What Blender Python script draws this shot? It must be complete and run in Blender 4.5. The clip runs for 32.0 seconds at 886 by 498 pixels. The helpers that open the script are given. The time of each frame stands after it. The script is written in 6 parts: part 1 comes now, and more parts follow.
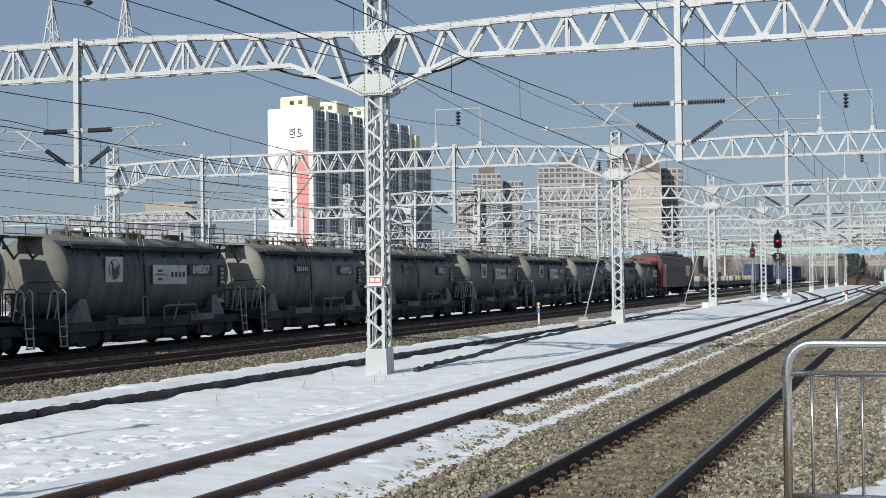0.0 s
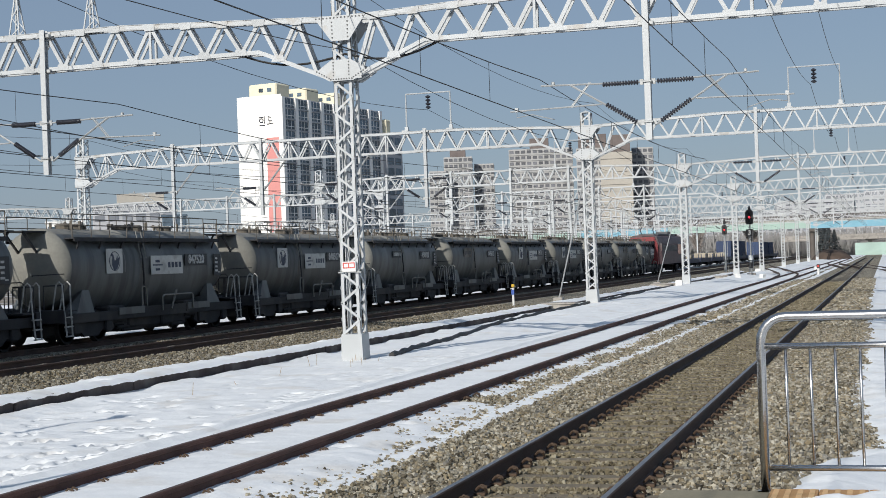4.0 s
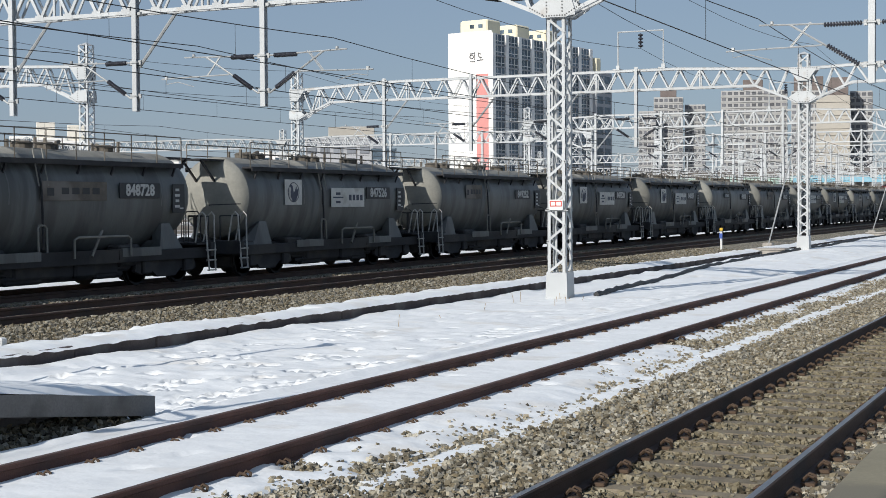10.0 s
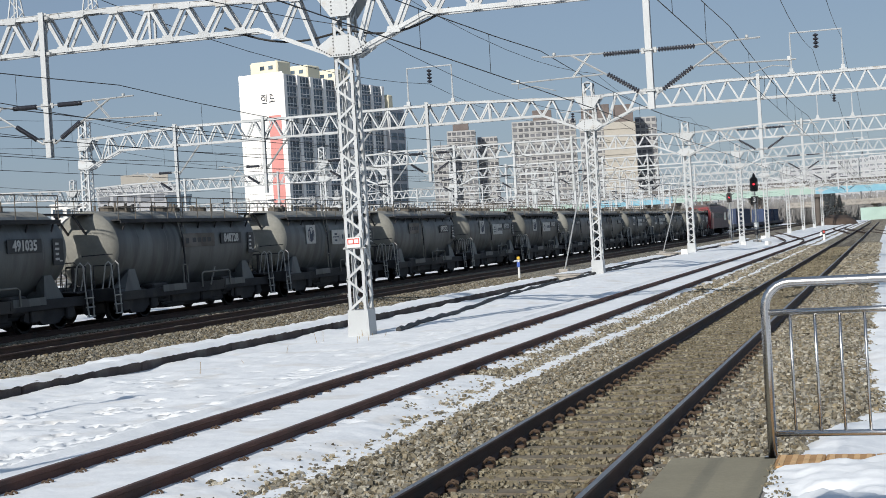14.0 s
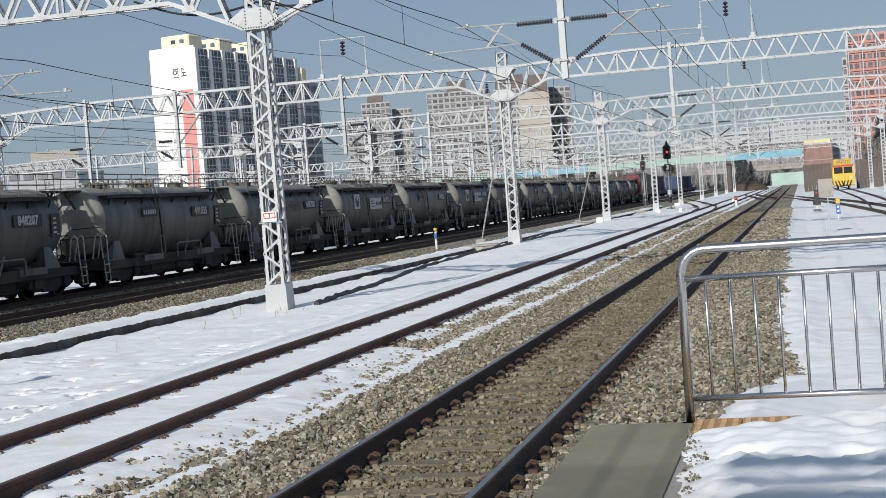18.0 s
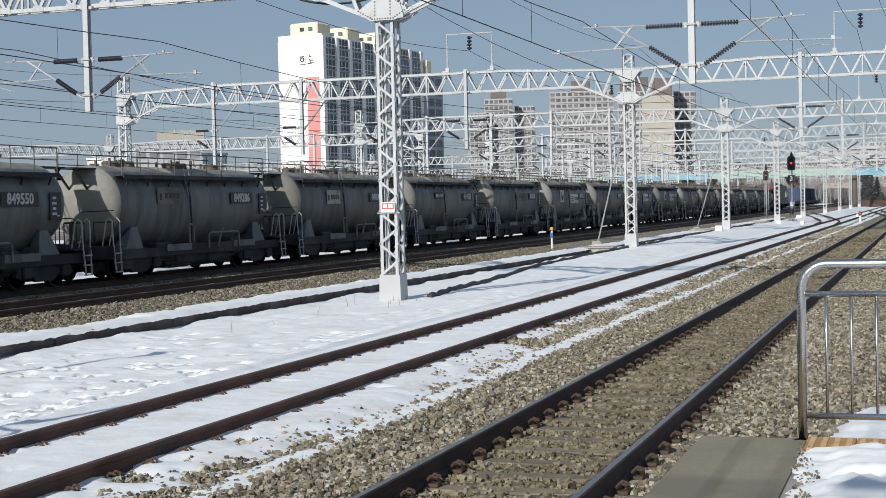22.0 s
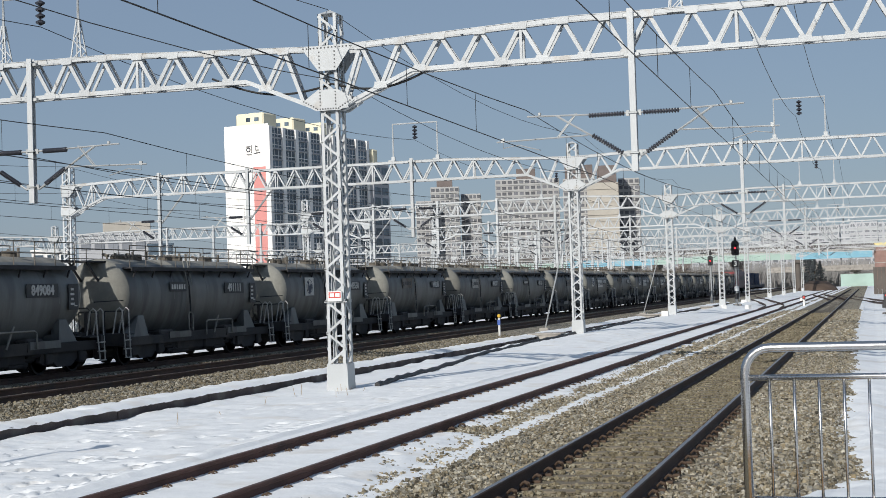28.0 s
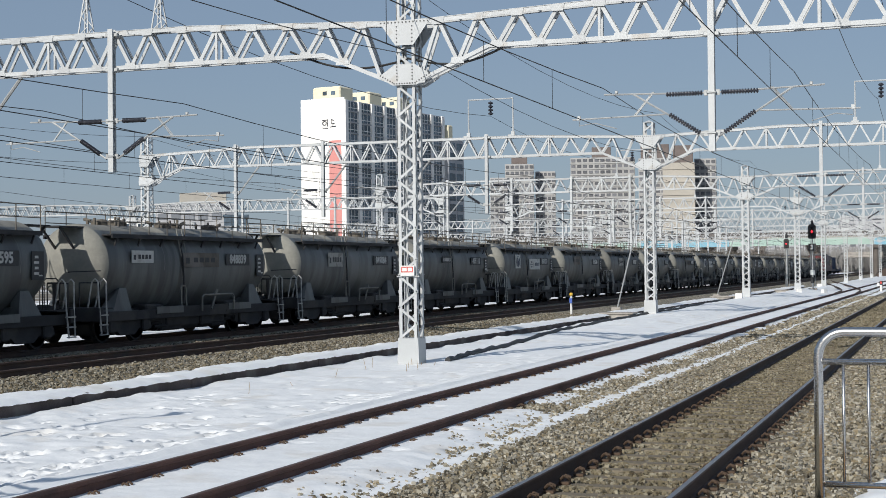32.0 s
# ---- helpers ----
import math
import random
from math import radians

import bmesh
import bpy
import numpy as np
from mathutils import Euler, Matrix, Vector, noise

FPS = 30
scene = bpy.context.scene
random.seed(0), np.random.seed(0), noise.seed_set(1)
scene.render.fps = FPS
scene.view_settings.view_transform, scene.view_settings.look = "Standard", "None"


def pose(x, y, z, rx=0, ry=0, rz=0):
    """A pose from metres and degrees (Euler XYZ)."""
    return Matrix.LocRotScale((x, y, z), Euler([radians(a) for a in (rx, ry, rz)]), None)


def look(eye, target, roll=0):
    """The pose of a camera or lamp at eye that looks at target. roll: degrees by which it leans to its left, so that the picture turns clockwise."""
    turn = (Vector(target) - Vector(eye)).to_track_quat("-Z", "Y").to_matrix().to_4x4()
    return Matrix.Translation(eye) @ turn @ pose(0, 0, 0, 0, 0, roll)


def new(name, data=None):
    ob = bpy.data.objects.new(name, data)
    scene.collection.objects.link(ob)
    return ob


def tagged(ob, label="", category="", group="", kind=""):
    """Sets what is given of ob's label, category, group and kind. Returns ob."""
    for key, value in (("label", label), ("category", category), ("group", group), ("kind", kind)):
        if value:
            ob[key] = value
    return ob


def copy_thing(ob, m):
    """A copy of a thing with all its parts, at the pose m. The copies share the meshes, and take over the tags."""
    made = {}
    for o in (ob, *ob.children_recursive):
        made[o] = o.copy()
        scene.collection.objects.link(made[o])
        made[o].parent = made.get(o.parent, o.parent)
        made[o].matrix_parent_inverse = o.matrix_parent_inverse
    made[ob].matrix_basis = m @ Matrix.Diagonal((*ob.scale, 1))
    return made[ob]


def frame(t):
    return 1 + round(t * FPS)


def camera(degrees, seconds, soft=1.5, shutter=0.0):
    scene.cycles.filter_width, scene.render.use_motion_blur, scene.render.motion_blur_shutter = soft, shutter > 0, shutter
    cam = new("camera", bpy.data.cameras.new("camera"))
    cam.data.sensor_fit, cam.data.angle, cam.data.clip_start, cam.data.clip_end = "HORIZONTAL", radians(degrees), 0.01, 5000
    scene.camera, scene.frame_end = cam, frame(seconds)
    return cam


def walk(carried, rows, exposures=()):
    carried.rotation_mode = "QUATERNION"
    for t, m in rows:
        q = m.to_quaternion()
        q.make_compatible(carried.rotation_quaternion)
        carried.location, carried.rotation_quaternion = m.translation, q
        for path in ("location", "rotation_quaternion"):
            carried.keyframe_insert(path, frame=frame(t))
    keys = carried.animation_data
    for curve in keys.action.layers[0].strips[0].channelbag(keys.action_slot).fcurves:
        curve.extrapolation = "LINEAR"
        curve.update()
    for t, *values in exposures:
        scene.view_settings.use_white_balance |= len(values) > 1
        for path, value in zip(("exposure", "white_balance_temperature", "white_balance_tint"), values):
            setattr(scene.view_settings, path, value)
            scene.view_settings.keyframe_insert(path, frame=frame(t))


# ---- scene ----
HFOV = 33.34
EYE = Vector((0.0, 0.0, 2.04))
cam = camera(HFOV, 32.0, soft=0.8)

PATH = [  # seconds, turn to the left, tilt up, roll (degrees), the eye's sway (metres)
    (0, 17.673, 1.139, -0.648, 0.005, 0.004, 0.015), (0.5, 17.568, 1.241, -0.950, 0.003, 0.005, 0.016), (1, 17.728, 1.151, -0.889, -0.010, 0.003, 0.007),
    (1.5, 17.761, 0.913, -0.829, -0.001, 0.004, 0.007), (2, 17.618, 0.727, -1.030, 0.010, -0.002, 0.010), (2.5, 17.415, 0.675, -1.318, 0.002, -0.013, 0.006),
    (4.5, 16.576, 0.416, -2.144, 0.011, -0.022, 0.001), (5, 19.025, 0.537, -2.272, -0.003, -0.029, -0.001), (5.5, 21.560, 0.665, -2.316, -0.021, -0.028, -0.007),
    (6, 23.465, 0.701, -2.324, -0.029, -0.025, -0.008), (6.5, 24.614, 0.481, -2.092, -0.036, -0.012, -0.006), (7, 25.797, 0.278, -1.484, -0.034, -0.007, -0.000),
    (7.5, 26.443, -0.163, -1.104, -0.041, -0.001, 0.003), (8, 27.314, -0.649, -0.907, -0.053, -0.007, -0.001), (8.5, 28.236, -1.058, -0.566, -0.056, -0.005, 0.000),
    (9, 27.744, -1.465, -0.287, -0.045, 0.000, -0.000), (9.5, 25.886, -1.707, -0.233, -0.040, -0.001, -0.005), (10, 24.621, -1.722, -0.344, -0.039, 0.005, -0.005),
    (10.5, 23.889, -1.591, -0.536, -0.040, 0.002, -0.007), (11, 23.490, -1.507, -0.633, -0.035, 0.008, -0.004), (11.5, 23.232, -1.473, -0.886, -0.023, 0.018, -0.008),
    (12, 22.775, -1.499, -1.304, -0.009, 0.024, -0.007), (12.5, 21.896, -1.576, -1.806, 0.014, 0.025, -0.004), (13, 20.238, -1.691, -2.253, 0.033, 0.026, -0.006),
    (13.5, 18.356, -1.457, -2.784, 0.031, 0.015, -0.010), (14, 16.908, -0.487, -3.334, 0.025, 0.006, -0.005), (14.5, 16.156, -0.226, -3.338, 0.025, 0.010, -0.003),
    (16.5, 14.761, -0.871, -3.841, 0.025, 0.011, -0.000), (17, 14.382, -1.264, -3.874, 0.017, 0.014, 0.002), (17.5, 14.038, -1.627, -4.619, 0.021, 0.012, 0.001),
    (18, 13.766, -1.790, -4.309, 0.017, 0.006, -0.001), (18.5, 13.626, -1.778, -3.480, 0.022, 0.016, 0.001), (19, 14.539, -1.749, -3.415, 0.020, 0.024, -0.002),
    (19.5, 16.239, -1.910, -2.842, 0.015, 0.030, 0.002), (20, 17.155, -1.847, -2.405, -0.002, 0.027, -0.000), (20.5, 19.230, -1.561, -1.714, -0.023, 0.025, 0.000),
    (21, 19.712, -1.535, -1.344, -0.018, 0.020, -0.002), (21.5, 19.235, -1.693, -1.440, -0.009, 0.027, -0.002), (22, 18.215, -1.711, -1.259, -0.001, 0.012, 0.003),
    (22.5, 18.075, -1.671, -0.996, 0.008, 0.007, 0.003), (23, 18.076, -1.709, -0.941, 0.008, 0.005, 0.002), (23.5, 17.977, -1.774, -0.637, 0.012, 0.003, 0.000),
    (24, 17.982, -1.816, -0.441, 0.013, 0.003, 0.005), (24.5, 17.873, -1.637, -0.345, 0.016, 0.005, -0.001), (25, 16.903, -1.348, -0.381, 0.025, -0.003, 0.003),
    (25.5, 16.238, -0.911, -0.421, 0.023, -0.008, 0.005), (27.5, 16.035, 1.082, -1.269, 0.024, -0.007, 0.002), (28, 16.089, 1.642, -1.855, 0.021, -0.018, 0.003),
    (28.5, 16.428, 2.090, -2.245, 0.011, -0.017, 0.004), (29, 17.475, 1.746, -1.729, 0.008, -0.023, -0.002), (29.5, 18.117, 1.265, -1.475, 0.009, -0.019, 0.002),
    (30, 18.621, 1.159, -1.433, 0.013, -0.028, 0.003), (30.5, 18.869, 1.068, -1.257, 0.015, -0.033, 0.001), (31, 18.974, 1.018, -1.219, 0.017, -0.036, -0.003),
    (31.5, 18.969, 0.886, -1.211, 0.025, -0.028, 0.001), (32, 18.938, 0.787, -0.561, 0.025, -0.029, -0.004),
]


def aimed(yaw, tilt, roll, eye=EYE):
    a, b = radians(yaw), radians(tilt)
    way = Vector((-math.sin(a) * math.cos(b), math.cos(a) * math.cos(b), math.sin(b)))
    return look(eye, Vector(eye) + way, roll)


walk(cam, [(t, aimed(yaw, tilt, roll, EYE + Vector((dx, dy, dz)))) for t, yaw, tilt, roll, dx, dy, dz in PATH],
     exposures=[(0.0, 0.0), (5.0, 0.02), (8.0, 0.10), (14.0, 0.08), (17.0, 0.0), (20.0, 0.0), (24.0, 0.08), (28.0, 0.0), (32.0, 0.0)])

# ---------------------------------------------------------------- light
SUN_TO = Vector((-0.21, -0.98, 0.51)).normalized()
world = bpy.data.worlds.new("world")
scene.world = world
world.use_nodes = True
wn = world.node_tree.nodes
sky = wn.new("ShaderNodeTexSky")
sky.sky_type, sky.sun_disc = "NISHITA", False
sky.sun_elevation = math.asin(SUN_TO.z)
sky.sun_rotation = math.atan2(SUN_TO.x, SUN_TO.y)
sky.air_density, sky.dust_density, sky.ozone_density = 1.0, 0.6, 2.0
wn["Background"].inputs["Strength"].default_value = 0.06
haze = wn.new("ShaderNodeMix")          # a thin even winter haze over the clear sky
haze.data_type = "RGBA"
haze.inputs[0].default_value, haze.inputs[7].default_value = 0.6, (4.3, 5.75, 8.1, 1)
world.node_tree.links.new(sky.outputs[0], haze.inputs[6])
world.node_tree.links.new(haze.outputs[2], wn["Background"].inputs["Color"])
sun = new("sun", bpy.data.lights.new("sun", "SUN"))
sun.data.energy, sun.data.angle, sun.data.color = 4.4, radians(0.53), (1.0, 0.955, 0.885)
sun.matrix_world = look(SUN_TO * 300, (0, 0, 0))


# ---------------------------------------------------------------- materials
def material(name, base, rough=0.6, metal=0.0, vary=0.12, scale=3.0, fine=40.0, bump=0.15, bump_scale=60.0,
             second=None, patches=0.0, patch_scale=0.8, glow=None, glow_strength=0.0, by_object=0.0, space="Object", spec=0.5, stretch=None, bump_depth=0.02):
    """A procedural surface: a base colour with coarse and fine variation, patches of a second colour, and relief."""
    m = bpy.data.materials.new(name)
    m.use_nodes = True
    t = m.node_tree
    n, link = t.nodes, t.links.new
    p = n["Principled BSDF"]
    p.inputs["Roughness"].default_value, p.inputs["Metallic"].default_value = rough, metal
    p.inputs["Specular IOR Level"].default_value = spec
    co = n.new("ShaderNodeTexCoord").outputs[space]
    if stretch:
        mp = n.new("ShaderNodeMapping")
        mp.inputs["Scale"].default_value = stretch
        link(co, mp.inputs["Vector"])
        co = mp.outputs[0]

    def tex(s, detail=4.0):
        k = n.new("ShaderNodeTexNoise")
        k.inputs["Scale"].default_value, k.inputs["Detail"].default_value = s, detail
        link(co, k.inputs["Vector"])
        return k.outputs["Fac"]

    def mixed(fac, a, b):
        k = n.new("ShaderNodeMix")
        k.data_type = "RGBA"
        if isinstance(fac, float):
            k.inputs[0].default_value = fac
        else:
            link(fac, k.inputs[0])
        for s, v in ((6, a), (7, b)):
            if isinstance(v, tuple):
                k.inputs[s].default_value = (*v, 1)
            else:
                link(v, k.inputs[s])
        return k.outputs[2]

    def ramp(fac, lo, hi):
        k = n.new("ShaderNodeMapRange")
        k.inputs["From Min"].default_value, k.inputs["From Max"].default_value = lo, hi
        link(fac, k.inputs["Value"])
        return k.outputs[0]

    dark = tuple(c * (1 - vary) for c in base)
    lite = tuple(min(1.0, c * (1 + vary)) for c in base)
    col = mixed(ramp(tex(scale), 0.3, 0.7), dark, lite)
    f = ramp(tex(fine, 3.0), 0.35, 0.65)
    grain = mixed(f, tuple(c * (1 - vary * 0.8) for c in (1, 1, 1)), (1.0, 1.0, 1.0))
    k = n.new("ShaderNodeMix")
    k.data_type, k.blend_type = "RGBA", "MULTIPLY"
    k.inputs[0].default_value = 1.0
    link(col, k.inputs[6]), link(grain, k.inputs[7])
    col = k.outputs[2]
    if second:
        col = mixed(ramp(tex(patch_scale, 6.0), 0.62 - patches * 0.4, 0.72 - patches * 0.4), col, second)
    if by_object:
        info = n.new("ShaderNodeObjectInfo").outputs["Random"]
        h = n.new("ShaderNodeHueSaturation")
        r = n.new("ShaderNodeMapRange")
        r.inputs["To Min"].default_value, r.inputs["To Max"].default_value = 1 - by_object, 1 + by_object
        link(info, r.inputs["Value"]), link(r.outputs[0], h.inputs["Value"]), link(col, h.inputs["Color"])
        col = h.outputs[0]
    link(col, p.inputs["Base Color"])
    if bump:
        b = n.new("ShaderNodeBump")
        b.inputs["Strength"].default_value, b.inputs["Distance"].default_value = bump, bump_depth
        link(tex(bump_scale, 3.0 if bump_depth < 0.05 else 6.0), b.inputs["Height"]), link(b.outputs[0], p.inputs["Normal"])
    if glow:
        p.inputs["Emission Color"].default_value, p.inputs["Emission Strength"].default_value = (*glow, 1), glow_strength
    return m


def stone_material(name, tones, scale, rough=0.9, bump=0.6, by_island=False):
    """Broken stone: cells of several tones, each with its own shade."""
    m = bpy.data.materials.new(name)
    m.use_nodes = True
    t = m.node_tree
    n, link = t.nodes, t.links.new
    p = n["Principled BSDF"]
    p.inputs["Roughness"].default_value = rough
    p.inputs["Specular IOR Level"].default_value = 0.25
    co = n.new("ShaderNodeTexCoord").outputs["Object"]
    ramp = n.new("ShaderNodeValToRGB")
    while len(ramp.color_ramp.elements) < len(tones):
        ramp.color_ramp.elements.new(0.5)
    for k, (e, c) in enumerate(zip(ramp.color_ramp.elements, tones)):
        e.position, e.color = k / (len(tones) - 1), (*c, 1)
    v = n.new("ShaderNodeTexVoronoi")
    v.inputs["Scale"].default_value = scale
    link(co, v.inputs["Vector"])
    if by_island:
        link(n.new("ShaderNodeNewGeometry").outputs["Random Per Island"], ramp.inputs[0])
    else:
        s = n.new("ShaderNodeSeparateColor")
        link(v.outputs["Color"], s.inputs[0]), link(s.outputs[0], ramp.inputs[0])
    big = n.new("ShaderNodeTexNoise")
    big.inputs["Scale"].default_value, big.inputs["Detail"].default_value = 2.6, 6.0
    link(co, big.inputs["Vector"])
    mul = n.new("ShaderNodeMix")
    mul.data_type, mul.blend_type = "RGBA", "MULTIPLY"
    mul.inputs[0].default_value = 0.55
    link(ramp.outputs[0], mul.inputs[6]), link(big.outputs["Fac"], mul.inputs[7])
    hs = n.new("ShaderNodeHueSaturation")
    hs.inputs["Saturation"].default_value, hs.inputs["Value"].default_value = 1.05, 1.15
    link(mul.outputs[2], hs.inputs["Color"])
    link(hs.outputs[0], p.inputs["Base Color"])
    b = n.new("ShaderNodeBump")
    b.inputs["Strength"].default_value, b.inputs["Distance"].default_value = bump, 0.04
    if by_island:
        k = n.new("ShaderNodeTexNoise")
        k.inputs["Scale"].default_value = 60
        link(co, k.inputs["Vector"])
        link(k.outputs["Fac"], b.inputs["Height"])
    else:
        link(v.outputs["Distance"], b.inputs["Height"])
        b.invert = True
    link(b.outputs[0], p.inputs["Normal"])
    return m


TONES = [(0.055, 0.047, 0.035), (0.25, 0.222, 0.165), (0.40, 0.372, 0.30), (0.155, 0.148, 0.132), (0.54, 0.51, 0.43), (0.29, 0.238, 0.155), (0.10, 0.09, 0.07), (0.36, 0.31, 0.215)]
M_BALLAST = stone_material("ballast bed", TONES, 17.0)
M_STONES = stone_material("broken stones", TONES, 17.0, by_island=True, bump=0.3)
M_MAIN_STONES = stone_material("main line stones", [tuple(0.78 * c for c in t) for t in TONES], 17.0, by_island=True, bump=0.3)
M_BROWN_BED = stone_material("rusty ballast bed", [(0.05, 0.044, 0.034), (0.17, 0.148, 0.112), (0.25, 0.22, 0.17), (0.11, 0.095, 0.072), (0.20, 0.165, 0.115)], 11.0)
M_BROWN_STONES = stone_material("rusty stones", [(0.08, 0.066, 0.043), (0.19, 0.163, 0.108), (0.28, 0.245, 0.17), (0.15, 0.128, 0.088), (0.36, 0.33, 0.25)], 17.0, by_island=True, bump=0.3)
M_SNOW = material("snow", (0.795, 0.815, 0.825), 0.75, vary=0.04, scale=1.2, fine=25, bump=0.3, bump_scale=5, bump_depth=0.045, second=(0.72, 0.715, 0.695), patches=0.14, patch_scale=0.9)
M_SOIL = material("winter soil", (0.21, 0.18, 0.14), 0.95, vary=0.3, scale=0.3, fine=6, bump=0.6, bump_scale=12, second=(0.75, 0.77, 0.80), patches=0.28, patch_scale=0.08)
M_RAIL = material("rusty rail side", (0.075, 0.045, 0.035), 0.75, 0.2, vary=0.25, scale=1.5, fine=60, second=(0.045, 0.035, 0.032), patches=0.2)
M_RAIL_RUST = material("red-brown rusted rail side", (0.115, 0.055, 0.042), 0.8, 0.1, vary=0.25, scale=1.5, fine=60, second=(0.07, 0.04, 0.034), patches=0.2)
M_RAIL_TOP = material("polished rail head", (0.30, 0.29, 0.29), 0.35, 0.9, vary=0.1)
M_RAIL_TOP_RUST = material("rusty rail head", (0.10, 0.06, 0.045), 0.6, 0.3, vary=0.2)
M_SLEEPER = material("weathered concrete sleeper", (0.205, 0.172, 0.12), 0.9, vary=0.25, scale=6, second=(0.125, 0.10, 0.072), patches=0.35, by_object=0.15)
M_CLIP = material("rusty rail clip", (0.085, 0.055, 0.036), 0.8, 0.2, vary=0.2)
M_CONCRETE = material("grey concrete", (0.33, 0.31, 0.28), 0.9, vary=0.13, scale=1.2, second=(0.24, 0.22, 0.20), patches=0.2, patch_scale=1.5)
M_DARK_CONCRETE = material("damp dark concrete", (0.13, 0.12, 0.115), 0.85, vary=0.2, scale=1.5, second=(0.08, 0.075, 0.07), patches=0.25)
M_STEEL = material("white painted steel", (0.435, 0.455, 0.465), 0.5, 0.0, vary=0.08, scale=1.0, second=(0.37, 0.36, 0.34), patches=0.03, patch_scale=2.0, by_object=0.07)
M_RIVET = material("grimy rivet heads", (0.10, 0.10, 0.10), 0.7, vary=0.2)
M_GALV = material("galvanised steel", (0.36, 0.375, 0.38), 0.5, 0.3, vary=0.12, by_object=0.08)
M_TROUGH = material("grimy red-brown trough concrete", (0.115, 0.092, 0.086), 0.9, vary=0.25, scale=1.2, second=(0.17, 0.15, 0.14), patches=0.15, patch_scale=1.2)
M_SLAB = material("weathered grey slab", (0.20, 0.19, 0.178), 0.9, vary=0.2, scale=1.2, second=(0.12, 0.115, 0.105), patches=0.3, patch_scale=1.6)
M_CHROME = material("brushed stainless tube", (0.56, 0.555, 0.55), 0.27, 1.0, vary=0.06, bump=0.05)
M_WIRE = material("dark copper wire", (0.035, 0.035, 0.035), 0.6, 0.4)
M_INSUL = material("dark glazed insulator", (0.03, 0.032, 0.042), 0.3, vary=0.15)
M_TANK = material("dusty grey tank paint", (0.112, 0.121, 0.121), 0.50, vary=0.16, scale=0.9, fine=14, second=(0.068, 0.072, 0.072), patches=0.28, patch_scale=0.7, by_object=0.16, bump=0.12, bump_scale=4, stretch=(1.0, 2.2, 0.35))
# Same paint as M_TANK, made paler for sun on the dusted ends.
M_TANK_END = material("sunlit cement-dusted tank end", (0.215, 0.212, 0.187), 0.8, vary=0.14, scale=1.0, fine=12, second=(0.165, 0.165, 0.15), patches=0.25, patch_scale=0.9, by_object=0.22)
M_CEMENT = material("caked cement dust", (0.24, 0.235, 0.21), 0.95, vary=0.2, scale=2, second=(0.22, 0.22, 0.20), patches=0.25)
M_UNDER = material("sooty underframe", (0.019, 0.020, 0.024), 0.75, vary=0.3, scale=2.0, second=(0.045, 0.042, 0.04), patches=0.2, by_object=0.15)
M_WHEEL = material("dark steel wheel", (0.022, 0.02, 0.02), 0.8, 0.1, vary=0.2)
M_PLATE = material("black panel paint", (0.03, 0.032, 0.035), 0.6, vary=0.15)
M_WHITE = material("white sign paint", (0.72, 0.72, 0.70), 0.6, vary=0.08, scale=2, second=(0.5, 0.5, 0.48), patches=0.12)
# M_WHITE copy dimmed for the wagons' shaded side, with dusty patches.
M_SIGN = material("dusty white sign paint toned for shade", (0.56, 0.56, 0.53), 0.65, vary=0.1, scale=2, second=(0.40, 0.39, 0.36), patches=0.18, patch_scale=1.5)
M_BOX = material("grey box paint", (0.19, 0.205, 0.20), 0.5, vary=0.15)
M_FADED = material("faded brown sign", (0.125, 0.11, 0.092), 0.8, vary=0.2, scale=3, second=(0.18, 0.165, 0.15), patches=0.25)
M_INK = material("dark blue-grey print", (0.06, 0.07, 0.10), 0.7)
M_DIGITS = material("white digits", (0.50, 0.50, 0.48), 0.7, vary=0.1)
M_HATCH = material("grimy brown hatch iron", (0.13, 0.115, 0.095), 0.85, vary=0.25, scale=3)
M_EDGE = material("olive grey swept concrete", (0.235, 0.212, 0.148), 0.9, vary=0.12, scale=1.5, second=(0.17, 0.155, 0.115), patches=0.2, patch_scale=0.9)


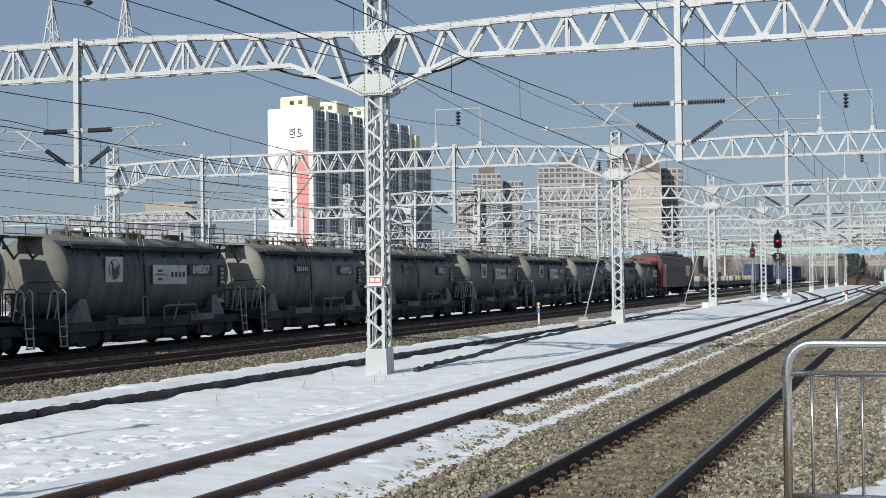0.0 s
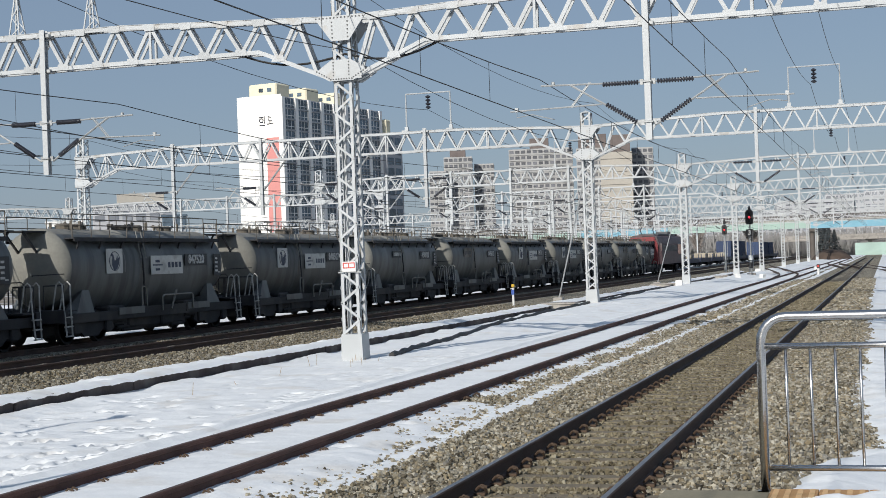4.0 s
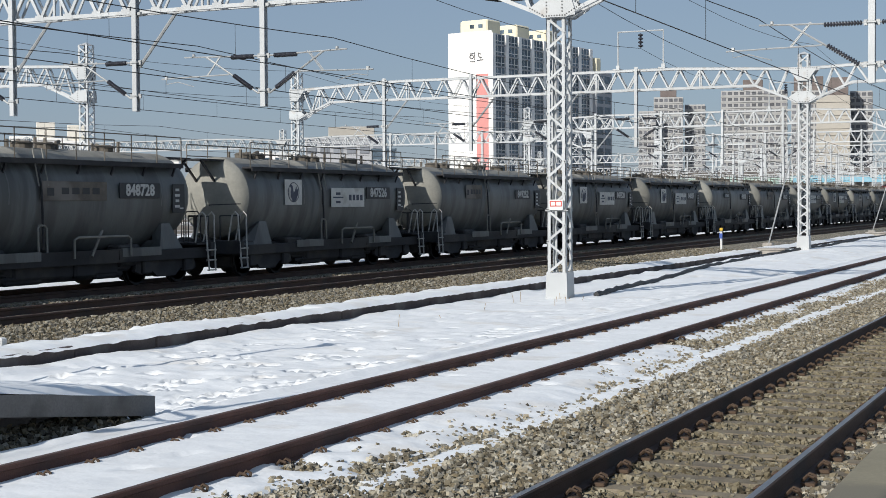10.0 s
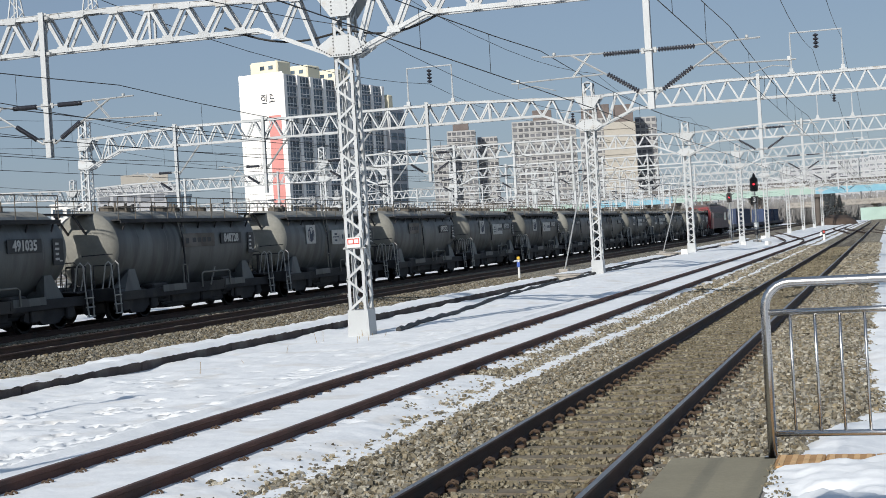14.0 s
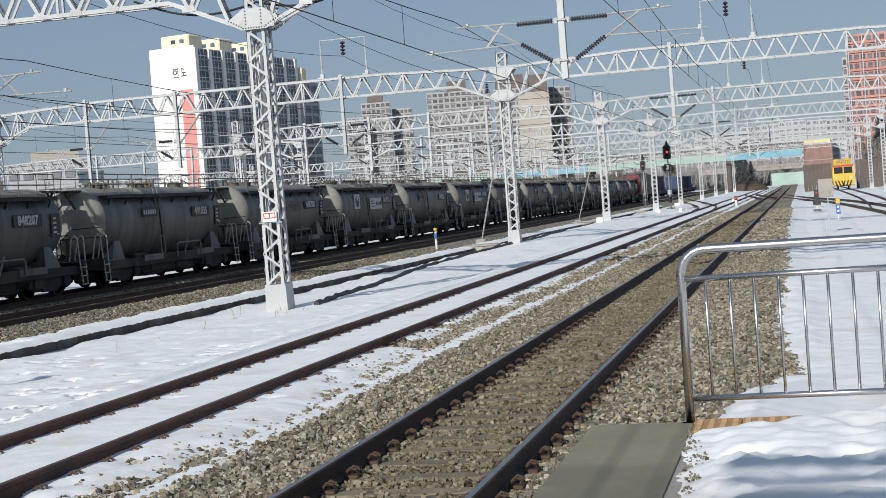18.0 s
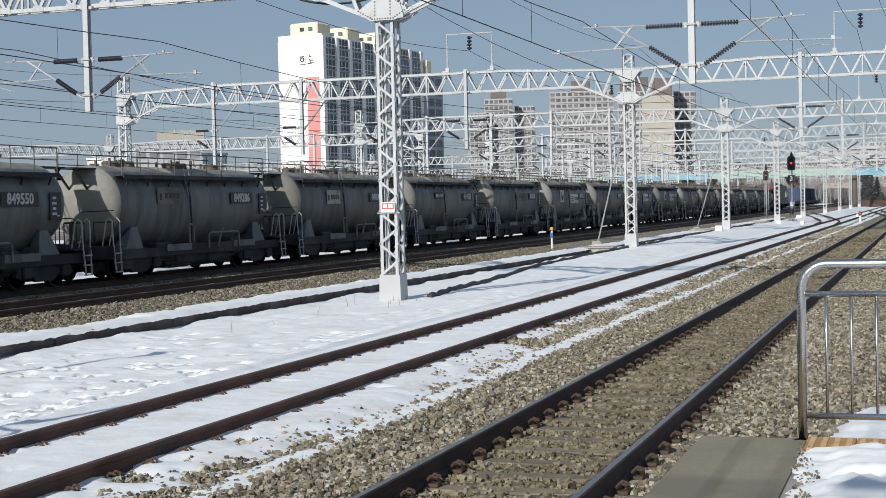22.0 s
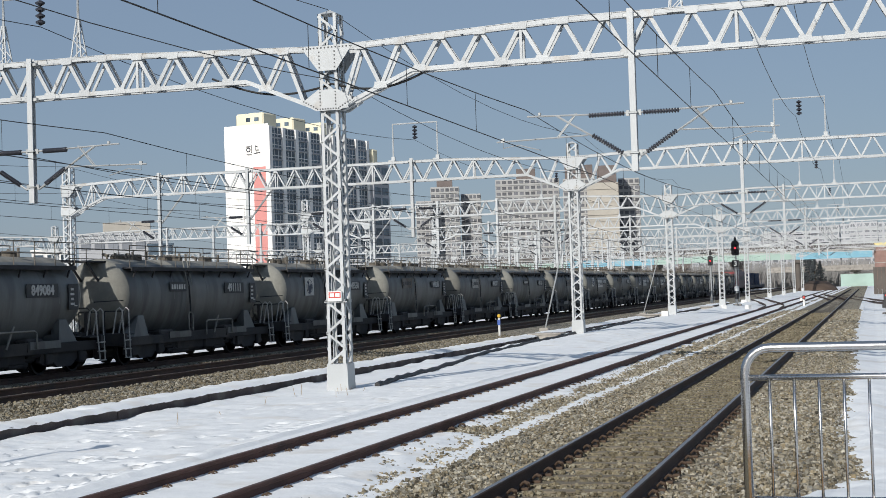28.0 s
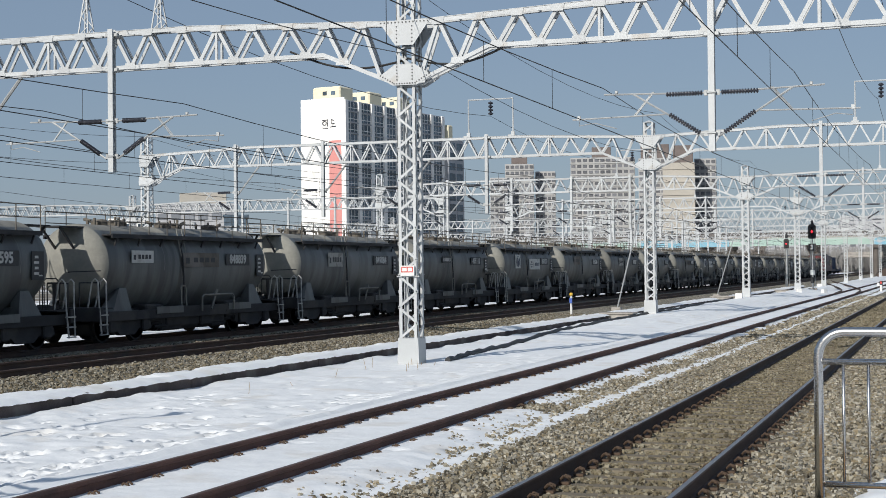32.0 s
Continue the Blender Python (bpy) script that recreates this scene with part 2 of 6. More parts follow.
# ---------------------------------------------------------------- geometry
class Geo:
    """Gathers vertices and faces for one mesh."""

    def __init__(self):
        self.v, self.f, self.mi, self.slot = [], [], [], 0

    def add(self, verts, faces):
        n = len(self.v)
        self.v += [tuple(p) for p in verts]
        self.f += [tuple(n + i for i in q) for q in faces]
        self.mi += [self.slot] * len(faces)
        return self

    def box(self, c, s, rz=0.0, bevel=0.0):
        x, y, z = s[0] / 2, s[1] / 2, s[2] / 2
        ca, sa = math.cos(radians(rz)), math.sin(radians(rz))
        if bevel:
            b = min(bevel, x * 0.45, y * 0.45, z * 0.45)
            rings = [(x - b, y - b, -z), (x, y, -z + b), (x, y, z - b), (x - b, y - b, z)]
            pts = []
            for rx, ry, rzz in rings:
                k = b if rx == x else b * 0.3
                for px, py in ((-rx + k, -ry), (rx - k, -ry), (rx, -ry + k), (rx, ry - k), (rx - k, ry), (-rx + k, ry), (-rx, ry - k), (-rx, -ry + k)):
                    pts.append((c[0] + px * ca - py * sa, c[1] + px * sa + py * ca, c[2] + rzz))
            fc = [tuple(range(7, -1, -1)), tuple(range(24, 32))]
            for r in range(3):
                for i in range(8):
                    j = (i + 1) % 8
                    fc.append((r * 8 + i, r * 8 + j, r * 8 + 8 + j, r * 8 + 8 + i))
            return self.add(pts, fc)
        pts = [(c[0] + px * ca - py * sa, c[1] + px * sa + py * ca, c[2] + pz) for pz in (-z, z) for px, py in ((-x, -y), (x, -y), (x, y), (-x, y))]
        return self.add(pts, [(3, 2, 1, 0), (4, 5, 6, 7), (0, 1, 5, 4), (1, 2, 6, 5), (2, 3, 7, 6), (3, 0, 4, 7)])

    def bar(self, a, b, w, d, up=(0, 0, 1)):
        a, b = Vector(a), Vector(b)
        k = (b - a).normalized()
        u = Vector(up)
        if abs(k.dot(u)) > 0.98:
            u = Vector((0, 1, 0))
        s = k.cross(u).normalized() * (w / 2)
        t = s.cross(k).normalized() * (d / 2)
        pts = [p + i * s + j * t for p in (a, b) for i, j in ((-1, -1), (1, -1), (1, 1), (-1, 1))]
        return self.add(pts, [(3, 2, 1, 0), (4, 5, 6, 7), (0, 1, 5, 4), (1, 2, 6, 5), (2, 3, 7, 6), (3, 0, 4, 7)])

    def angle(self, a, b, w, t, out):
        """An angle section from a to b, whose legs point along the two directions of out."""
        a, b = Vector(a), Vector(b)
        for d, e in ((out[0], out[1]), (out[1], out[0])):
            d, e = Vector(d), Vector(e)
            pts = [p + d * i + e * j for p in (a, b) for i, j in ((0, 0), (w, 0), (w, t), (0, t))]
            self.add(pts, [(3, 2, 1, 0), (4, 5, 6, 7), (0, 1, 5, 4), (1, 2, 6, 5), (2, 3, 7, 6), (3, 0, 4, 7)])
        return self

    def tube(self, pts, r, n=6, caps=True):
        """A round tube along points; r one radius or one for each point."""
        pts = [Vector(p) for p in pts]
        rs = r if isinstance(r, (list, tuple)) else [r] * len(pts)
        ring, prev = [], None
        for i, p in enumerate(pts):
            k = (pts[min(i + 1, len(pts) - 1)] - pts[max(i - 1, 0)]).normalized()
            if prev is None:
                u = Vector((0, 0, 1)) if abs(k.z) < 0.9 else Vector((1, 0, 0))
                s = k.cross(u).normalized()
            else:
                s = (prev - k * prev.dot(k)).normalized()
            prev = s
            t = k.cross(s)
            ring += [p + (s * math.cos(2 * math.pi * j / n) + t * math.sin(2 * math.pi * j / n)) * rs[i] for j in range(n)]
        fc = [(i * n + j, i * n + (j + 1) % n, (i + 1) * n + (j + 1) % n, (i + 1) * n + j) for i in range(len(pts) - 1) for j in range(n)]
        if caps:
            fc += [tuple(range(n - 1, -1, -1)), tuple((len(pts) - 1) * n + j for j in range(n))]
        return self.add(ring, fc)

    def prism(self, poly, axis, a, b):
        """A flat polygon carried from a to b along x, y or z."""
        def at(p, w):
            return {"x": (w, p[0], p[1]), "y": (p[0], w, p[1]), "z": (p[0], p[1], w)}[axis]
        n = len(poly)
        return self.add([at(p, w) for w in (a, b) for p in poly],
                        [tuple(range(n - 1, -1, -1)), tuple(range(n, 2 * n))] + [(i, (i + 1) % n, n + (i + 1) % n, n + i) for i in range(n)])

    def mesh(self, name, mats, smooth=False):
        me = bpy.data.meshes.new(name)
        me.from_pydata(self.v, [], self.f)
        for m in (mats if isinstance(mats, (list, tuple)) else [mats]):
            me.materials.append(m)
        if any(self.mi):
            me.polygons.foreach_set("material_index", self.mi)
        if smooth:
            me.polygons.foreach_set("use_smooth", [True] * len(me.polygons))
        b = bmesh.new()
        b.from_mesh(me)
        bmesh.ops.recalc_face_normals(b, faces=b.faces)
        b.to_mesh(me)
        b.free()
        me.update()
        return me


def thing(name, label, category, at=(0, 0, 0), rz=0.0, group="", kind=""):
    ob = new(name)
    ob.empty_display_size = 0.2
    ob.matrix_basis = pose(*at, 0, 0, rz)
    return tagged(ob, label, category, group, kind)


def part(name, geo, mats, parent, label="", smooth=False, at=None):
    """One mesh object under a thing or a part."""
    me = geo if isinstance(geo, bpy.types.Mesh) else geo.mesh(name, mats, smooth)
    ob = new(name, me)
    ob.parent = parent
    if at is not None:
        ob.matrix_basis = at if isinstance(at, Matrix) else Matrix.Translation(at)
    return tagged(ob, label)


def solid(name, geo, mats, label, category="", kind="", group="", smooth=False, at=None):
    me = geo if isinstance(geo, bpy.types.Mesh) else geo.mesh(name, mats, smooth)
    ob = new(name, me)
    if at is not None:
        ob.matrix_basis = at if isinstance(at, Matrix) else Matrix.Translation(at)
    return tagged(ob, label, category, group, kind)


def grid_mesh(name, xs, ys, height, mat):
    nx, ny = len(xs), len(ys)
    v = [(x, y, height(x, y)) for y in ys for x in xs]
    f = [(j * nx + i, j * nx + i + 1, (j + 1) * nx + i + 1, (j + 1) * nx + i) for j in range(ny - 1) for i in range(nx - 1)]
    me = bpy.data.meshes.new(name)
    me.from_pydata(v, [], f)
    me.materials.append(mat)
    me.polygons.foreach_set("use_smooth", [True] * len(me.polygons))
    return me


def nz(x, y, s, seed=0.0):
    return noise.noise(Vector((x * s + seed, y * s - seed, seed * 0.37)))


def spaced(a, b, step, grow=1.0):
    out, p = [], a
    while p < b:
        out.append(p)
        p += step
        step *= grow
    return out + [b]


def lerp_table(table, x):
    for (x0, v0), (x1, v1) in zip(table, table[1:]):
        if x <= x1:
            return v0 + (v1 - v0) * max(0.0, (x - x0) / (x1 - x0))
    return table[-1][1]


# ---------------------------------------------------------------- the ground
TRACKS = {"near": -3.11, "snowy": -7.30, "main": -17.90, "freight": -21.95}   # centre lines
Z_MAIN = 0.18                                                                 # rail level of the raised main lines

# One sheet from the yard to the horizon.
xs = [-4000, -1500, -600, -250, -120, -60, -40, -25, -14, -9, -5, -1, 3, 8, 20, 40, 90, 250, 700, 1500, 4000]
ys = [-600, -150, -60, -30, -12, 0, 10, 25, 50, 100, 170, 260, 380, 600, 1000, 1800, 3000, 4800]
ground_me = grid_mesh("ground", xs, ys, lambda x, y: -0.62 if -60 < x < 60 and y < 420 else -0.55, M_SOIL)
tagged(new("ground", ground_me), "snow-patched bare winter soil of a rail yard", "ground", kind="structure")


def bed_profile(x):
    """Height of the ballast across the yard."""
    return lerp_table([(-60, -0.12), (-24.5, 0.0), (-23.5, 0.03), (-16.4, 0.03), (-14.2, -0.08), (-13.6, -0.18), (-13.0, -0.24), (-11.5, -0.30), (-9.6, -0.30), (-8.9, -0.19),
                       (-6.1, -0.18), (-5.55, -0.215), (-4.9, -0.185), (-4.3, -0.20), (-2.0, -0.20), (-1.6, -0.185), (-0.6, -0.22), (0.2, -0.40), (6, -0.42), (30, -0.42)], x)


bed = grid_mesh("ballast", spaced(-60, -24.5, 3) + spaced(-24.2, -13, 0.35) + spaced(-12.6, -5.4, 0.4) + spaced(-5.2, 0.4, 0.12) + spaced(1.2, 30, 3),
                spaced(-14, 4, 2) + spaced(4.3, 40, 0.22) + spaced(40.4, 420, 0.5, 1.05),
                lambda x, y: bed_profile(x) + (nz(x, y, 2.2) * 0.014 + nz(x, y, 7.0, 3) * 0.012) * (1 if y < 60 else 0.4), M_BALLAST)
tagged(new("ballast", bed), "grey-brown broken stone ballast of the track beds", "ballast", kind="structure")


def rise(y):
    """How far the ground between the tracks lifts along the yard."""
    return lerp_table([(38, 0.0), (64, 0.19), (95, 0.27), (112, 0.22), (127, 0.22), (150, 0.10), (400, 0.08)], y)


def snow_depth(x, y):
    """Positive where snow lies over the ballast, negative where it has melted; the edges run in streaks along the track."""
    near = max(0.0, min(1.0, (110 - y) / 60))
    wob = nz(x, y, 0.35, 5) * 0.25 + nz(x * 2.4, y, 0.8, 2) * 0.34 * near + nz(x * 2.0, y, 2.6, 9) * (0.30 + 0.22 * max(0.0, min(1.0, (24 - y) / 8))) * near * near
    edge = lerp_table([(4, -6.3), (10, -6.1), (12.5, -5.85), (14, -5.52), (17.5, -5.52), (19.5, -5.78), (24, -6.0), (30, -6.12), (38, -6.2), (300, -6.2)], y)
    a = edge - x + wob * 0.8 - 1.5 * max(0.0, nz(x * 1.8, y, 0.9, 71) - 0.24) * (1.0 if x > -6.5 else 0.0)                                                                  # left of the near track
    b = x + 13.55
    strip = 0.235 - 1.5 * abs(x + 5.47 + 0.03 * math.sin(y * 0.3)) + wob * 0.32 - 0.18 * max(0.0, min(1.0, (14 - y) / 4))
    right = x + lerp_table([(9, 0.95), (14, 0.92), (15.5, 0.80), (16.5, 0.45), (17.6, 0.20), (19.5, 0.18), (20.8, 0.35), (22, 0.48), (32, 0.42), (60, 0.70), (110, 0.75), (420, 0.8)], y) + wob * (0.3 if y < 22 else 0.5)
    if x < -8.95 and y < 12.2:
        a = -0.5
    left_far = -24.9 - x + wob * 0.5
    return max(min(a, b), strip, right, left_far)


def pits(x, y, share, cell=0.29):
    """Footprints and thaw holes: a dimple with a crumbled rim in some cells of a grid."""
    u, v = x / cell, y / (cell * 1.35)
    i, j = math.floor(u), math.floor(v)
    r = [math.sin(i * 127.1 + j * 311.7 + k * 74.7) * 43758.5453 % 1.0 for k in range(4)]
    if r[0] > share:
        return 0.0
    d = math.hypot((u - i - 0.35 - 0.3 * r[1]) / (0.30 + 0.12 * r[3]), (v - j - 0.35 - 0.3 * r[2]) / 0.34)
    return -0.085 * (0.6 + r[3]) * max(0.0, 1 - d * d) + 0.022 * max(0.0, 1 - abs(d - 1.15) * 4)


def snow_top(x, y):
    d = snow_depth(x, y)
    base = bed_profile(x)
    if -13.6 < x < -9.0:
        base = max(base, -0.27 + 0.05 * nz(x, y, 0.25, 4) + (0.16 + 0.10 * nz(x, y, 0.9, 18)) * max(0.0, (-12.75 - x)))
        base += rise(y) * max(0.0, 1 - ((x + 11.8) / (1.9 if y < 108 else 1.3)) ** 2)
    h = min(0.10, 0.075 * d + 0.015) if d > -0.25 else -0.10
    if x > -1.5 and y < 34 and d > 0:
        h = min(0.14, 0.28 * d + 0.03)
    if -8.9 < x < -5.7:
        h = min(h, 0.055) + 0.006
    lumps = 0.014 * nz(x, y, 1.6, 11) + 0.012 * nz(x, y, 4.5, 12) + 0.008 * nz(x, y, 9, 13)
    if -8.9 < x < -5.7:
        lumps *= 0.55
        if d > 0.1:
            lumps += pits(x, y, 0.06) * 0.5
    if -13.2 < x < -9.0:
        near = 0.5 + min(1.0, max(0.0, 26 - y) / 9)
        lumps += 0.030 * nz(x, y, 0.7, 14) + 0.020 * near * nz(x, y, 2.2, 15)
        share = 0.09 + 0.8 * max(0.0, nz(x, y, 0.45, 16) - 0.08) + (0.30 if x > -9.75 else 0.0) + 0.30 * max(0.0, min(1.0, (22 - y) / 6)) * (1 if x > -12.2 else 0.3)
        lumps += pits(x, y, share) * near
    return base + h + lumps * (1 if d > 0 else 0.4)


snow = grid_mesh("snow_cover", spaced(-60, -24.4, 2.5) + spaced(-24.3, -23.0, 0.4) + spaced(-14.0, -13.25, 0.1) + spaced(-13.2, -8.95, 0.062) + spaced(-8.9, -3.9, 0.08) + spaced(-0.9, 2.2, 0.1) + spaced(2.4, 40, 1.5, 1.2),
                 spaced(-14, 4, 1.0) + spaced(4.2, 11, 0.12) + spaced(11.07, 25, 0.072) + spaced(25.1, 36, 0.12) + spaced(36.2, 70, 0.24) + spaced(70.4, 130, 0.6) + spaced(131, 420, 1.0, 1.03), snow_top, M_SNOW)
bm = bmesh.new()
bm.from_mesh(snow)
gone = [f for f in bm.faces if (-22.9 < f.calc_center_median().x < -14.1) or (-3.8 < f.calc_center_median().x < -1.0)]
bmesh.ops.delete(bm, geom=gone, context="FACES")
bm.to_mesh(snow)
bm.free()
tagged(new("snow_cover", snow), "trampled melting snow over track and ballast", "snow", kind="structure")


# ---------------------------------------------------------------- tracks
def rail_mesh(name, y0, y1, top, side):
    g = Geo()
    prof = [(-0.075, -0.174), (0.075, -0.174), (0.075, -0.160), (0.014, -0.140), (0.010, -0.055), (0.034, -0.040), (0.036, -0.010), (0.026, 0.0),
            (-0.026, 0.0), (-0.036, -0.010), (-0.034, -0.040), (-0.010, -0.055), (-0.014, -0.140), (-0.075, -0.160)]
    n = len(prof)
    cuts = spaced(y0, y1, 12.0)
    g.add([(p[0], w, p[1]) for w in cuts for p in prof], [])
    for c in range(len(cuts) - 1):
        for i in range(n):
            k = c * n
            g.f.append((k + i, k + (i + 1) % n, k + n + (i + 1) % n, k + n + i))
            g.mi.append(1 if i == 7 else 0)
    g.f += [tuple(range(n - 1, -1, -1)), tuple((len(cuts) - 1) * n + i for i in range(n))]
    g.mi += [0, 0]
    return g.mesh(name, [side, top])


GAUGE = 1.507
sleeper_me = Geo().box((0, 0, -0.075), (2.40, 0.26, 0.15), bevel=0.03).mesh("sleeper", M_SLEEPER)
clip_geo = Geo()
clip_geo.box((0, 0, 0.008), (0.12, 0.12, 0.03), bevel=0.008)
clip_geo.tube([(-0.045, -0.045, 0.035), (0.0, -0.05, 0.085), (0.045, -0.04, 0.07), (0.06, 0.0, 0.03), (0.045, 0.04, 0.07), (0.0, 0.05, 0.085), (-0.045, 0.045, 0.035)], 0.013, 5)
clip_me = clip_geo.mesh("clip", M_CLIP)


def track(name, x, z, y0, y1, label, top, sleepers=None, clips=None, pitch=0.62, clip_z=-0.172, side=None):
    ob = thing(name, label, "railway track", (x, 0, z), kind="structure")
    for s in (-1, 1):
        part("rail", rail_mesh("rail", y0, y1, top, side or M_RAIL), None, ob, at=(s * GAUGE / 2, 0, 0))
    if sleepers:
        y = sleepers[0]
        while y < sleepers[1]:
            part("sleeper", sleeper_me, None, ob, at=pose(0, y, -0.178, 0, 0, random.uniform(-0.4, 0.4)))
            y += pitch
    if clips:
        y = clips[0]
        while y < clips[1]:
            for s in (-1, 1):
                for k in (-1, 1):
                    part("clip", clip_me, None, ob, at=pose(s * GAUGE / 2 + k * 0.115, y, clip_z, 0, 0, 0 if k > 0 else 180))
            y += pitch
    return ob


# ---------------------------------------------------------------- platform and its fence
plat = thing("platform", "low concrete station platform end with swept edge and trodden snow", "platform", kind="structure")
g = Geo()
g.box((3.29, -2.3, 0.02), (9.42, 23.8, 0.96), bevel=0.02)
part("slab", g, M_CONCRETE, plat)
part("edge_paving", Geo().box((-1.085, -2.3, 0.505), (0.67, 23.78, 0.014), bevel=0.004), M_EDGE, plat, "bare olive grey concrete edge strip")


def plat_snow(x, y):
    edge = x + 0.70 + 0.07 * nz(x, y, 1.1, 21) + 0.07 * nz(x, y, 5, 22) + 0.05 * nz(x, y, 14, 29) + 0.15 * max(0.0, (y - 8.2))
    back = 9.16 - y + 0.04 * nz(x, y, 3, 23) + 0.52 * (x + 0.86)
    d = min(edge, back)
    k = min(1.0, max(0.0, d) / 0.25)
    return 0.5 + min(0.07, 0.25 * d) + (0.03 * nz(x, y, 2.6, 24) + 0.03 * nz(x, y, 6, 25) - 0.06 * max(0.0, nz(x, y, 4, 26) - 0.1) + pits(x, y, 0.5 if y < 8.3 else 0.12, 0.17) * 0.28 + 0.012 * nz(x, y, 13, 27)) * max(0.25, k)


ps = grid_mesh("snow_sheet", spaced(-0.85, 1.6, 0.045) + spaced(1.66, 7.9, 0.09, 1.03), spaced(-12, 3.5, 0.5) + spaced(3.7, 6.4, 0.15) + spaced(6.5, 9.6, 0.045), plat_snow, M_SNOW)
part("snow_sheet", ps, None, plat, "trodden white snow")
M_TACTILE = material("ochre tactile paving", (0.42, 0.24, 0.10), 0.85, vary=0.2, scale=6)
M_TACTILE_RIB = material("pale ochre rib", (0.62, 0.40, 0.20), 0.8, vary=0.15, scale=6)
tile_g = Geo().box((0, 0, 0.012), (0.296, 0.47, 0.024), bevel=0.004)
tile_g.slot = 1
for k in range(4):
    tile_g.box((-0.111 + 0.074 * k, 0, 0.0245), (0.034, 0.45, 0.004))
tile_me = tile_g.mesh("tactile_tile", [M_TACTILE, M_TACTILE_RIB])
for k in range(16):
    part("tactile_tile", tile_me, None, plat, at=(-0.595 + 0.30 * k, 9.36, 0.5))


def tube_fence(x0, x1, y, z, label, panels):
    """A fence panel of bent stainless tube with balusters."""
    for n in range(panels):
        a, b = x0 + n * (x1 - x0), x0 + (n + 1) * (x1 - x0) - 0.08
        ob = thing("fence_panel", label, "fence", (a, y, z), group="platform end fence")
        w = b - a
        r = 0.16
        arc = [(r - r * math.cos(q), 0, 1.12 - r + r * math.sin(q)) for q in [math.pi / 2 * i / 6 for i in range(7)]]
        pts = [(0, 0, 0)] + arc + [(w - p[0], 0, p[2]) for p in reversed(arc)] + [(w, 0, 0)]
        part("frame_tube", Geo().tube(pts, 0.03, 10), M_CHROME, ob, smooth=True)
        for zz in (0.93, 0.16):
            part("rail_tube", Geo().tube([(0.02, 0, zz), (w - 0.02, 0, zz)], 0.02, 8), M_CHROME, ob, smooth=True)
        k = int(w / 0.145)
        bal = Geo().tube([(0, 0, 0.16), (0, 0, 0.93)], 0.0105, 6).mesh("baluster", M_CHROME, True)
        for i in range(1, k):
            part("baluster", bal, None, ob, at=(w * i / k, 0, 0))
        for xx in (0, w):
            part("foot_plate", Geo().box((xx, 0, 0.006), (0.11, 0.11, 0.012), bevel=0.003), M_GALV, ob)


tube_fence(-0.775, 1.28, 9.58, 0.50, "stainless steel tube fence panel with thin balusters at the platform end", 3)

# unseen slatted canopy, added behind the eye to throw bands of shade on the platform
can = thing("platform_canopy", "unseen slatted canopy added to cast shade bands on the platform", "canopy", (0, -2.85, 0.5))
y = -0.62
for k, w in enumerate((0.26, 0.10, 0.22, 0.12, 0.20)):
    part("roof_slat", Geo().box((1.6, y - w / 2, 6.0 + 0.04 * (k % 3)), (9.0, w, 0.06), bevel=0.01), M_GALV, can)
    y -= w + 0.34
for x in (1.6, 5.6):
    part("roof_beam", Geo().box((x, -4.0, 5.86), (0.12, 7.4, 0.16)), M_STEEL, can)
for y in (-6.5, -1.0):
    part("canopy_post", Geo().tube([(4.6, y, 0), (4.6, y, 5.8)], 0.09, 10), M_STEEL, can)

# The ramped end of the island platform beyond the snowy track
isl = thing("island_platform", "ramped end of an island platform, dark concrete slab edge under thick snow", "platform end", kind="structure")


def ramp_top(y):
    return lerp_table([(-14, 0.47), (9.45, 0.47), (12.64, 0.07), (20, 0.07)], y)


g = Geo()
rows = [-14, 0, 5, 9.45, 10.5, 11.6, 12.64]
pts = []
for y in rows:
    pts += [(-9.12, y, ramp_top(y)), (-9.12, y, ramp_top(y) - 0.205), (-13.2, y, ramp_top(y) - 0.205), (-13.2, y, ramp_top(y))]
g.add(pts, [(0, 3, 2, 1), (24, 25, 26, 27)] + [(4 * i + a, 4 * i + b, 4 * i + 4 + b, 4 * i + 4 + a) for i in range(6) for a, b in ((0, 1), (1, 2), (2, 3), (3, 0))])
part("edge_slab", g, M_SLAB, isl)
part("retaining_wall", Geo().prism([(-14, -0.4), (-14, 0.30), (9.4, 0.30), (12.2, -0.12), (12.2, -0.4)], "x", -12.9, -9.5), M_DARK_CONCRETE, isl)


def isl_snow(x, y):
    d = min(-9.15 - x + 0.03 * nz(x, y, 2.2, 33), 12.60 - y, x + 13.2)
    return ramp_top(y) + min(0.085, 0.02 + 0.6 * d) + (0.012 * nz(x, y, 3, 31) + 0.01 * nz(x, y, 8, 32)) * (1 if d > 0.04 else 0)


part("snow_cap", grid_mesh("snow_cap", spaced(-13.2, -9.12, 0.07), spaced(-6, 7, 0.5) + spaced(7.2, 12.64, 0.07), isl_snow, M_SNOW), None, isl, "thick snow cap")
tube_fence(-11.3, -9.24, 9.36, 0.50, "stainless steel tube fence panel on the island platform", 1)
ob = thing("barrier_pole", "pale painted pole behind the island platform fence", "pole", (-9.62, 9.62, 0.5))
part("pole", Geo().tube([(0, 0, 0), (0, 0, 1.95)], 0.045, 8), M_STEEL, ob)
part("base", Geo().tube([(0, 0, 0), (0, 0, 0.16)], [0.13, 0.07], 8), M_DARK_CONCRETE, ob)

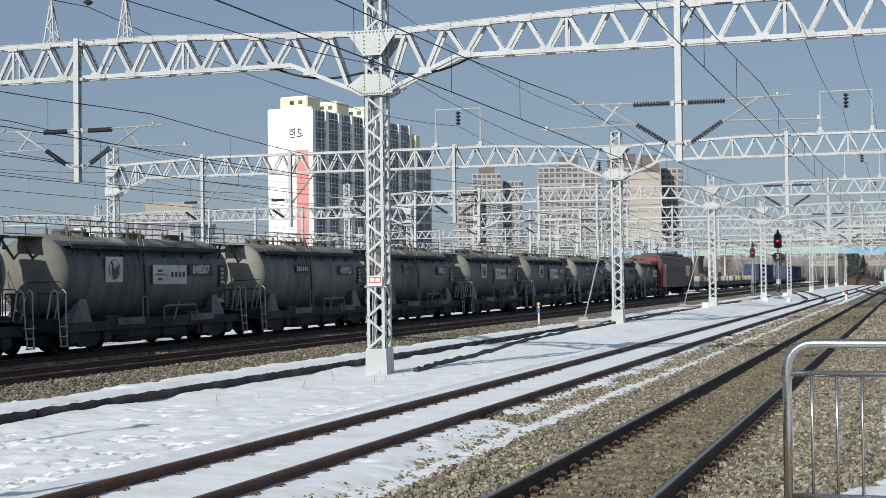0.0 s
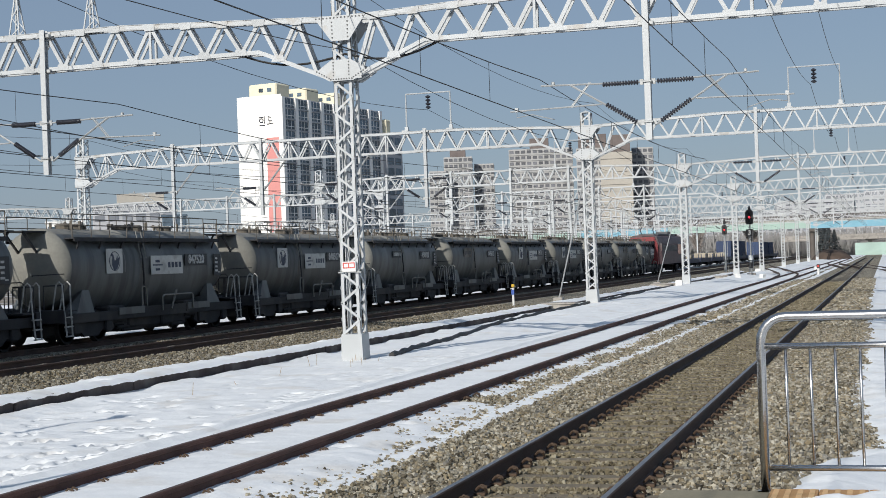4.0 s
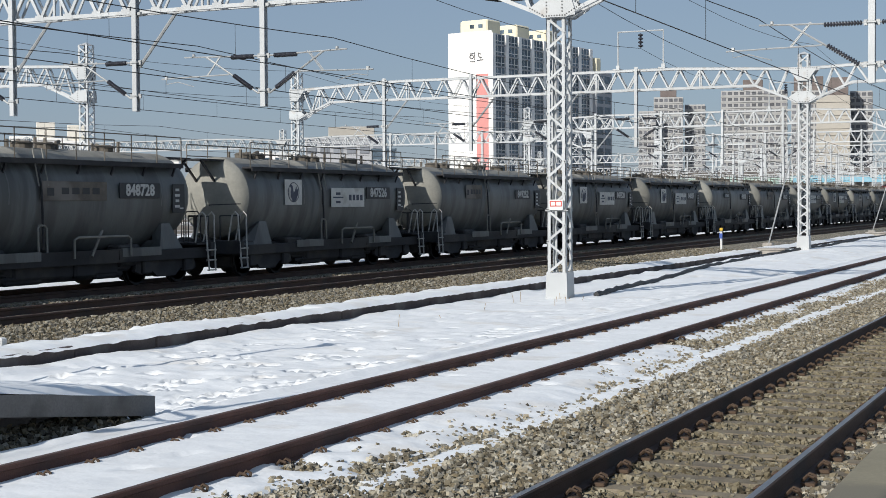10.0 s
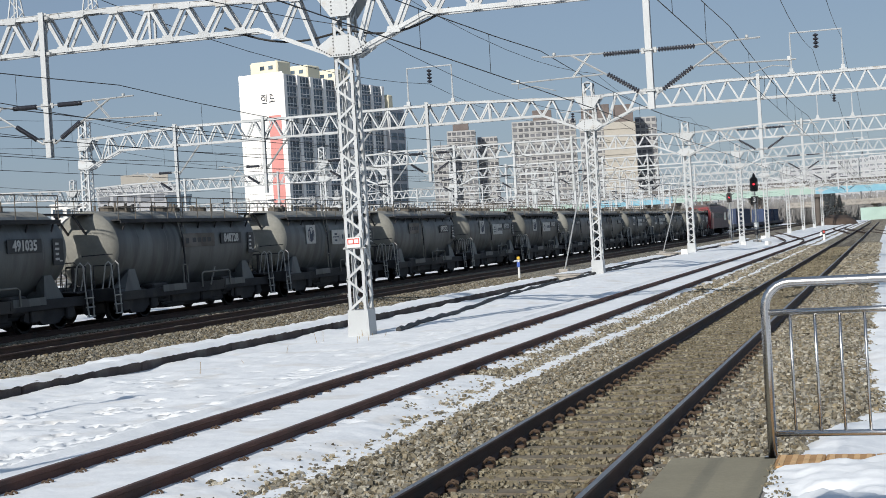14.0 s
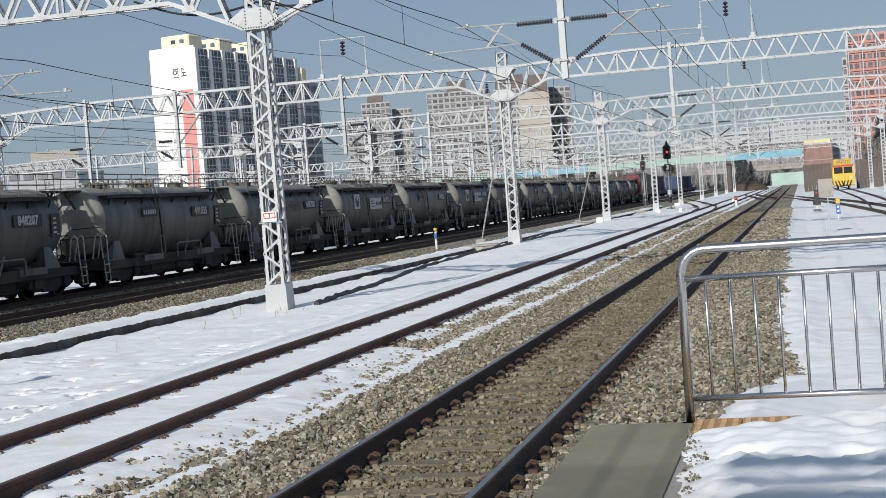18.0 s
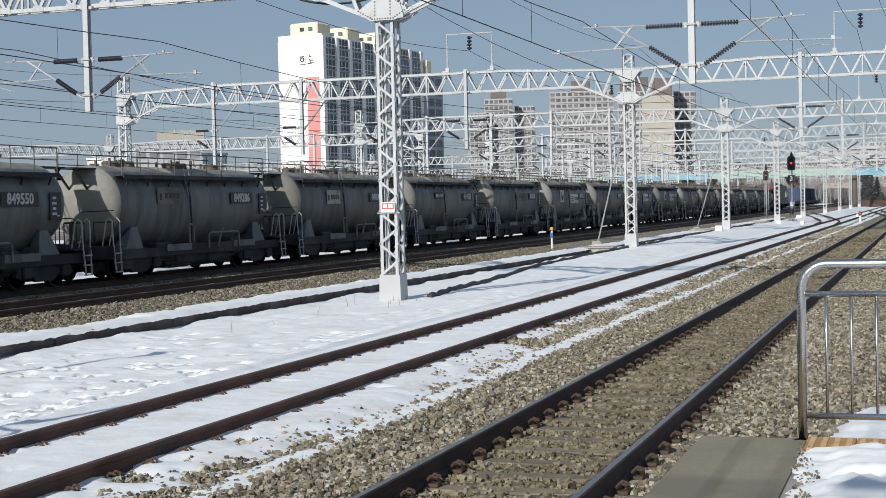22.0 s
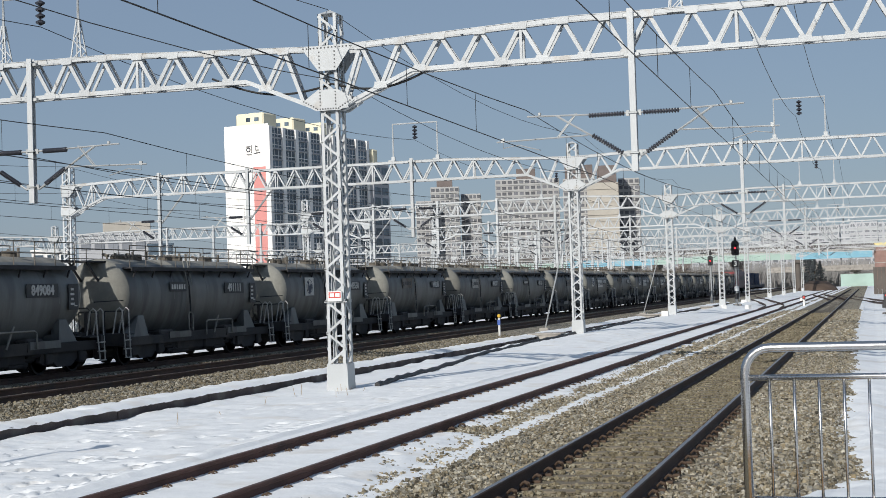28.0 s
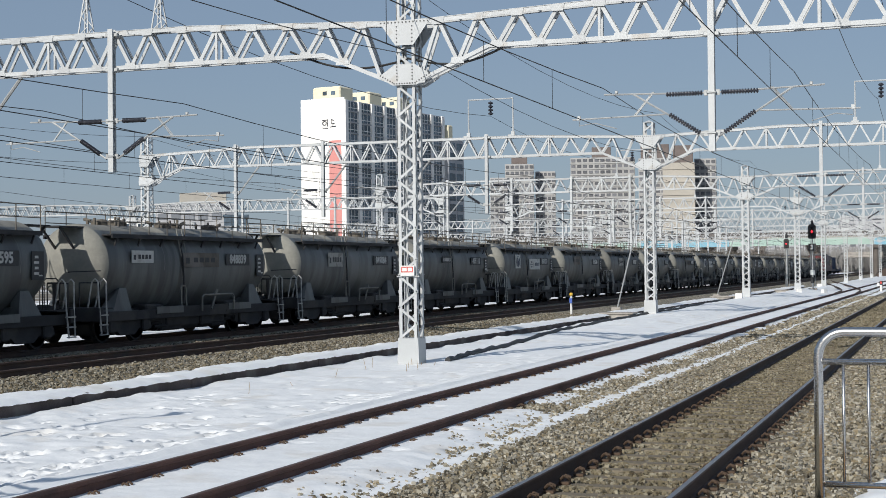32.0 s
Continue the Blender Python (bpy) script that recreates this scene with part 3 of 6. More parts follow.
# Concrete cable trough along the main line, with snow on its lid
tr = thing("cable_trough", "weathered concrete cable trough with a snow-covered lid", "cable trough", kind="structure")
y = 8.0
seg = Geo().box((0, 0, 0), (0.42, 1.985, 0.34), bevel=0.02).mesh("trough_block", M_TROUGH)
while y < 150:
    part("trough_block", seg, None, tr, at=pose(-13.85 + random.uniform(-0.02, 0.02), y, -0.14 + random.uniform(-0.025, 0.015), random.uniform(-0.4, 0.4), 0, random.uniform(-0.6, 0.6)))
    y += 2.0


def trough_snow(x, y):
    d = min(x + 14.42 + 0.30 * nz(x, y, 0.8, 41) + 0.35 * nz(x, y, 2.6, 42) + 0.2 * nz(x, y, 6, 45), -13.60 - x + 0.025 * nz(x, y, 2.5, 43) + 0.02 * nz(x, y, 8, 48))
    return 0.035 + min(0.06, 0.30 * d) + 0.012 * nz(x, y, 3.4, 44) + 0.016 * nz(x, y, 8, 46) + 0.012 * nz(x, y, 15, 47)


part("snow_lid", grid_mesh("snow_lid", spaced(-15.1, -13.55, 0.075), spaced(7, 60, 0.11) + spaced(60.4, 150, 0.6), trough_snow, M_SNOW), None, tr, "snow lying along the trough")

# ---------------------------------------------------------------- portals of the overhead line
POST = 0.46


def lattice_post(name, h, label, detail=True, group="lattice posts", base=True):
    """A square post of four angles with zigzag lacing on a white footing, standing on z = 0."""
    ob = thing(name, label, "post", group=group)
    a = POST / 2
    z0 = 0.66 if base else 0.0
    for sx in (-1, 1):
        for sy in (-1, 1):
            part("leg", Geo().angle((sx * a, sy * a, z0 - 0.1), (sx * a, sy * a, h), 0.085, 0.012, ((-sx, 0, 0), (0, -sy, 0))), M_STEEL, ob)
    n = max(2, int((h - z0) / 0.36))
    for s in range(4):
        g = Geo()
        for i in range(n):
            za, zb = z0 + (h - z0 - 0.05) * i / n, z0 + (h - z0 - 0.05) * (i + 1) / n
            l, r = (-a, a) if i % 2 == 0 else (a, -a)
            p, q = ((l, 0, za), (r, 0, zb))
            c, si = math.cos(s * math.pi / 2), math.sin(s * math.pi / 2)
            f = lambda v: (v[0] * c - (-a) * si, v[0] * si + (-a) * c, v[2])
            if detail:
                part("lacing_bar", Geo().bar(f(p), f(q), 0.012, 0.055), M_STEEL, ob)
            else:
                g.bar(f(p), f(q), 0.012, 0.055)
        if not detail:
            tagged(part("lacing", g, M_STEEL, ob), kind="stuff")
    if base:
        part("footing", Geo().prism([(-0.27, 0.0), (0.27, 0.0), (0.25, 0.68), (-0.25, 0.68)], "y", -0.25, 0.25), M_STEEL, ob, "white painted steel footing")
    part("cap", Geo().add([(-a, -a, h), (a, -a, h), (a, a, h), (-a, a, h), (0, 0, h + 0.12)], [(0, 1, 4), (1, 2, 4), (2, 3, 4), (3, 0, 4), (3, 2, 1, 0)]), M_STEEL, ob)
    return ob


Z_TOP, Z_BOT, Z_DIP = 8.01, 7.14, 6.40


STRUT_ME = Geo().bar((0, -POST / 2 - 0.03, 0), (0, 0.02, 0), 0.04, 0.05).mesh("cross_strut", M_STEEL)


def truss(x0, x1, y, posts, label, single):
    """A box truss across the tracks; it deepens where it meets its posts."""
    ob = thing("portal_truss", label, "gantry", (0, y, 0.0 if y < 40 else -0.06), group="portal trusses")
    d = POST / 2 + 0.03
    sides = ((-1, -d), (1, 0.02))          # the near and the far plane of the truss

    def low(x):
        k = min([abs(x - p) for p in posts] + [9.0])
        return Z_BOT - (Z_BOT - Z_DIP) * max(0.0, 1 - max(0.0, k - 0.3) / 1.75)

    def high(x):
        k = min([abs(x - p) for p in posts] + [9.0])
        return Z_TOP - 0.23 * max(0.0, 1 - k / 5.6)

    knots = sorted({x0, x1, *[p + q for p in posts for q in (-5.6, -2.05, -0.3, 0.3, 2.05, 5.6)]})
    knots = [k for k in knots if x0 <= k <= x1]
    for s, yy in sides:
        for fn, w, lip in ((high, 0.11, 1), (low, 0.10, -1)):
            edge = [(k, fn(k) + w / 2) for k in knots] + [(k, fn(k) - w / 2) for k in reversed(knots)]
            flange = [(k, fn(k) + lip * w / 2) for k in knots] + [(k, fn(k) + lip * (w / 2 - 0.012)) for k in reversed(knots)]
            part("chord", Geo().prism(edge, "y", yy - 0.045, yy - 0.033).prism(flange, "y", yy - 0.06, yy + 0.06), M_STEEL, ob)
    step = 0.475
    n = round((x1 - x0) / step)
    web = {-1: Geo(), 1: Geo()}
    for s, yy in sides:
        for i in range(n):
            a, b = x0 + (x1 - x0) * i / n, x0 + (x1 - x0) * (i + 1) / n
            if min(abs((a + b) / 2 - p) for p in posts) < 0.45:
                continue
            za, zb = (low(a), high(b)) if i % 2 == 0 else (high(a), low(b))
            if single and s < 0:
                part("diagonal", Geo().bar((a, yy, za), (b, yy, zb), 0.02, 0.085).bar((a + 0.038, yy + 0.035, za), (b + 0.038, yy + 0.035, zb), 0.07, 0.012), M_STEEL, ob)
                if i % 2 == 0:
                    part("node_plate", Geo().prism([(a - 0.17, za - 0.05), (a + 0.17, za - 0.05), (a + 0.13, za + 0.10), (a - 0.13, za + 0.10)], "y", yy - 0.058, yy - 0.046), M_STEEL, ob)
                else:
                    part("node_plate", Geo().prism([(a - 0.13, za - 0.11), (a + 0.13, za - 0.11), (a + 0.17, za + 0.05), (a - 0.17, za + 0.05)], "y", yy - 0.058, yy - 0.046), M_STEEL, ob)
            else:
                web[s].bar((a, yy + 0.03, za), (b, yy + 0.03, zb), 0.05, 0.06 if s > 0 else 0.065)
            if i % 10 == 3:
                web[s].bar((a, yy, low(a)), (a, yy, high(a)), 0.06, 0.05)
    for s in (-1, 1):
        if web[s].v:
            tagged(part("web", web[s], M_STEEL, ob), kind="stuff")
    for i in range(0, n + 1, 4):
        a = x0 + (x1 - x0) * i / n
        part("cross_strut", STRUT_ME, None, ob, at=(a, 0, high(a)))
        part("cross_strut", STRUT_ME, None, ob, at=(a, 0, low(a)))
    for p in posts:
        wl, wr = (0.25 if p == x0 else 0.64), (0.25 if p == x1 else 0.64)      # the end posts carry half plates
        for s in (-1, 1):
            yy = s * (d + 0.05)
            g = Geo().prism([(p - wl, high(p) + 0.06), (p + wr, high(p) + 0.06), (p + 0.22, high(p) - 0.52), (p - 0.22, high(p) - 0.52)], "y", yy, yy + s * 0.012)
            g.slot = 1
            for t in range(14):
                g.box((p - wl + 0.06 + (wl + wr - 0.12) * t / 13, yy + s * 0.014, high(p) + 0.02), (0.03, 0.02, 0.03))
            for t in range(5):
                for q in (-1, 1):
                    g.box((p + q * 0.19, yy + s * 0.014, high(p) - 0.08 - 0.09 * t), (0.028, 0.02, 0.028))
            part("gusset_plate", g, [M_STEEL, M_RIVET], ob, "riveted upper gusset plate")
            g = Geo().prism([(p - wl - 0.02, Z_DIP + 0.14), (p - min(wl, 0.30), Z_DIP - 0.07), (p + min(wr, 0.30), Z_DIP - 0.07), (p + wr + 0.02, Z_DIP + 0.14), (p + 0.24, Z_DIP + 0.42), (p - 0.24, Z_DIP + 0.42)], "y", yy, yy + s * 0.012)
            g.slot = 1
            for t in range(9):
                g.box((p - 0.26 + 0.065 * t, yy + s * 0.014, Z_DIP - 0.03), (0.028, 0.02, 0.028))
            for t in range(6):
                for q in [q for q, w in ((-1, wl), (1, wr)) if w > 0.3]:
                    g.box((p + q * (0.30 + 0.06 * t), yy + s * 0.014, Z_DIP + 0.0 + 0.034 * t), (0.028, 0.02, 0.028))
                    g.box((p + q * 0.19, yy + s * 0.014, Z_DIP + 0.06 + 0.075 * t), (0.028, 0.02, 0.028))
            part("gusset_plate", g, [M_STEEL, M_RIVET], ob, "riveted lower gusset plate")
    return ob


def insulator(a, b, n=14, r=0.058):
    """A ribbed rod from a to b."""
    a, b = Vector(a), Vector(b)
    pts, rs = [], []
    for i in range(n):
        for q, rr in ((0.0, 0.024), (0.35, r), (0.6, r), (0.95, 0.024)):
            pts.append(a.lerp(b, (i + q) / n)), rs.append(rr)
    return Geo().tube(pts, rs, 7)


INSUL_A = insulator((0, 0, 0), (0.80, 0, 0), 13, 0.058).mesh("insulator", M_INSUL, True)
INSUL_B = insulator((0.10, 0, 0), (0.76, 0, 0), 18, 0.064).mesh("insulator", M_INSUL, True)
HINGE_ME = Geo().box((0, 0, 0), (0.21, 0.23, 0.045), bevel=0.01).box((0.13, 0, 0.0), (0.08, 0.05, 0.12)).box((-0.13, 0, 0.0), (0.08, 0.05, 0.12)).mesh("hinge_clamp", M_GALV)
CLAMP_ME = Geo().box((0, 0, 0), (0.34, 0.26, 0.09), bevel=0.01).mesh("clamp", M_GALV)


def cantilever_mast(x, y, sides, z0=4.58, full=True):
    """A tube hanging from the truss, with hinged brackets and insulators that carry the wires on the given sides."""
    ob = thing("drop_mast", "white steel drop column with insulated catenary brackets hanging from a truss", "catenary mast", (x, y - 0.36, -0.05), group="drop masts")
    zc, zl = (z0 + Z_TOP + 0.14) / 2, Z_TOP + 0.14 - z0
    part("column", Geo().box((0, -0.075, zc), (0.14, 0.018, zl), bevel=0.005).box((0, 0.075, zc), (0.14, 0.018, zl), bevel=0.005).box((0, 0, zc), (0.018, 0.14, zl)), M_STEEL, ob)
    for z in (4.98, 5.86):
        part("hinge_clamp", HINGE_ME, None, ob, at=(0, 0, z))
    for z in (Z_BOT, Z_TOP):
        part("clamp", CLAMP_ME, None, ob, at=(0, 0.1, z))
    for s in sides:
        f = 1 if s > 0 else -1
        ins = INSUL_A if x > -10 else INSUL_B
        part("insulator", ins, None, ob, "dark ribbed insulator", at=pose(f * 0.20, 0, 5.86, 0, 0, 0 if f > 0 else 180))
        part("insulator", ins, None, ob, "dark ribbed insulator", at=Matrix.Translation((f * 0.26, 0, 4.99)) @ Matrix.Rotation(0 if f > 0 else math.pi, 4, "Z") @ Matrix.Rotation(radians(-33), 4, "Y"))
        if full:
            part("top_tube", Geo().tube([(f * 0.12, 0, 5.86), (f * 2.38, 0, 5.92)], 0.022, 6), M_GALV, ob)
            part("stay_tube", Geo().tube([(f * 0.16, 0, 4.92), (f * 1.72, 0, 5.90)], 0.026, 6), M_GALV, ob)
            part("registration_tube", Geo().tube([(f * 1.03, 0, 5.43), (f * 3.1, 0, 5.39)], 0.02, 6), M_GALV, ob)
            part("steady_arm", Geo().tube([(f * 2.95, 0, 5.45), (f * 2.95, 0, 5.25), (f * 2.6, 0, 5.30), (f * 2.10, 0, 5.16)], 0.012, 5).box((f * 2.95, 0, 5.42), (0.07, 0.06, 0.09)), M_GALV, ob)
            part("brace", Geo().tube([(f * 1.26, 0, 5.93), (f * 1.70, 0, 5.40)], 0.018, 5).tube([(f * 1.30, 0.02, 5.93), (f * 1.74, 0.02, 5.40)], 0.012, 5), M_GALV, ob)
            part("wire_clamp", Geo().box((f * 2.1, 0, 5.96), (0.07, 0.07, 0.08), bevel=0.02), M_GALV, ob)
    return ob


g = Geo()
for sx in (-1, 1):
    for sy in (-1, 1):
        g.bar((sx * 0.15, sy * 0.15, Z_TOP), (sx * 0.03, sy * 0.03, Z_TOP + 1.05), 0.03, 0.03)
for k in range(4):
    q, q2 = k / 4, (k + 1) / 4
    for sy in (-1, 1):
        w, w2 = 0.15 - 0.12 * q, 0.15 - 0.12 * q2
        sg = 1 if k % 2 else -1
        g.bar((sg * w, sy * w, Z_TOP + 1.05 * q), (-sg * w2, sy * w2, Z_TOP + 1.05 * q2), 0.015, 0.025)
FOOT_ME = g.box((0, 0, Z_TOP + 0.03), (0.42, 0.62, 0.05)).mesh("foot", M_STEEL)


PAD_ME = Geo().box((0, 0, Z_TOP + 0.02), (0.3, 0.62, 0.06)).box((0, 0, Z_TOP + 0.12), (0.16, 0.12, 0.2)).mesh("foot", M_STEEL)


def feeder_frame(x, y):
    """A goalpost of tube on top of a truss with a hanging insulator string."""
    ob = thing("feeder_frame", "white tube frame with a hanging feeder insulator", "gantry frame", (x, y, 0), group="feeder frames")
    low = Z_TOP + (0.6 if y < 40 else -0.02)
    part("frame_tube", Geo().tube([(-1.05, 0, low), (-1.05, 0, 9.72), (1.05, 0, 9.72), (1.05, 0, low)], 0.042, 6), M_STEEL, ob)
    for s in (-1, 1):
        part("foot", FOOT_ME if y < 40 else PAD_ME, None, ob, at=(s * 1.05, 0, 0))
    part("insulator", insulator((0, 0, 9.62), (0, 0, 8.98), 4, 0.12), M_INSUL, ob, "dark disc insulator string")
    return ob


Y0, DY = 32.5, 31.5
ROWS = [Y0 + DY * k for k in range(9)]
X_POST, X_LEFT, X_RIGHT = -11.93, -37.3, 8.4
near_post = lattice_post("lattice_post", 8.85, "white lattice steel post of an overhead-line portal")
near_post.matrix_basis = pose(X_POST, ROWS[0], -0.24)
proto = lattice_post("lattice_post", 8.85, "white lattice steel post of an overhead-line portal", False)
proto.matrix_basis = pose(X_LEFT, ROWS[0], -0.24)
short = lattice_post("lattice_post", 8.42, "white lattice steel portal post with its foot in snow", False)
short.matrix_basis = pose(-12.37, ROWS[1], -0.24 + 0.88 * rise(ROWS[1]))
X_MID = (X_POST, -12.37, -12.32, -12.13, -12.5, -12.3, -12.3, -12.3, -12.3)
for k, y in enumerate(ROWS):
    xp = X_MID[k]
    if k > 1:
        copy_thing(short, pose(xp, y, -0.24 + 0.88 * rise(y)))
    for x in (X_LEFT, X_RIGHT):
        if (x, k) != (X_LEFT, 0):
            copy_thing(proto, pose(x, y, -0.24))
    truss(X_LEFT, X_RIGHT, y, (X_LEFT, xp, X_RIGHT), "white painted lattice truss spanning the tracks", k == 0)
    if k < 6:
        cantilever_mast(-4.82 if k == 0 else -5.05, y, (-1, 1))
        cantilever_mast(-19.70, y, (-1, 1))
        cantilever_mast(-23.62, y, (-1,))
        cantilever_mast(-27.72, y, (-1,))
        if k:
            cantilever_mast(-32.26, y, (-1,), 3.7)
        feeder_frame(-19.6, y)
        feeder_frame((-2.81, -2.62, -3.0)[min(k, 2)], y)
# slack black cables tied inside the near truss where it meets its post
for x0, x1, za, zb in ((X_POST - 3.0, X_POST, 7.30, 6.95), (X_POST, X_POST + 2.6, 6.98, 7.22)):
    pts = [(x0 + (x1 - x0) * i / 10, ROWS[0] - 0.12, za + (zb - za) * i / 10 - 0.30 * math.sin(math.pi * i / 10)) for i in range(11)]
    solid("slack_cable", Geo().tube(pts, 0.028, 6), M_WIRE, "slack black cable tied along a truss", "cable", group="slack cables")
# braces from the trusses to the drop tubes
for k, y in enumerate(ROWS[:4]):
    for x in (-23.62, -27.72, -32.26):
        solid("drop_mast_brace", Geo().tube([(x + 0.08, y - 0.3, 5.7), (x + 1.25, y - 0.25, Z_BOT - 0.03)], 0.045, 6).box((x + 1.3, y - 0.2, Z_BOT - 0.06), (0.4, 0.2, 0.06)), M_GALV,
              "galvanised tube brace from a drop mast to the truss", "brace", group="drop mast braces")
# portals of the sidings beyond the train
for k in range(5):
    y = 49.0 + 2 * DY * k
    copy_thing(proto, pose(-38.45, y, -0.24))
    copy_thing(proto, pose(-95.0, y, -0.24))
    if k:
        copy_thing(proto, pose(-66.7, y, -0.24))
    truss(-95.0, -38.45, y, (-95.0, -66.7, -38.45), "white painted lattice truss spanning the far sidings", False)
    if k < 4:
        for x in (-43.5, -47.6, -51.8, -56.0):
            cantilever_mast(x, y, (-1,), full=k < 3)

# ---------------------------------------------------------------- wires
def span_wire(name, x, zs, z_mid, label, r, droppers=None, rows=None, y_first=-30.0):
    """A wire along the track, held at every portal row, sagging between."""
    rows = rows or ([ROWS[0] - DY * 2, ROWS[0] - DY] + ROWS)
    ob = thing(name, label, "overhead wire", (x, 0, 0), kind="structure")
    for a, b in zip(rows, rows[1:]):
        pts = []
        for i in range(9):
            q = i / 8
            pts.append((0, a + (b - a) * q, z_mid + (zs - z_mid) * (2 * q - 1) ** 2))
        part("wire", Geo().tube(pts, r, 4, caps=False), M_WIRE, ob)
        if droppers is not None:
            g = Geo()
            for i in range(1, 7):
                q = i / 7
                g.tube([(0, a + (b - a) * q, droppers), (0, a + (b - a) * q, z_mid + (zs - z_mid) * (2 * q - 1) ** 2)], 0.0055, 4, caps=False)
            tagged(part("droppers", g, M_WIRE, ob), kind="stuff")
    return ob


for x, zc, zs, zm in ((-3.11, 5.34, 6.22, 5.98), (-7.30, 5.16, 6.06, 5.78), (-17.90, 5.3, 6.2, 5.9), (-21.95, 5.3, 6.2, 5.9), (-26.1, 5.3, 6.2, 5.9), (-30.2, 5.3, 6.2, 5.9), (-45.6, 5.3, 6.2, 5.9), (-49.7, 5.3, 6.2, 5.9)):
    span_wire("messenger_wire", x, zs, zm, "dark messenger wire with droppers over a track", 0.0105, droppers=zc)
    span_wire("contact_wire", x, zc, zc, "dark contact wire over a track", 0.0105)
for x in (-2.76, -19.6):
    span_wire("feeder_wire", x, 8.95, 8.35, "dark feeder wire hanging from the portal frames", 0.0105)
for x, z in ((-1.60, 9.45), (-12.0, 8.75), (-37.4, 8.7), (-36.8, 7.4), (-11.6, 7.0)):
    span_wire("earth_wire", x, z, z - 0.6, "thin dark earth wire along the posts", 0.009)

# ---------------------------------------------------------------- tracks
track("track_1", TRACKS["near"], 0.0, -14, 300, "running line with polished dark rails on concrete sleepers in brown ballast", M_RAIL_TOP, (4.2, 78), (4.2, 26))
part("bed", grid_mesh("bed", [-0.70, -0.35, 0.0, 0.35, 0.70], spaced(4, 44, 0.4) + spaced(44.5, 300, 1.0, 1.05), lambda x, y: -0.198 + 0.02 * nz(x, y, 5, 61) + 0.012 * nz(x, y, 2, 62), M_BROWN_BED), None, bpy.data.objects["track_1"], "rust-stained ballast between the rails")
track("track_2", TRACKS["snowy"], 0.0, -14, 300, "rusty siding rails half buried in snow", M_RAIL_TOP_RUST, None, (4.5, 34), 0.62, clip_z=-0.186, side=M_RAIL_RUST)
track("track_3", TRACKS["main"], Z_MAIN, -14, 420, "dark main line rails in clean ballast", M_RAIL_TOP_RUST, (16, 60), None)
track("track_4", TRACKS["freight"], Z_MAIN, -30, 420, "dark main line rails under the freight train", M_RAIL_TOP_RUST)


# ---------------------------------------------------------------- the freight train
PITCH, X_TRAIN = 12.16, TRACKS["freight"]
ZR = Z_MAIN
# seconds, metres travelled
TRAVEL = [(0, 0), (1, 3.36), (2, 6.76), (2.5, 8.47), (4.5, 15.38), (5.5, 18.88), (6, 20.86), (7, 24.58), (8, 28.42), (9, 32.21), (10, 36.16), (11, 40.14), (12, 44.25),
          (13, 48.35), (14, 52.42), (14.5, 54.45), (16.5, 62.67), (17, 64.76), (18, 69.18), (19, 73.51), (20, 78.05), (21, 82.54), (22, 87.09), (23, 91.71), (24, 96.46),
          (25, 101.2), (25.5, 103.6), (27.5, 112.6), (28, 115.0), (29, 119.74), (30, 124.5), (31, 129.28), (32, 134.04)]

TANK_L, TANK_R, TANK_Z = 9.65, 1.06, 2.28 - ZR     # heights over the rail


def tank_mesh():
    """A tank with deep domed ends, whose belly hangs lower toward the middle."""
    g = Geo()
    n = 32
    e = TANK_L / 2
    dome = [(-e - 0.36 + 0.58 * (1 - math.sqrt(1 - (r / 1.06) ** 2)), r) for r in (0.0, 0.3, 0.55, 0.75, 0.9, 0.98, 1.03, 1.055)]
    body = [dome[-1], (-e + 0.27, 1.064), (-e + 0.30, 1.06), (-e + 0.60, 1.06), (-3.4, 1.06), (-2.4, 1.06), (-1.0, 1.06), (-0.98, 1.074), (-0.90, 1.074), (-0.88, 1.06), (1.2, 1.06), (2.4, 1.06), (3.4, 1.06), (e - 0.60, 1.06), (e - 0.30, 1.06), (e - 0.27, 1.064), (-dome[-1][0], dome[-1][1])]
    for slot, p in ((1, dome), (0, body), (1, [(-y, r) for y, r in reversed(dome)])):
        pts = []
        for y, r in p:
            low = 0.40 * min(1.0, max(0.0, (e - abs(y)) / 2.1))
            for j in range(n):
                a = 2 * math.pi * j / n
                z = math.sin(a) * r
                pts.append((math.cos(a) * r, y, TANK_Z + z * (1 + (low / 1.06 if z < 0 else 0))))
        g.slot = slot
        k = len(g.f)
        g.add(pts, [(i * n + j, i * n + (j + 1) % n, (i + 1) * n + (j + 1) % n, (i + 1) * n + j) for i in range(len(p) - 1) for j in range(n)])
        # Top band takes the cement colour: dust, plus the sun painted onto it.
        if slot == 0:
            for q in range(k, len(g.f)):
                if 5 <= (q - k) % n <= 10:
                    g.mi[q] = 2
    me = g.mesh("tank", [M_TANK, M_TANK_END, M_CEMENT], True)
    return me


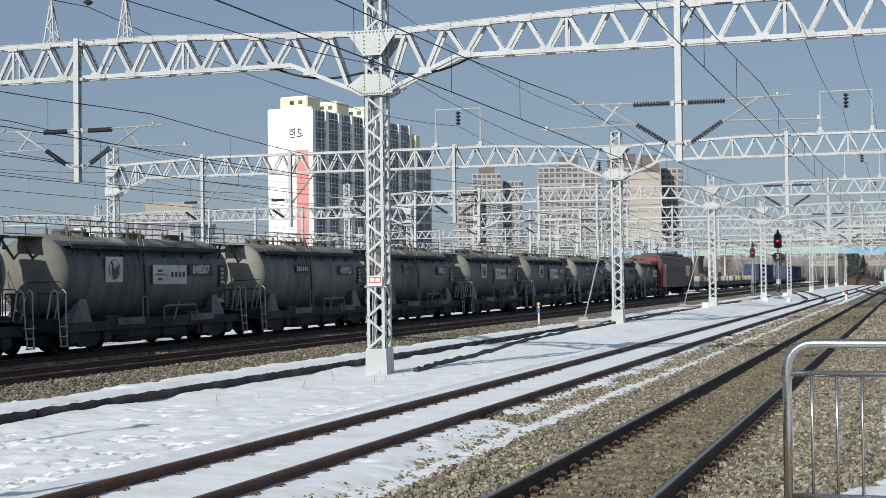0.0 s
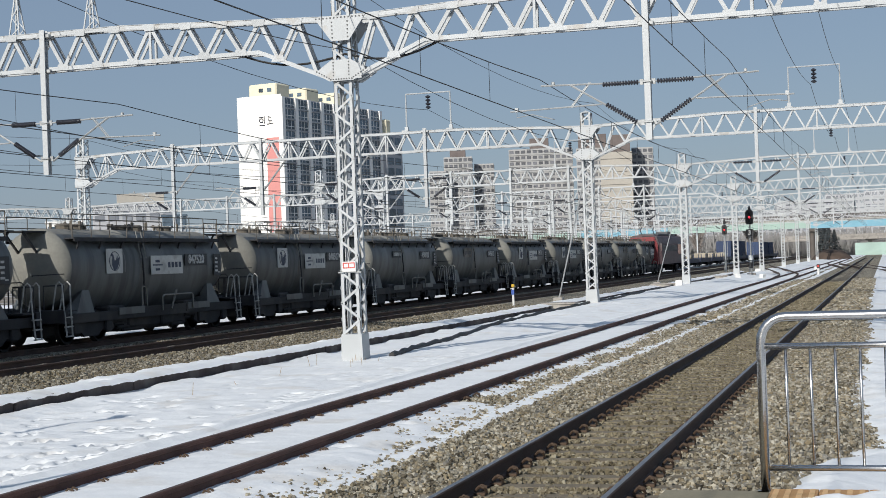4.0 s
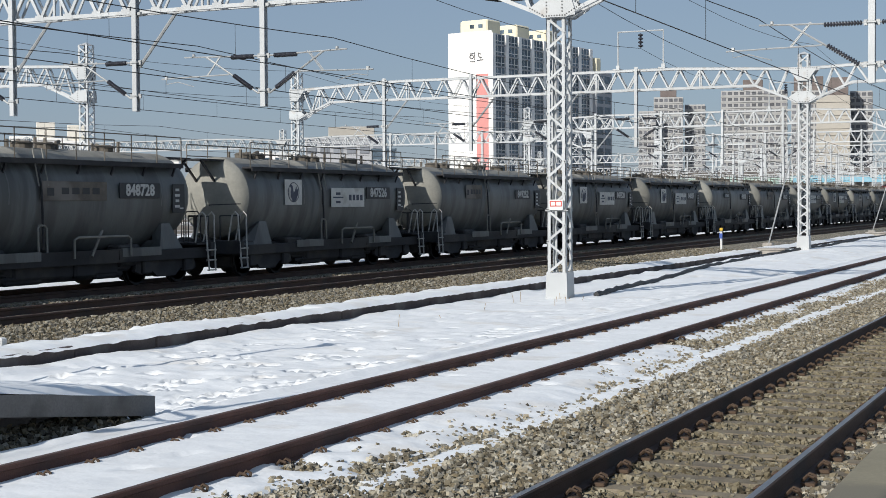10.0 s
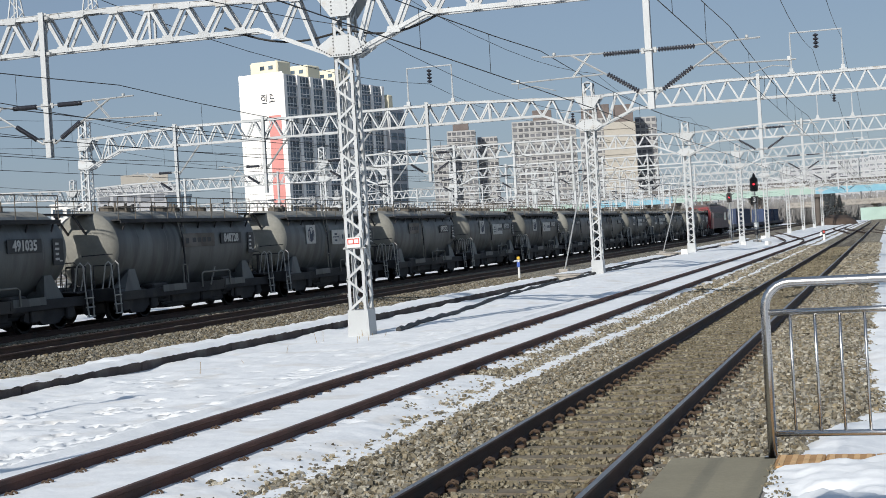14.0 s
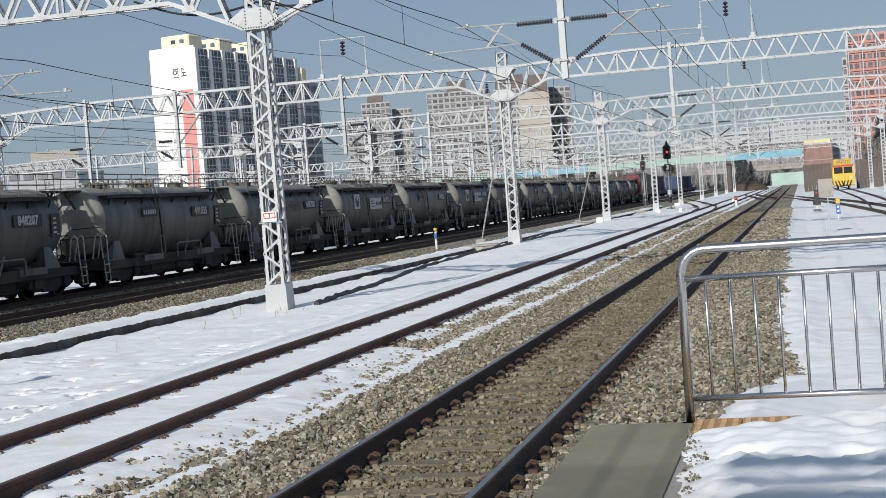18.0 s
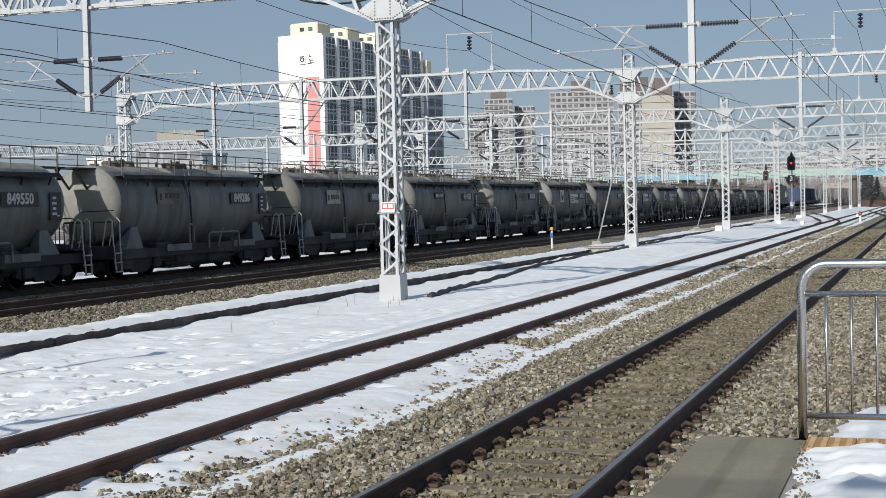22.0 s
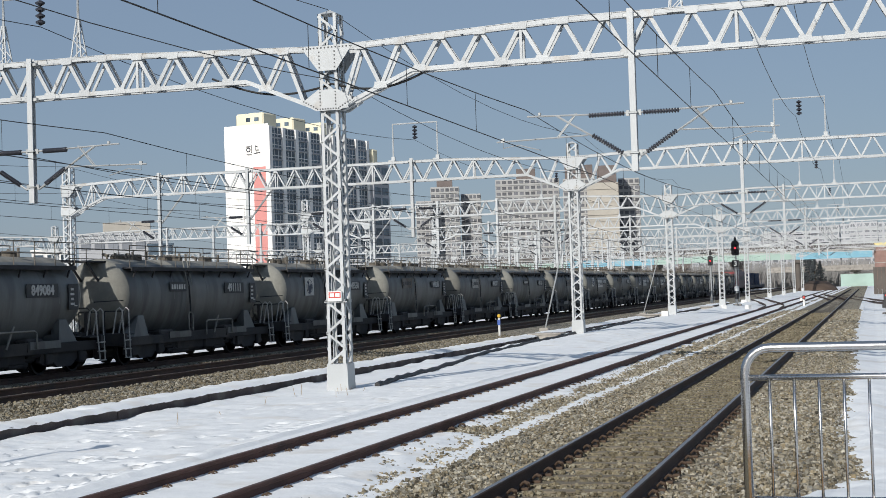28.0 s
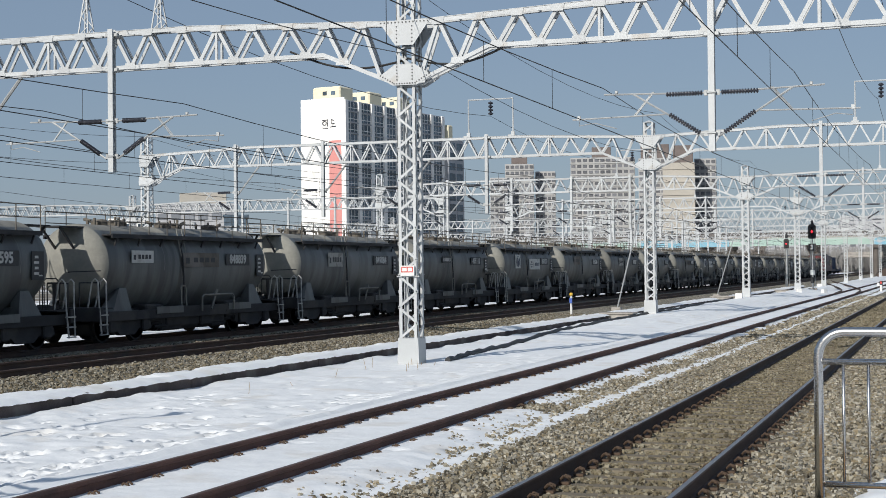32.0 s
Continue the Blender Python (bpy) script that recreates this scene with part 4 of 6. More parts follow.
def wheelset_mesh():
    g = Geo().tube([(-0.95, 0, 0), (0.95, 0, 0)], 0.075, 8)
    for s in (-1, 1):
        x = s * GAUGE / 2
        g.tube([(x - s * 0.03, 0, 0), (x - s * 0.03, 0, 0)], [0.1, 0.1], 8, caps=False)
        g.tube([(x - s * 0.07, 0, 0), (x - s * 0.065, 0, 0), (x - s * 0.04, 0, 0), (x - s * 0.03, 0, 0), (x + s * 0.05, 0, 0), (x + s * 0.05, 0, 0), (x + s * 0.03, 0, 0), (x + s * 0.03, 0, 0)],
               [0.12, 0.455, 0.455, 0.43, 0.43, 0.37, 0.35, 0.14], 22)
        for k in range(3):
            a = 2 * math.pi * k / 3
            g.box((x + s * 0.035, math.cos(a) * 0.25, math.sin(a) * 0.25), (0.02, 0.06, 0.06))
    return g.mesh("wheelset", M_WHEEL)


def bogie_mesh():
    g = Geo()
    for s in (-1, 1):
        x = s * 1.0
        side = [(-1.25, 0.34), (-1.12, 0.66), (-0.62, 0.68), (-0.40, 0.80), (0.40, 0.80), (0.62, 0.68), (1.12, 0.66), (1.25, 0.34), (0.95, 0.24), (0.62, 0.36), (0.36, 0.18), (-0.36, 0.18), (-0.62, 0.36), (-0.95, 0.24)]
        g.prism(side, "x", x - 0.06, x + 0.06)
        for y in (-0.84, 0.84):
            g.box((x + s * 0.05, y, 0.43), (0.18, 0.34, 0.32), bevel=0.03)
        for y in (-0.16, 0.0, 0.16):
            g.tube([(x, y, 0.34), (x, y, 0.62)], 0.06, 8)
    g.box((0, 0, 0.56), (2.0, 0.36, 0.2), bevel=0.03).box((0.55, 0, 0.42), (0.7, 1.0, 0.46), bevel=0.06).box((0.35, 0, 0.38), (0.9, 2.3, 0.36), bevel=0.06)
    for y in (-0.4, 0.4):
        g.box((0, y, 0.5), (1.7, 0.12, 0.1))
    return g.mesh("bogie_frame", M_UNDER)


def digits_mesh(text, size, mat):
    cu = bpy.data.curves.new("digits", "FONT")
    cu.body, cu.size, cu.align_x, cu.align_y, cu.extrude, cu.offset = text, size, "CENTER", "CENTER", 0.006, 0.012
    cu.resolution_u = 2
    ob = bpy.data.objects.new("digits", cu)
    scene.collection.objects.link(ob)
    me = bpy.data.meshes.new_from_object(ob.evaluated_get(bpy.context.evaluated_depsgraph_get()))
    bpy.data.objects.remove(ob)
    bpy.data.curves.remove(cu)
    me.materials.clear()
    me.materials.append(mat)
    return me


TANK_ME, WHEEL_ME, BOGIE_ME = tank_mesh(), wheelset_mesh(), bogie_mesh()
WHEEL_R, AXLES = 0.43, [b + a for b in (-3.75, 3.75) for a in (-0.84, 0.84)]


def on_tank(z):
    """x of the tank's near side at a height over the rail."""
    return math.sqrt(max(0.0, TANK_R ** 2 - (z - TANK_Z) ** 2))


def side_sign(ob, y, z, w, h, mat, name, label, art=None):
    """A flat plate held before the tank's near side, with what is painted on it."""
    x = max(on_tank(z - h / 2), on_tank(z + h / 2), on_tank(z)) + 0.03
    p = part(name, Geo().box((0, 0, 0), (0.02, w, h), bevel=0.004), mat, ob, label, at=(x, y, z))
    part("bracket", Geo().box((-0.06, 0, 0), (0.10, w * 0.86, 0.05), bevel=0.01), M_UNDER, p)
    if art:
        art(p, w, h)
    return p


def bird_art(p, w, h):
    g = Geo()
    ring = [(0.012, math.cos(a) * w * 0.32, math.sin(a) * h * 0.38) for a in [2 * math.pi * k / 20 for k in range(21)]]
    g.tube(ring, 0.012, 4, caps=False)
    wing = [(-0.05, -0.20), (0.10, -0.17), (0.20, -0.05), (0.22, 0.10), (0.14, 0.04), (0.13, 0.13), (0.05, 0.02), (0.0, 0.0), (-0.05, 0.12), (-0.12, 0.17), (-0.17, 0.12), (-0.11, 0.08), (-0.13, -0.08)]
    g.prism([(y * w * 1.3, z * h * 1.9) for y, z in wing], "x", 0.011, 0.016)
    part("emblem", g, M_INK, p, "dark swan-like emblem in a ring")


def bars(p, mat, boxes, name="print_bar"):
    """Plain bars in place of what is written, each a piece of its own."""
    for c, w in boxes:
        part(name, Geo().box((0, 0, 0), (0.005, *w)), mat, p, at=(0.012, *c))


def bars_art(p, w, h):
    bars(p, M_INK, [((-w * 0.30, h * 0.20), (w * 0.13, h * 0.13)), ((-w * 0.30, -h * 0.24), (w * 0.13, h * 0.12)), ((-w * 0.30, 0), (w * 0.30, h * 0.07))])
    for k in range(4):
        c = w * (0.06 + 0.115 * k)
        bars(p, M_INK, [((c, 0), (w * 0.075, h * 0.30))])


def faint_bars_art(p, w, h):
    bars(p, M_PLATE, [((-w * 0.16 + w * 0.16 * k, 0), (w * 0.11, h * 0.34)) for k in range(4)] + [((-w * 0.38, -h * 0.05), (w * 0.1, h * 0.4))])


def oval_art(p, w, h):
    bars(p, M_DIGITS, [((-w * 0.36 + w * 0.145 * k, 0), (w * 0.09, h * 0.5)) for k in range(6)])


def table_art(p, w, h):
    bars(p, M_DIGITS, [((-w * 0.12, h * (0.30 - 0.19 * k)), (w * (0.30 + 0.1 * (k % 2)), h * 0.09)) for k in range(4)] + [((w * 0.22, -h * 0.34), (w * 0.3, h * 0.05))])


M_DULL = material("grimy pale sign paint", (0.40, 0.39, 0.36), 0.8, vary=0.15, scale=3, second=(0.24, 0.23, 0.21), patches=0.25, patch_scale=3)


def tank_car(j, kind, number, dull):
    label = {"bird": "grey cement tank wagon with white emblem and name signs", "lettered": "grey cement tank wagon with a dark lettered plate",
             "faded": "dusty grey cement tank wagon with a faded brown sign", "white": "grey cement tank wagon with one grimy pale sign"}[kind]
    ob = thing("tank_wagon", label, "tank wagon", group="cement tank wagons")
    part("tank", TANK_ME, None, ob, "dusty grey cylindrical tank with ends toned sunlit cream")
    for y in (-3.45, -1.75, 0.6, 2.2, 3.6):
        part("tank_band", BAND_ME, None, ob, at=(0, y, TANK_Z))
    part("walkway", WALK_ME, None, ob, "dark grating walkway with rusty edge")
    part("handrail", HANDRAIL_ME, None, ob)
    for y in (-3.3, -2.5, -0.1, 0.65, 2.9):
        part("hatch", HATCH_ME, None, ob, at=pose(random.uniform(-0.1, 0.1), y, 0, 0, 0, random.uniform(0, 90)))
    for y, s in ((-3.85, -1), (3.85, 1)):
        part("saddle", SADDLE_ME, None, ob, at=pose(0, y, 0, 0, 0, 0 if s < 0 else 180))
        part("bogie_frame", BOGIE_ME, None, ob, at=(0, s * 3.75, 0))
        part("end_brace", BRACE_ME, None, ob, at=pose(0, 0, 0, 0, 0, 0 if s < 0 else 180))
        part("coupler", COUPLER_ME, None, ob, at=pose(0, s * 5.55, 0, 0, 0, 0 if s < 0 else 180))
        part("headstock", HEAD_ME, None, ob, at=(0, s * 5.42, 0.78))
        for x in (-1.28, 1.28):
            part("step_ladder", LADDER_ME, None, ob, "pale steel corner ladder", at=pose(x, s * 5.33, 0, 0, 0, 0 if x > 0 else 180))
        part("end_platform", PLATFORM_ME, None, ob, at=pose(0, 0, 0, 0, 0, 0 if s < 0 else 180))
    part("side_sill", SILL_ME, None, ob, at=(1.12, 0, 0))
    part("side_sill", SILL_ME, None, ob, at=(-1.12, 0, 0))
    for y in (-1.7, 2.6):
        part("sill_plate", SILL_PLATE_ME, None, ob, at=(1.20, y, 0.80))
    part("head_rail", HEAD_RAIL_ME, None, ob)
    part("head_rail", HEAD_RAIL_ME, None, ob, at=pose(0, 0, 0, 0, 0, 180))
    part("brake_gear", GEAR_ME, None, ob)
    part("side_guard", GUARD_ME, None, ob, "pale tube side guard")
    part("outlet_pipe", PIPE_ME, None, ob)
    part("riser_pipe", RISER_ME, None, ob)
    part("slanting_rod", ROD_ME, None, ob)
    part("valve_ladder", TLADDER_ME, None, ob)
    zs = 2.18
    if kind == "bird":
        side_sign(ob, -2.42, zs + 0.04, 0.92, 0.70, M_SIGN, "emblem_sign", "white square emblem sign", bird_art)
        side_sign(ob, 0.75, zs - 0.10, 2.05, 0.56, M_SIGN, "name_sign", "white oblong name sign", bars_art)
        ny = 2.72
    elif kind == "lettered":
        side_sign(ob, -1.55, zs + 0.10, 1.15, 0.30, M_PLATE, "name_sign", "dark lettered plate", oval_art)
        ny = 2.55
    elif kind == "white":
        side_sign(ob, -1.75, zs + 0.06, 1.30, 0.50, M_DULL, "name_sign", "grimy pale name sign", faint_bars_art)
        ny = 2.55
    else:
        if j == -9:
            side_sign(ob, -3.0, zs + 0.10, 1.15, 0.34, M_SIGN, "name_sign", "small silver name sign", faint_bars_art)
        if j in (-2, -9):
            side_sign(ob, 0.35, zs + 0.02, 2.2, 0.42, M_FADED, "name_sign", "long faded brown name sign", faint_bars_art)
        else:
            side_sign(ob, -2.0, zs + 0.12, 1.45, 0.48, M_FADED, "name_sign", "faded brown name sign", faint_bars_art)
        ny = 2.55
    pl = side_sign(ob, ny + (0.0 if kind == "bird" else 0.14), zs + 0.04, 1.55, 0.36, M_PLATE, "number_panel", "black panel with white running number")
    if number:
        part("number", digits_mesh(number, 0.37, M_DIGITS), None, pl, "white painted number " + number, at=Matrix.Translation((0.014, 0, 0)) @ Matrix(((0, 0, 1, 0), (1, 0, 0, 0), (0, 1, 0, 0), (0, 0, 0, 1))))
    side_sign(ob, 4.24, zs - 0.14, 0.50, 0.70, M_PLATE, "data_panel", "dark data panel", table_art)
    for y in AXLES:
        w = part("wheelset", WHEEL_ME, None, ob, at=(0, y, WHEEL_R))
        WHEELS.append(w)
    return ob


# shared pieces of the wagons
BAND_ME = Geo().tube([(0, -0.02, 0), (0, 0.02, 0)], TANK_R + 0.008, 28, caps=False).mesh("tank_band", M_TANK)
g = Geo()
zt = TANK_Z + TANK_R
for s in (-1, 1):
    g.box((s * 0.90, 0, zt - 0.30), (0.30, 9.0, 0.04))
    g.box((s * 1.05, 0, zt - 0.33), (0.03, 9.0, 0.11))
    for i in range(8):
        y = -4.2 + 1.2 * i
        g.bar((s * 1.03, y, zt - 0.36), (s * 0.93, y, zt - 0.60), 0.04, 0.04)
WALK_ME = g.mesh("walkway", M_UNDER)
g = Geo()
for s in (-1, 1):
    for i in range(10):
        y = -4.5 + i
        g.tube([(s * 1.0, y, zt - 0.3), (s * 1.0, y, zt + 0.36)], 0.014, 5)
    for z in (0.05, 0.36):
        g.tube([(s * 1.0, -4.5, zt + z), (s * 1.0, 4.5, zt + z)], 0.014, 5)
HANDRAIL_ME = g.mesh("handrail", M_HATCH)
g = Geo().tube([(0, 0, zt - 0.03), (0, 0, zt + 0.09)], 0.23, 12).tube([(0, 0, zt + 0.09), (0, 0, zt + 0.15)], [0.26, 0.18], 12)
for k in range(4):
    a = math.pi / 2 * k + 0.4
    g.tube([(math.cos(a) * (0.27 + 0.06 * k), math.sin(a) * (0.27 + 0.06 * k), zt - 0.03), (math.cos(a) * (0.27 + 0.06 * k), math.sin(a) * (0.27 + 0.06 * k), zt + 0.10 + 0.04 * k)], 0.04, 5)
g.tube([(0.1, 0.4, zt + 0.12), (0.1, 0.62, zt + 0.18)], 0.05, 6)
HATCH_ME = g.mesh("hatch", M_HATCH)
g = Geo()
for s in (-1, 1):
    g.add([(s * 1.05, -0.62, 0.80), (s * 1.05, 0.34, 0.80), (s * 0.97, 0.16, TANK_Z - 0.66), (s * 0.97, -0.18, TANK_Z - 0.66), (s * 0.75, -0.85, 0.80), (s * 0.75, 0.28, 0.80), (s * 0.72, 0.16, TANK_Z - 0.72), (s * 0.72, -0.18, TANK_Z - 0.72)],
          [(0, 1, 2, 3), (7, 6, 5, 4), (0, 4, 5, 1), (1, 5, 6, 2), (2, 6, 7, 3), (3, 7, 4, 0)])
SADDLE_ME = g.box((0, 0, 0.92), (2.0, 0.5, 0.25)).mesh("saddle", M_TANK)
g = Geo()
for s in (-1, 1):
    g.bar((s * 0.28, -5.75, zt - 0.12), (s * 0.28, -5.06, TANK_Z + 0.36), 0.05, 0.05)
g.box((0, -5.17, zt - 0.10), (0.70, 1.45, 0.04))
BRACE_ME = g.mesh("end_brace", M_UNDER)
COUPLER_ME = Geo().box((0, -0.20, 0.88), (0.24, 0.62, 0.26), bevel=0.03).box((0, -0.48, 0.88), (0.34, 0.26, 0.34), bevel=0.06).tube([(0.4, 0.05, 0.9), (0.42, -0.3, 0.6), (0.3, -0.55, 0.7)], 0.03, 6).mesh("coupler", M_UNDER)
HEAD_ME = Geo().box((0, 0, 0), (2.6, 0.22, 0.36), bevel=0.02).mesh("headstock", M_UNDER)
M_LADDER = material("pale worn ladder paint", (0.42, 0.42, 0.40), 0.7, vary=0.2, scale=4, second=(0.2, 0.19, 0.18), patches=0.15, patch_scale=5)
g = Geo()
for q in (-0.17, 0.17):
    g.tube([(0.05, q * 0.8, 0.24), (0, q, 0.95)], 0.022, 6)
    g.tube([(0, q, 0.95), (-0.02, q * 1.15, 1.62), (-0.10, q * 1.2, 1.70), (-0.20, q * 1.15, 1.62), (-0.34, q, 0.95)], 0.02, 6)
for k in range(3):
    g.box((0.04 - 0.015 * k, 0, 0.26 + 0.25 * k), (0.09, 0.30 + 0.03 * k, 0.03))
LADDER_ME = g.mesh("step_ladder", M_LADDER)
g = Geo().box((0, -5.1, 0.92), (2.5, 0.62, 0.04))
for x in (-1.2, -0.6, 0.6, 1.2):
    g.tube([(x, -5.36, 0.92), (x, -5.36, 1.6)], 0.016, 5)
g.tube([(-1.2, -5.36, 1.6), (-0.6, -5.36, 1.6)], 0.016, 5).tube([(0.6, -5.36, 1.6), (1.2, -5.36, 1.6)], 0.016, 5)
g.tube([(-0.85, -5.3, 0.92), (-0.85, -5.3, 1.6)], 0.05, 6).tube([(-1.05, -5.3, 1.6), (-0.65, -5.3, 1.6)], 0.03, 6)
PLATFORM_ME = g.mesh("end_platform", M_UNDER)
SILL_ME = Geo().box((0, 0, 0.70), (0.12, 10.9, 0.26), bevel=0.01).box((0.02, 0.6, 0.80), (0.10, 4.8, 0.16)).box((0.03, 2.2, 0.74), (0.10, 0.9, 0.2)).mesh("side_sill", [M_UNDER])
SILL_PLATE_ME = Geo().box((0, 0, 0), (0.02, 1.5, 0.20), bevel=0.004).mesh("sill_plate", M_TANK)
HEAD_RAIL_ME = Geo().tube([(0.25, -5.30, 1.86), (0.30, -5.42, 1.88), (1.0, -5.30, 1.90), (1.02, -5.0, 1.90)], 0.014, 5).tube([(-0.95, -5.38, 0.95), (-0.95, -5.38, 1.62), (-0.85, -5.38, 1.72), (-0.55, -5.38, 1.72), (-0.45, -5.38, 1.62), (-0.45, -5.38, 0.95)], 0.016, 5).mesh("head_rail", M_UNDER)
g = Geo().box((0, 0, 0.72), (0.5, 10.6, 0.30))
g.box((0.55, 1.2, 0.62), (0.5, 1.0, 0.45), bevel=0.05).tube([(0.7, -1.6, 0.66), (0.7, -0.5, 0.66)], 0.20, 12).box((-0.6, -0.9, 0.62), (0.4, 1.6, 0.4), bevel=0.04)
g.tube([(0.9, -2.4, 0.42), (0.9, 2.4, 0.42)], 0.03, 6).tube([(0.0, 0.3, 0.35), (0.0, 0.3, 1.2)], [0.22, 0.5], 10).tube([(0.0, -2.1, 0.42), (0.0, -2.1, 1.2)], [0.2, 0.5], 10)
g.box((0.35, 0.2, 0.50), (1.3, 3.6, 0.45), bevel=0.08).box((0.8, -2.3, 0.72), (0.5, 0.9, 0.5), bevel=0.05).box((0.85, 2.35, 0.72), (0.4, 0.8, 0.5), bevel=0.05)
g.box((0.2, 0.1, 0.56), (1.5, 4.9, 0.40), bevel=0.06).tube([(0.95, -2.2, 0.34), (0.95, 1.9, 0.36)], 0.045, 6).box((0.95, 0.7, 0.45), (0.25, 0.7, 0.34), bevel=0.05)
g.box((0.35, 0.15, 0.38), (1.1, 4.3, 0.34), bevel=0.07).box((0.75, -1.2, 0.33), (0.4, 1.2, 0.26), bevel=0.05).box((0.8, 1.55, 0.34), (0.35, 0.8, 0.24), bevel=0.05)
GEAR_ME = g.mesh("brake_gear", M_UNDER)
GUARD_ME = Geo().tube([(1.24, 0.1, 0.72), (1.24, 0.1, 1.12), (1.24, 0.22, 1.18), (1.24, 2.0, 1.18), (1.24, 2.12, 1.12), (1.24, 2.12, 0.72)], 0.026, 6).mesh("side_guard", M_CEMENT)
PIPE_ME = Geo().tube([(1.16, -0.98, 0.85), (1.15, -0.98, 1.40), (1.14, -0.92, 1.46), (1.14, -0.76, 1.46), (1.15, -0.70, 1.40), (1.16, -0.70, 0.85)], 0.024, 6).mesh("outlet_pipe", M_CEMENT)
ROD_ME = Geo().tube([(1.18, 1.15, 1.32), (1.20, 0.75, 0.75)], 0.032, 6).mesh("slanting_rod", M_CEMENT)
RISER_ME = Geo().tube([(1.13, -0.80, 0.95), (1.13, -0.80, 1.7), (1.10, -0.80, 2.3), (0.95, -0.80, zt - 0.3)], 0.026, 6).mesh("riser_pipe", M_UNDER)
g = Geo()
for q in (-0.85, -0.55):
    g.tube([(1.09, q, TANK_Z + 0.2), (1.0, q, TANK_Z + 0.62), (0.92, q, zt - 0.05)], 0.016, 5)
TLADDER_ME = g.mesh("valve_ladder", M_CEMENT)

WHEELS, VEHICLES = [], []
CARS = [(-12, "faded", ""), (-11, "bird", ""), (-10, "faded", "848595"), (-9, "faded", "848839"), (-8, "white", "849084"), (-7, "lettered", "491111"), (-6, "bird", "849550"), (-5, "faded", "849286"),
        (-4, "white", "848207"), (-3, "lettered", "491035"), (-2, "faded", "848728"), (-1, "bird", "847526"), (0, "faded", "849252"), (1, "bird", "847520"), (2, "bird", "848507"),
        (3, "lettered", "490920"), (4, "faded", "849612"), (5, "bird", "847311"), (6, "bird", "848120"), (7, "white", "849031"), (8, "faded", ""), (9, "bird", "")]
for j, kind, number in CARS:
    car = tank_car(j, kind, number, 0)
    VEHICLES.append((car, 13.95 + PITCH * j))

# the locomotive
# Faded red pulled toward purple-grey for shade and haze on the side.
M_RED_SHADED = material("faded locomotive side, shade-dulled purple-grey", (0.105, 0.066, 0.072), 0.6, vary=0.2, scale=0.7, second=(0.07, 0.055, 0.06), patches=0.3)
M_RED = material("red locomotive paint", (0.24, 0.028, 0.035), 0.4, vary=0.12, scale=1.0, second=(0.20, 0.028, 0.032), patches=0.2)
M_GREY_PAINT = material("dark grey roof paint", (0.10, 0.105, 0.11), 0.6, vary=0.15)
M_GLASS = material("dark window glass", (0.02, 0.025, 0.03), 0.08, vary=0.05, bump=0.0)
loco = thing("locomotive", "freight locomotive with red cab ends and faded, shade-dulled purple-grey sides", "locomotive")
body = [(-1.45, 0.9), (1.45, 0.9), (1.48, 2.9), (1.25, 3.55), (0.8, 3.72), (-0.8, 3.72), (-1.25, 3.55), (-1.48, 2.9)]
part("body", Geo().prism(body, "y", -9.3, 9.3), M_RED_SHADED, loco, "faded purple-grey body side, dulled by painted shade")
part("cab_end", Geo().prism([(-1.4, 0.9), (1.4, 0.9), (1.42, 2.8), (1.1, 3.5), (-1.1, 3.5), (-1.42, 2.8)], "y", -9.75, -9.3), M_RED, loco)
part("cab_end", Geo().prism([(-1.4, 0.9), (1.4, 0.9), (1.42, 2.8), (1.1, 3.5), (-1.1, 3.5), (-1.42, 2.8)], "y", 9.3, 9.75), M_RED, loco)
for s in (-1, 1):
    for x in (-0.62, 0.62):
        part("windscreen", Geo().box((x, s * 9.76, 2.75), (1.0, 0.04, 0.75), bevel=0.01), M_GLASS, loco)
        part("headlight", Geo().box((x * 1.4, s * 9.77, 1.6), (0.3, 0.05, 0.22), bevel=0.02), M_WHITE, loco)
    part("bumper", Geo().box((0, s * 9.8, 0.75), (2.6, 0.3, 0.5), bevel=0.05), M_UNDER, loco)
    part("cab_side", Geo().prism([(s * 1.455, 0.92), (s * 1.475, 0.92), (s * 1.50, 2.88), (s * 1.48, 2.88)], "y", -9.29, -7.4), M_RED, loco, "red cab side")
    part("large_window", Geo().box((s * 1.49, 5.0, 2.35), (0.03, 2.6, 1.0), bevel=0.01), M_GLASS, loco)
    part("cab_window", Geo().box((s * 1.49, -8.2, 2.55), (0.03, 0.8, 0.7), bevel=0.01), M_GLASS, loco)
    part("cab_window", Geo().box((s * 1.49, 8.2, 2.55), (0.03, 0.8, 0.7), bevel=0.01), M_GLASS, loco)
    g = Geo()
    for k in range(24):
        g.box((s * 1.485, -6.4 + 0.40 * k, 2.45), (0.03, 0.24, 0.55))
    part("grille", g, M_GREY_PAINT, loco)
part("roof_gear", Geo().box((0, 0, 3.80), (1.9, 12, 0.18), bevel=0.05).box((0, 4, 4.0), (1.2, 2, 0.3), bevel=0.05).tube([(-0.6, -6, 3.75), (-0.6, -7.2, 4.2), (-0.6, -6.2, 4.5)], 0.04, 6).tube([(0.6, -6, 3.75), (0.6, -7.2, 4.2), (0.6, -6.2, 4.5)], 0.04, 6), M_GREY_PAINT, loco)
for y in (-6.0, 6.0):
    part("bogie_frame", BOGIE_ME, None, loco, at=(0, y, 0))
    for a in (-0.84, 0.84):
        w = part("wheelset", WHEEL_ME, None, loco, at=(0, y + a, WHEEL_R))
        WHEELS.append(w)
VEHICLES.append((loco, 124.9 + 10.4))


